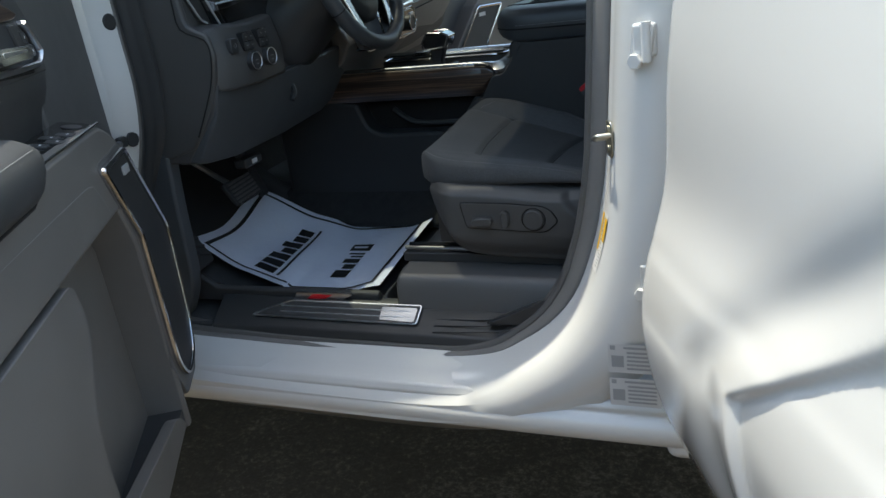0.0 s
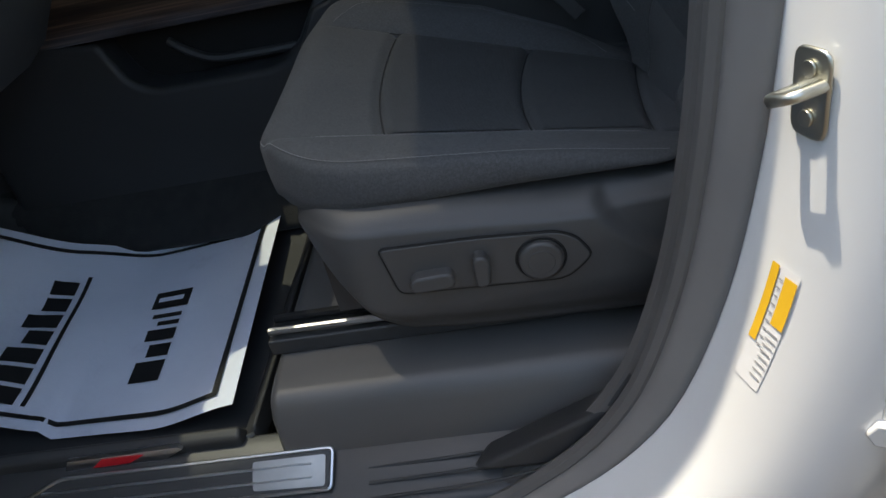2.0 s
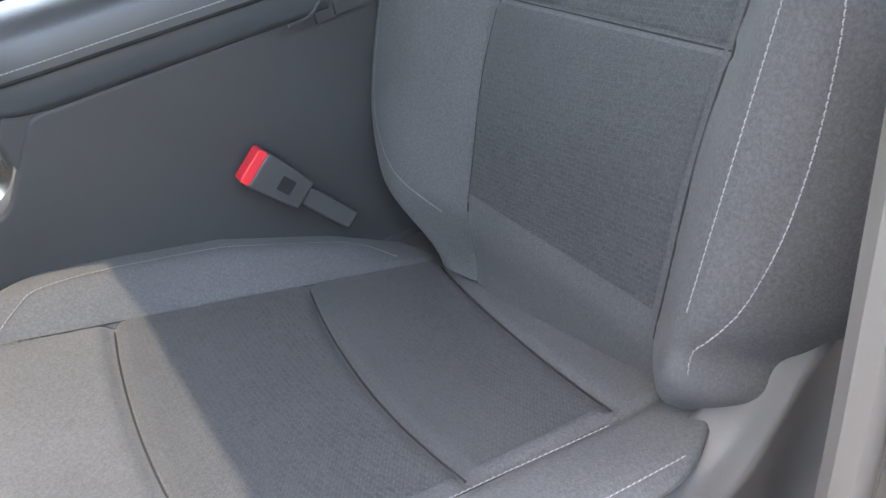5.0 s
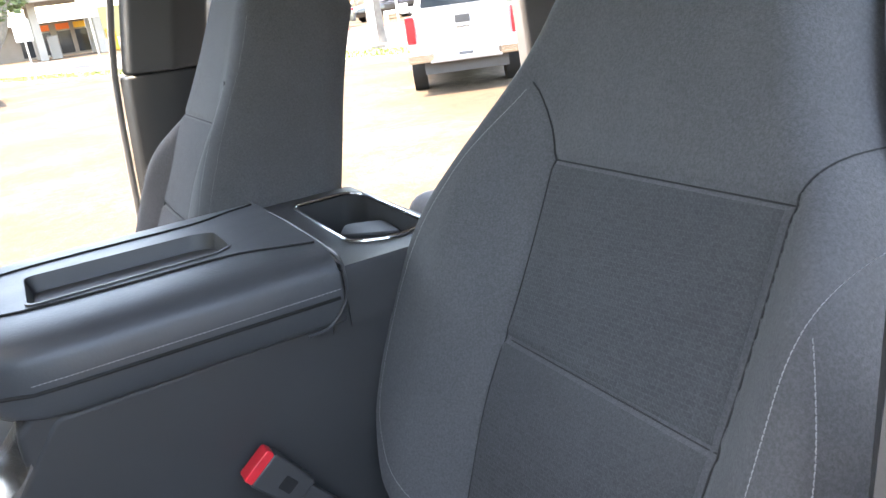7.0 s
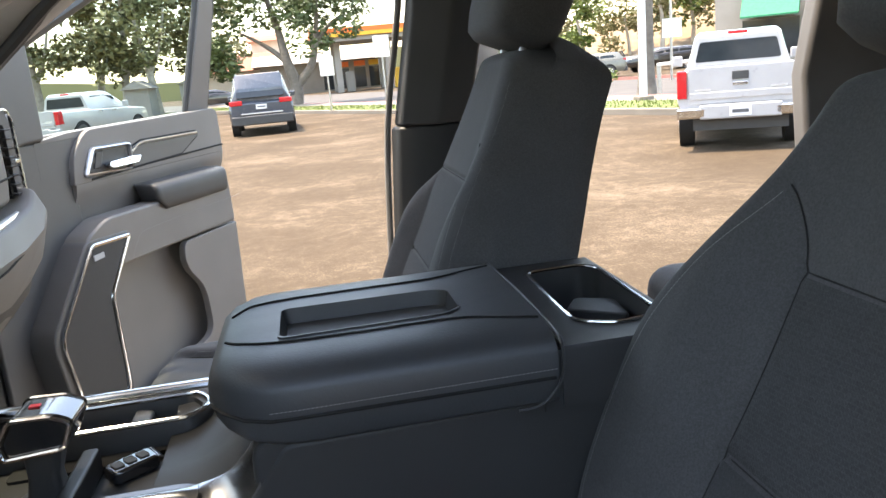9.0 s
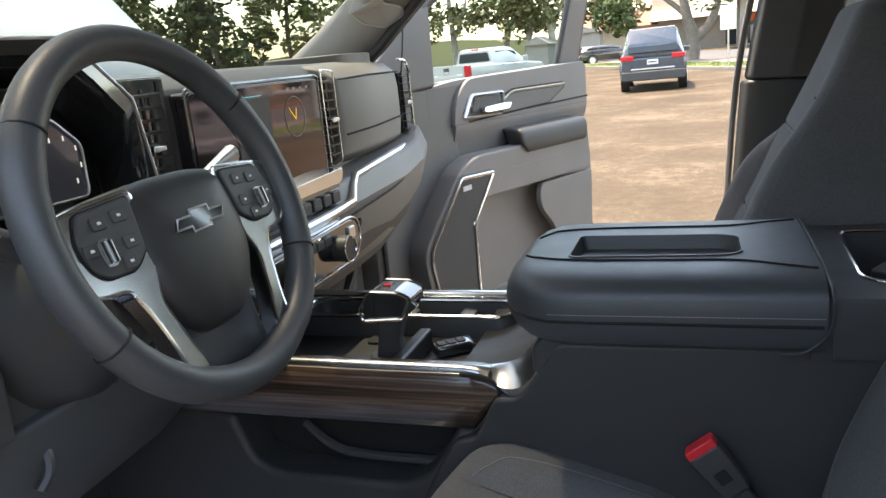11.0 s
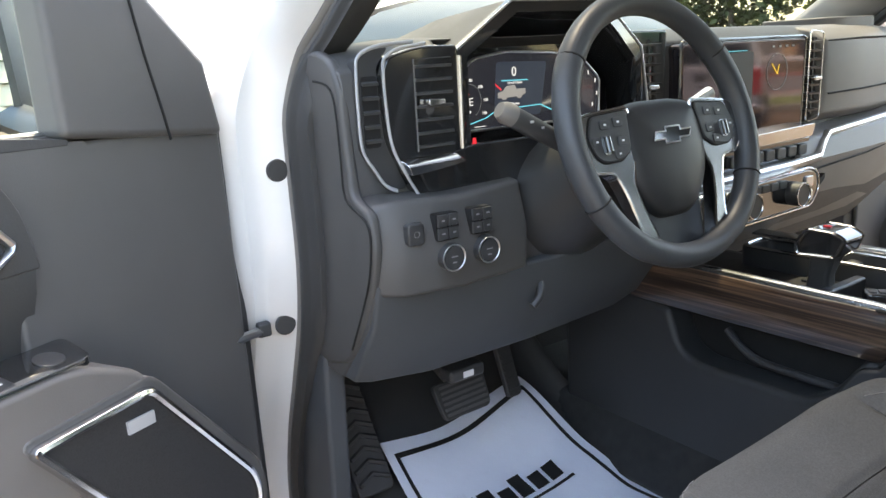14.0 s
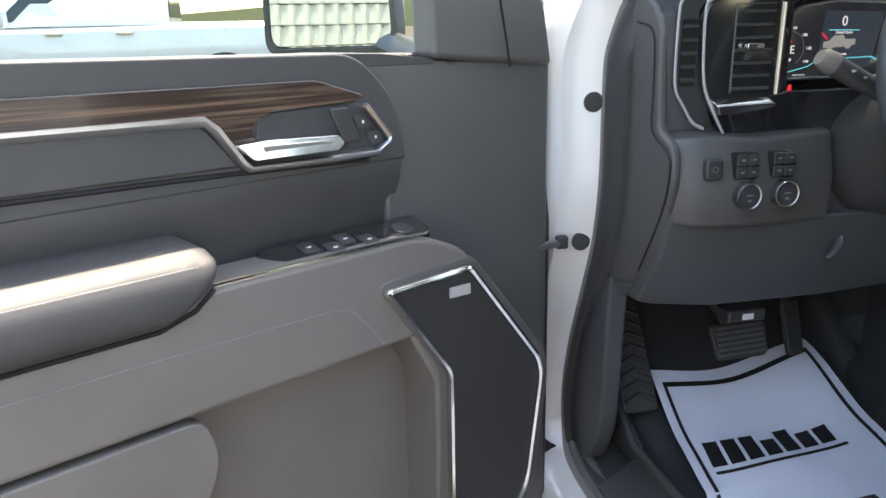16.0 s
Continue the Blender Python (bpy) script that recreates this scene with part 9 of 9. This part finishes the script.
def tree(x, y, limbs, blobs, n, size, bark, leaf, label, seed, group="", name="tree"):
    rnd = random.Random(seed)
    t = thing(name, label, "tree", group, at=(x, y, 0))
    for k, (pts, r0, r1) in enumerate(limbs):
        line = smooth_line([(x + p[0], y + p[1], p[2]) for p in pts], 5)
        part("trunk" if k == 0 else "limb", tube(new_bm(), line, [r0 + (r1 - r0) * i / (len(line) - 1) for i in range(len(line))], 9), bark, t, sharp=60)
    vs, fs_ = leaf_cloud([((x + c[0], y + c[1], c[2]), r) for c, r in blobs], n, size, rnd)
    me = bpy.data.meshes.new("crown")
    me.from_pydata([tuple(v) for v in vs], [], fs_)
    me.materials.append(leaf)
    ob = new("crown", me)
    ob.parent = t
    ob.matrix_parent_inverse = Matrix.Translation(-t.location)
    return t


rnd = random.Random(3)
blobs = [((rnd.uniform(-4.2, 4.4), rnd.uniform(-2.5, 2.5), rnd.uniform(3.6, 8.0)), rnd.uniform(0.7, 1.5)) for k in range(34)] + [((-4.2 + rnd.uniform(-1, 1), 0, rnd.uniform(2.4, 4)), 0.9) for k in range(6)]
tree(-0.6, 45, [([(0, 0, -0.1), (0.15, 0, 1.2), (-0.2, 0, 2.6), (-0.5, 0.2, 4.5), (-1.0, 0, 6.5)], 0.42, 0.14), ([(0.15, 0, 1.2), (1.1, 0, 2.2), (1.6, 0.3, 3.8), (1.9, 0.2, 6.0)], 0.3, 0.1), ([(-0.2, 0, 2.6), (-1.3, 0.3, 3.6), (-2.6, 0, 4.4)], 0.18, 0.07), ([(1.6, 0.3, 3.6), (2.6, 0, 4.6), (3.4, 0, 5.0)], 0.14, 0.05)], blobs, 7000, 0.19, BARK, LEAF, "broad spreading street tree with dark green leaves", 1)
for k, (x, y) in enumerate(((-17.5, 72), (-14.5, 70), (-12.0, 75), (-9.6, 73), (-21, 78), (-25, 74))):
    rnd = random.Random(20 + k)
    lean = rnd.uniform(-1.5, 1.5)
    blobs = [((lean * 0.8 + rnd.uniform(-3.2, 3.2), rnd.uniform(-2, 2), rnd.uniform(3.6, 15)), rnd.uniform(0.8, 1.7)) for q in range(30)]
    tree(x, y, [([(0, 0, -0.1), (lean * 0.2, 0, 3), (lean * 0.6, 0, 7), (lean, 0, 12)], 0.40, 0.15), ([(lean * 0.3, 0, 3.5), (lean * 0.3 + 1.2, 0, 6), (lean * 0.3 + 2, 0, 9)], 0.22, 0.08)], blobs, 3400, 0.30, PALEBARK, GUM, "tall eucalyptus with pale trunk and olive leaves", 40 + k, "eucalyptus grove")
for k in range(9):
    rnd = random.Random(60 + k)
    az = radians(-66 + 5.2 * k)
    d = 66 + rnd.uniform(-8, 14)
    x, y = d * math.sin(az), d * math.cos(az)
    blobs = [((rnd.uniform(-3, 3), rnd.uniform(-2, 2), rnd.uniform(2.0, 12.5)), rnd.uniform(0.9, 1.8)) for q in range(30)]
    tree(x, y, [([(0, 0, -0.1), (0.2, 0, 1.6), (-0.2, 0, 4.0), (0.3, 0, 9.0)], 0.38, 0.10)], blobs, 2900, 0.36, BARK, BUSH if k % 3 else LEAF, "leafy green tree at the lot's far edge", 80 + k, "far row of trees")
for k in range(12):
    rnd = random.Random(120 + k)
    az = radians(14 + 2.4 * k + rnd.uniform(-0.5, 0.5))
    d = 88 + rnd.uniform(-14, 10)
    x, y = d * math.sin(az), d * math.cos(az)
    zb = 2.0 if k > 4 else 0
    blobs = [((rnd.uniform(-2.8, 2.8), rnd.uniform(-2, 2), zb + rnd.uniform(1.6, 7.5)), rnd.uniform(0.7, 1.5)) for q in range(15)]
    tree(x, y, [([(0, 0, zb - 1.5), (0.2, 0, zb + 1.6), (-0.3, 0, zb + 5.0)], 0.3, 0.1)], blobs, 1500, 0.30, PALEBARK, GUM if k % 3 else BUSH, "dusty green tree on the slope beyond the road", 160 + k, "trees on the slope")
tree(13.3, 33, [([(0, 0, -0.1), (0, 0, 0.4)], 0.08, 0.04)], [((q * 0.35 - 0.5, 0, 0.45), 0.42) for q in range(4)], 900, 0.07, BARK, BUSH, "clipped green bush by the road", 9, name="bush")

# hill, buildings
rows = []
for i in range(40):
    az = radians(16 + 30 * i / 39)
    rows.append([Vector((d * math.sin(az), d * math.cos(az), z * (0.25 + 0.75 * sstep(16, 30, 16 + 30 * i / 39)) * (1 + 0.25 * noise.noise((i * 0.3, d * 0.05, 0))))) for d, z in ((78, -0.2), (84, 0.6), (92, 2.6), (104, 6.0), (125, 9.0), (150, 10.5))])
hill = part("hillside", loft(new_bm(), rows, close=False), DRY, None, sharp=80)
tagged(hill, "dry brown grassy hillside beyond the road", "hill", kind="structure")
st = thing("fuel_station", "white fuel station with orange and yellow canopy", "building", at=(4, 76, 0))
part("canopy", box(new_bm(), 1.2, 15.0, 70, 80, 4.55, 4.95), WHITEWALL, st, bevel=0.05)
part("fascia", box(new_bm(), 1.1, 15.1, 69.8, 80.2, 4.96, 5.75), ORANGE, st, "orange canopy fascia", bevel=0.05)
part("stripe", box(new_bm(), 1.1, 15.1, 69.72, 69.79, 4.96, 5.28), YELLOWP, st, "yellow fascia stripe")
for x in (3.5, 8.2, 13.0):
    for y in (72, 78):
        part("column", box(new_bm(), x - 0.3, x + 0.3, y - 0.3, y + 0.3, 0, 4.6), WHITEWALL, st, bevel=0.03)
for x in (4.6, 9.3, 11.5):
    part("pump", box(new_bm(), x - 0.4, x + 0.4, 73.5, 74.2, 0, 1.9), YELLOWP if x > 9 else WHITEWALL, st, bevel=0.05)
part("shop_wall", box(new_bm(), -4.2, 9.0, 84, 92, 0, 3.2), WHITEWALL, st)
part("shop_roof", loft(new_bm(), [[Vector((x, 82.5, 3.2)), Vector((x, 88, 4.4)), Vector((x, 93, 3.4)), Vector((x, 93, 3.2))] for x in (-5.0, 9.8)]), WHITEWALL, st, "pale low-pitched roof")
for x in (3.0, 4.6, 6.4, 8.0):
    part("shop_window", box(new_bm(), x - 0.6, x + 0.6, 83.9, 83.98, 0.2, 2.3), DARKGLASS, st)
    part("sign_band", box(new_bm(), x - 0.6, x + 0.6, 83.85, 83.95, 2.45, 3.0), ORANGE if x < 7 else YELLOWP, st)
hs = thing("house", "low house with terracotta roof and tan walls", "house", at=(-5.5, 88, 0))
part("wall", box(new_bm(), -12, -3.2, 86, 94, 0, 3.0), CREAMWALL, hs)
part("roof", loft(new_bm(), [[Vector((x, 85, 3.0)), Vector((x, 90, 4.9)), Vector((x, 95, 3.0))] for x in (-12.6, -2.6)]), TERRA, hs, "terracotta roof")
part("upper_wall", box(new_bm(), -5.4, -2.0, 95, 99, 0, 6.4), CREAMWALL, hs)
part("upper_roof", loft(new_bm(), [[Vector((x, 94.4, 6.4)), Vector((x, 97, 7.2)), Vector((x, 99.6, 6.4))] for x in (-5.9, -1.5)]), TERRA, hs)
for k, (x, y, w, h) in enumerate(((-15.2, 66, 1.8, 2.4), (-10.6, 70, 4.0, 2.6))):
    sh_ = thing("shed", "small grey-white shed with a low roof", "shed", "sheds", at=(x, y, 0))
    part("wall", box(new_bm(), x - w / 2, x + w / 2, y, y + 3, 0, h), WHITEWALL, sh_)
    part("roof", loft(new_bm(), [[Vector((x - w / 2 - 0.3, yy, h)), Vector((x, yy, h + 0.7)), Vector((x + w / 2 + 0.3, yy, h))] for yy in (y - 0.3, y + 3.3)]), WHITEWALL, sh_)
cb = thing("shop_building", "white shop building with green awnings", "building", at=(30, 42, 0))
part("wall", loft(new_bm(), [[Vector((23.5, 40.5, z)), Vector((33.0, 33.0, z)), Vector((38, 39, z)), Vector((28, 46, z))] for z in (0, 5.5)]), WHITEWALL, cb)
for k in range(3):
    p, q = Vector((24.6 + 3.0 * k, 39.5 - 2.37 * k, 0)), Vector((26.9 + 3.0 * k, 37.7 - 2.37 * k, 0))
    nrm = Vector((-0.62, -0.785, 0))
    part("awning", loft(new_bm(), [[a + Vector((0, 0, 3.9)), a + nrm * 1.2 + Vector((0, 0, 2.7)), a + nrm * 1.2 + Vector((0, 0, 2.6)), a + Vector((0, 0, 3.0))] for a in (p, q)]), GREENAWN, cb, "green cloth awning")
    part("shop_window", loft(new_bm(), [[a + nrm * 0.05 + Vector((0, 0, 0.5)), a + nrm * 0.05 + Vector((0, 0, 2.5)), a - nrm * 0.05 + Vector((0, 0, 2.5)), a - nrm * 0.05 + Vector((0, 0, 0.5))] for a in (p, q)]), DARKGLASS, cb)

# cream ribbed wall on the driver's side, seen in the door mirror and through the window
wl = thing("ribbed_wall", "cream ribbed wall with a white coping", "wall", at=(0, -10.5, 0))
pts = [(-12 + 24 * k / 200, -10.5 - (0.07 if k % 2 else 0.0)) for k in range(201)]
for r in range(13):
    z0, z1 = 0.3 * r, 0.3 * r + 0.3
    bm = loft(new_bm(), [[Vector((x + 0.05, y, z0)) for x, y in pts], [Vector((x, -10.5 - 0.10 * ((k % 2) == 0), z1 - 0.02)) for k, (x, y) in enumerate(pts)], [Vector((x, -10.62, z1)) for x, y in pts]], close=False)
    part("panel_course", bm, CREAMWALL, wl, sharp=15)
part("wall_core", box(new_bm(), -12, 12, -11.2, -10.7, 0, 3.8), CREAMWALL, wl)
part("coping", box(new_bm(), -12, 12, -11.2, -10.4, 3.85, 4.1), WHITEWALL, wl)
ob = part("distant_ridge", loft(new_bm(), [[Vector((330 * math.sin(radians(a)), 330 * math.cos(radians(a)), z * (1 + 0.3 * math.sin(a * 0.21)))) for a in range(-180, 181, 6)] for z in (-2, 9)], close=False), GUM)
tagged(ob, "hazy wooded ridge on the horizon", "ridge", kind="structure")
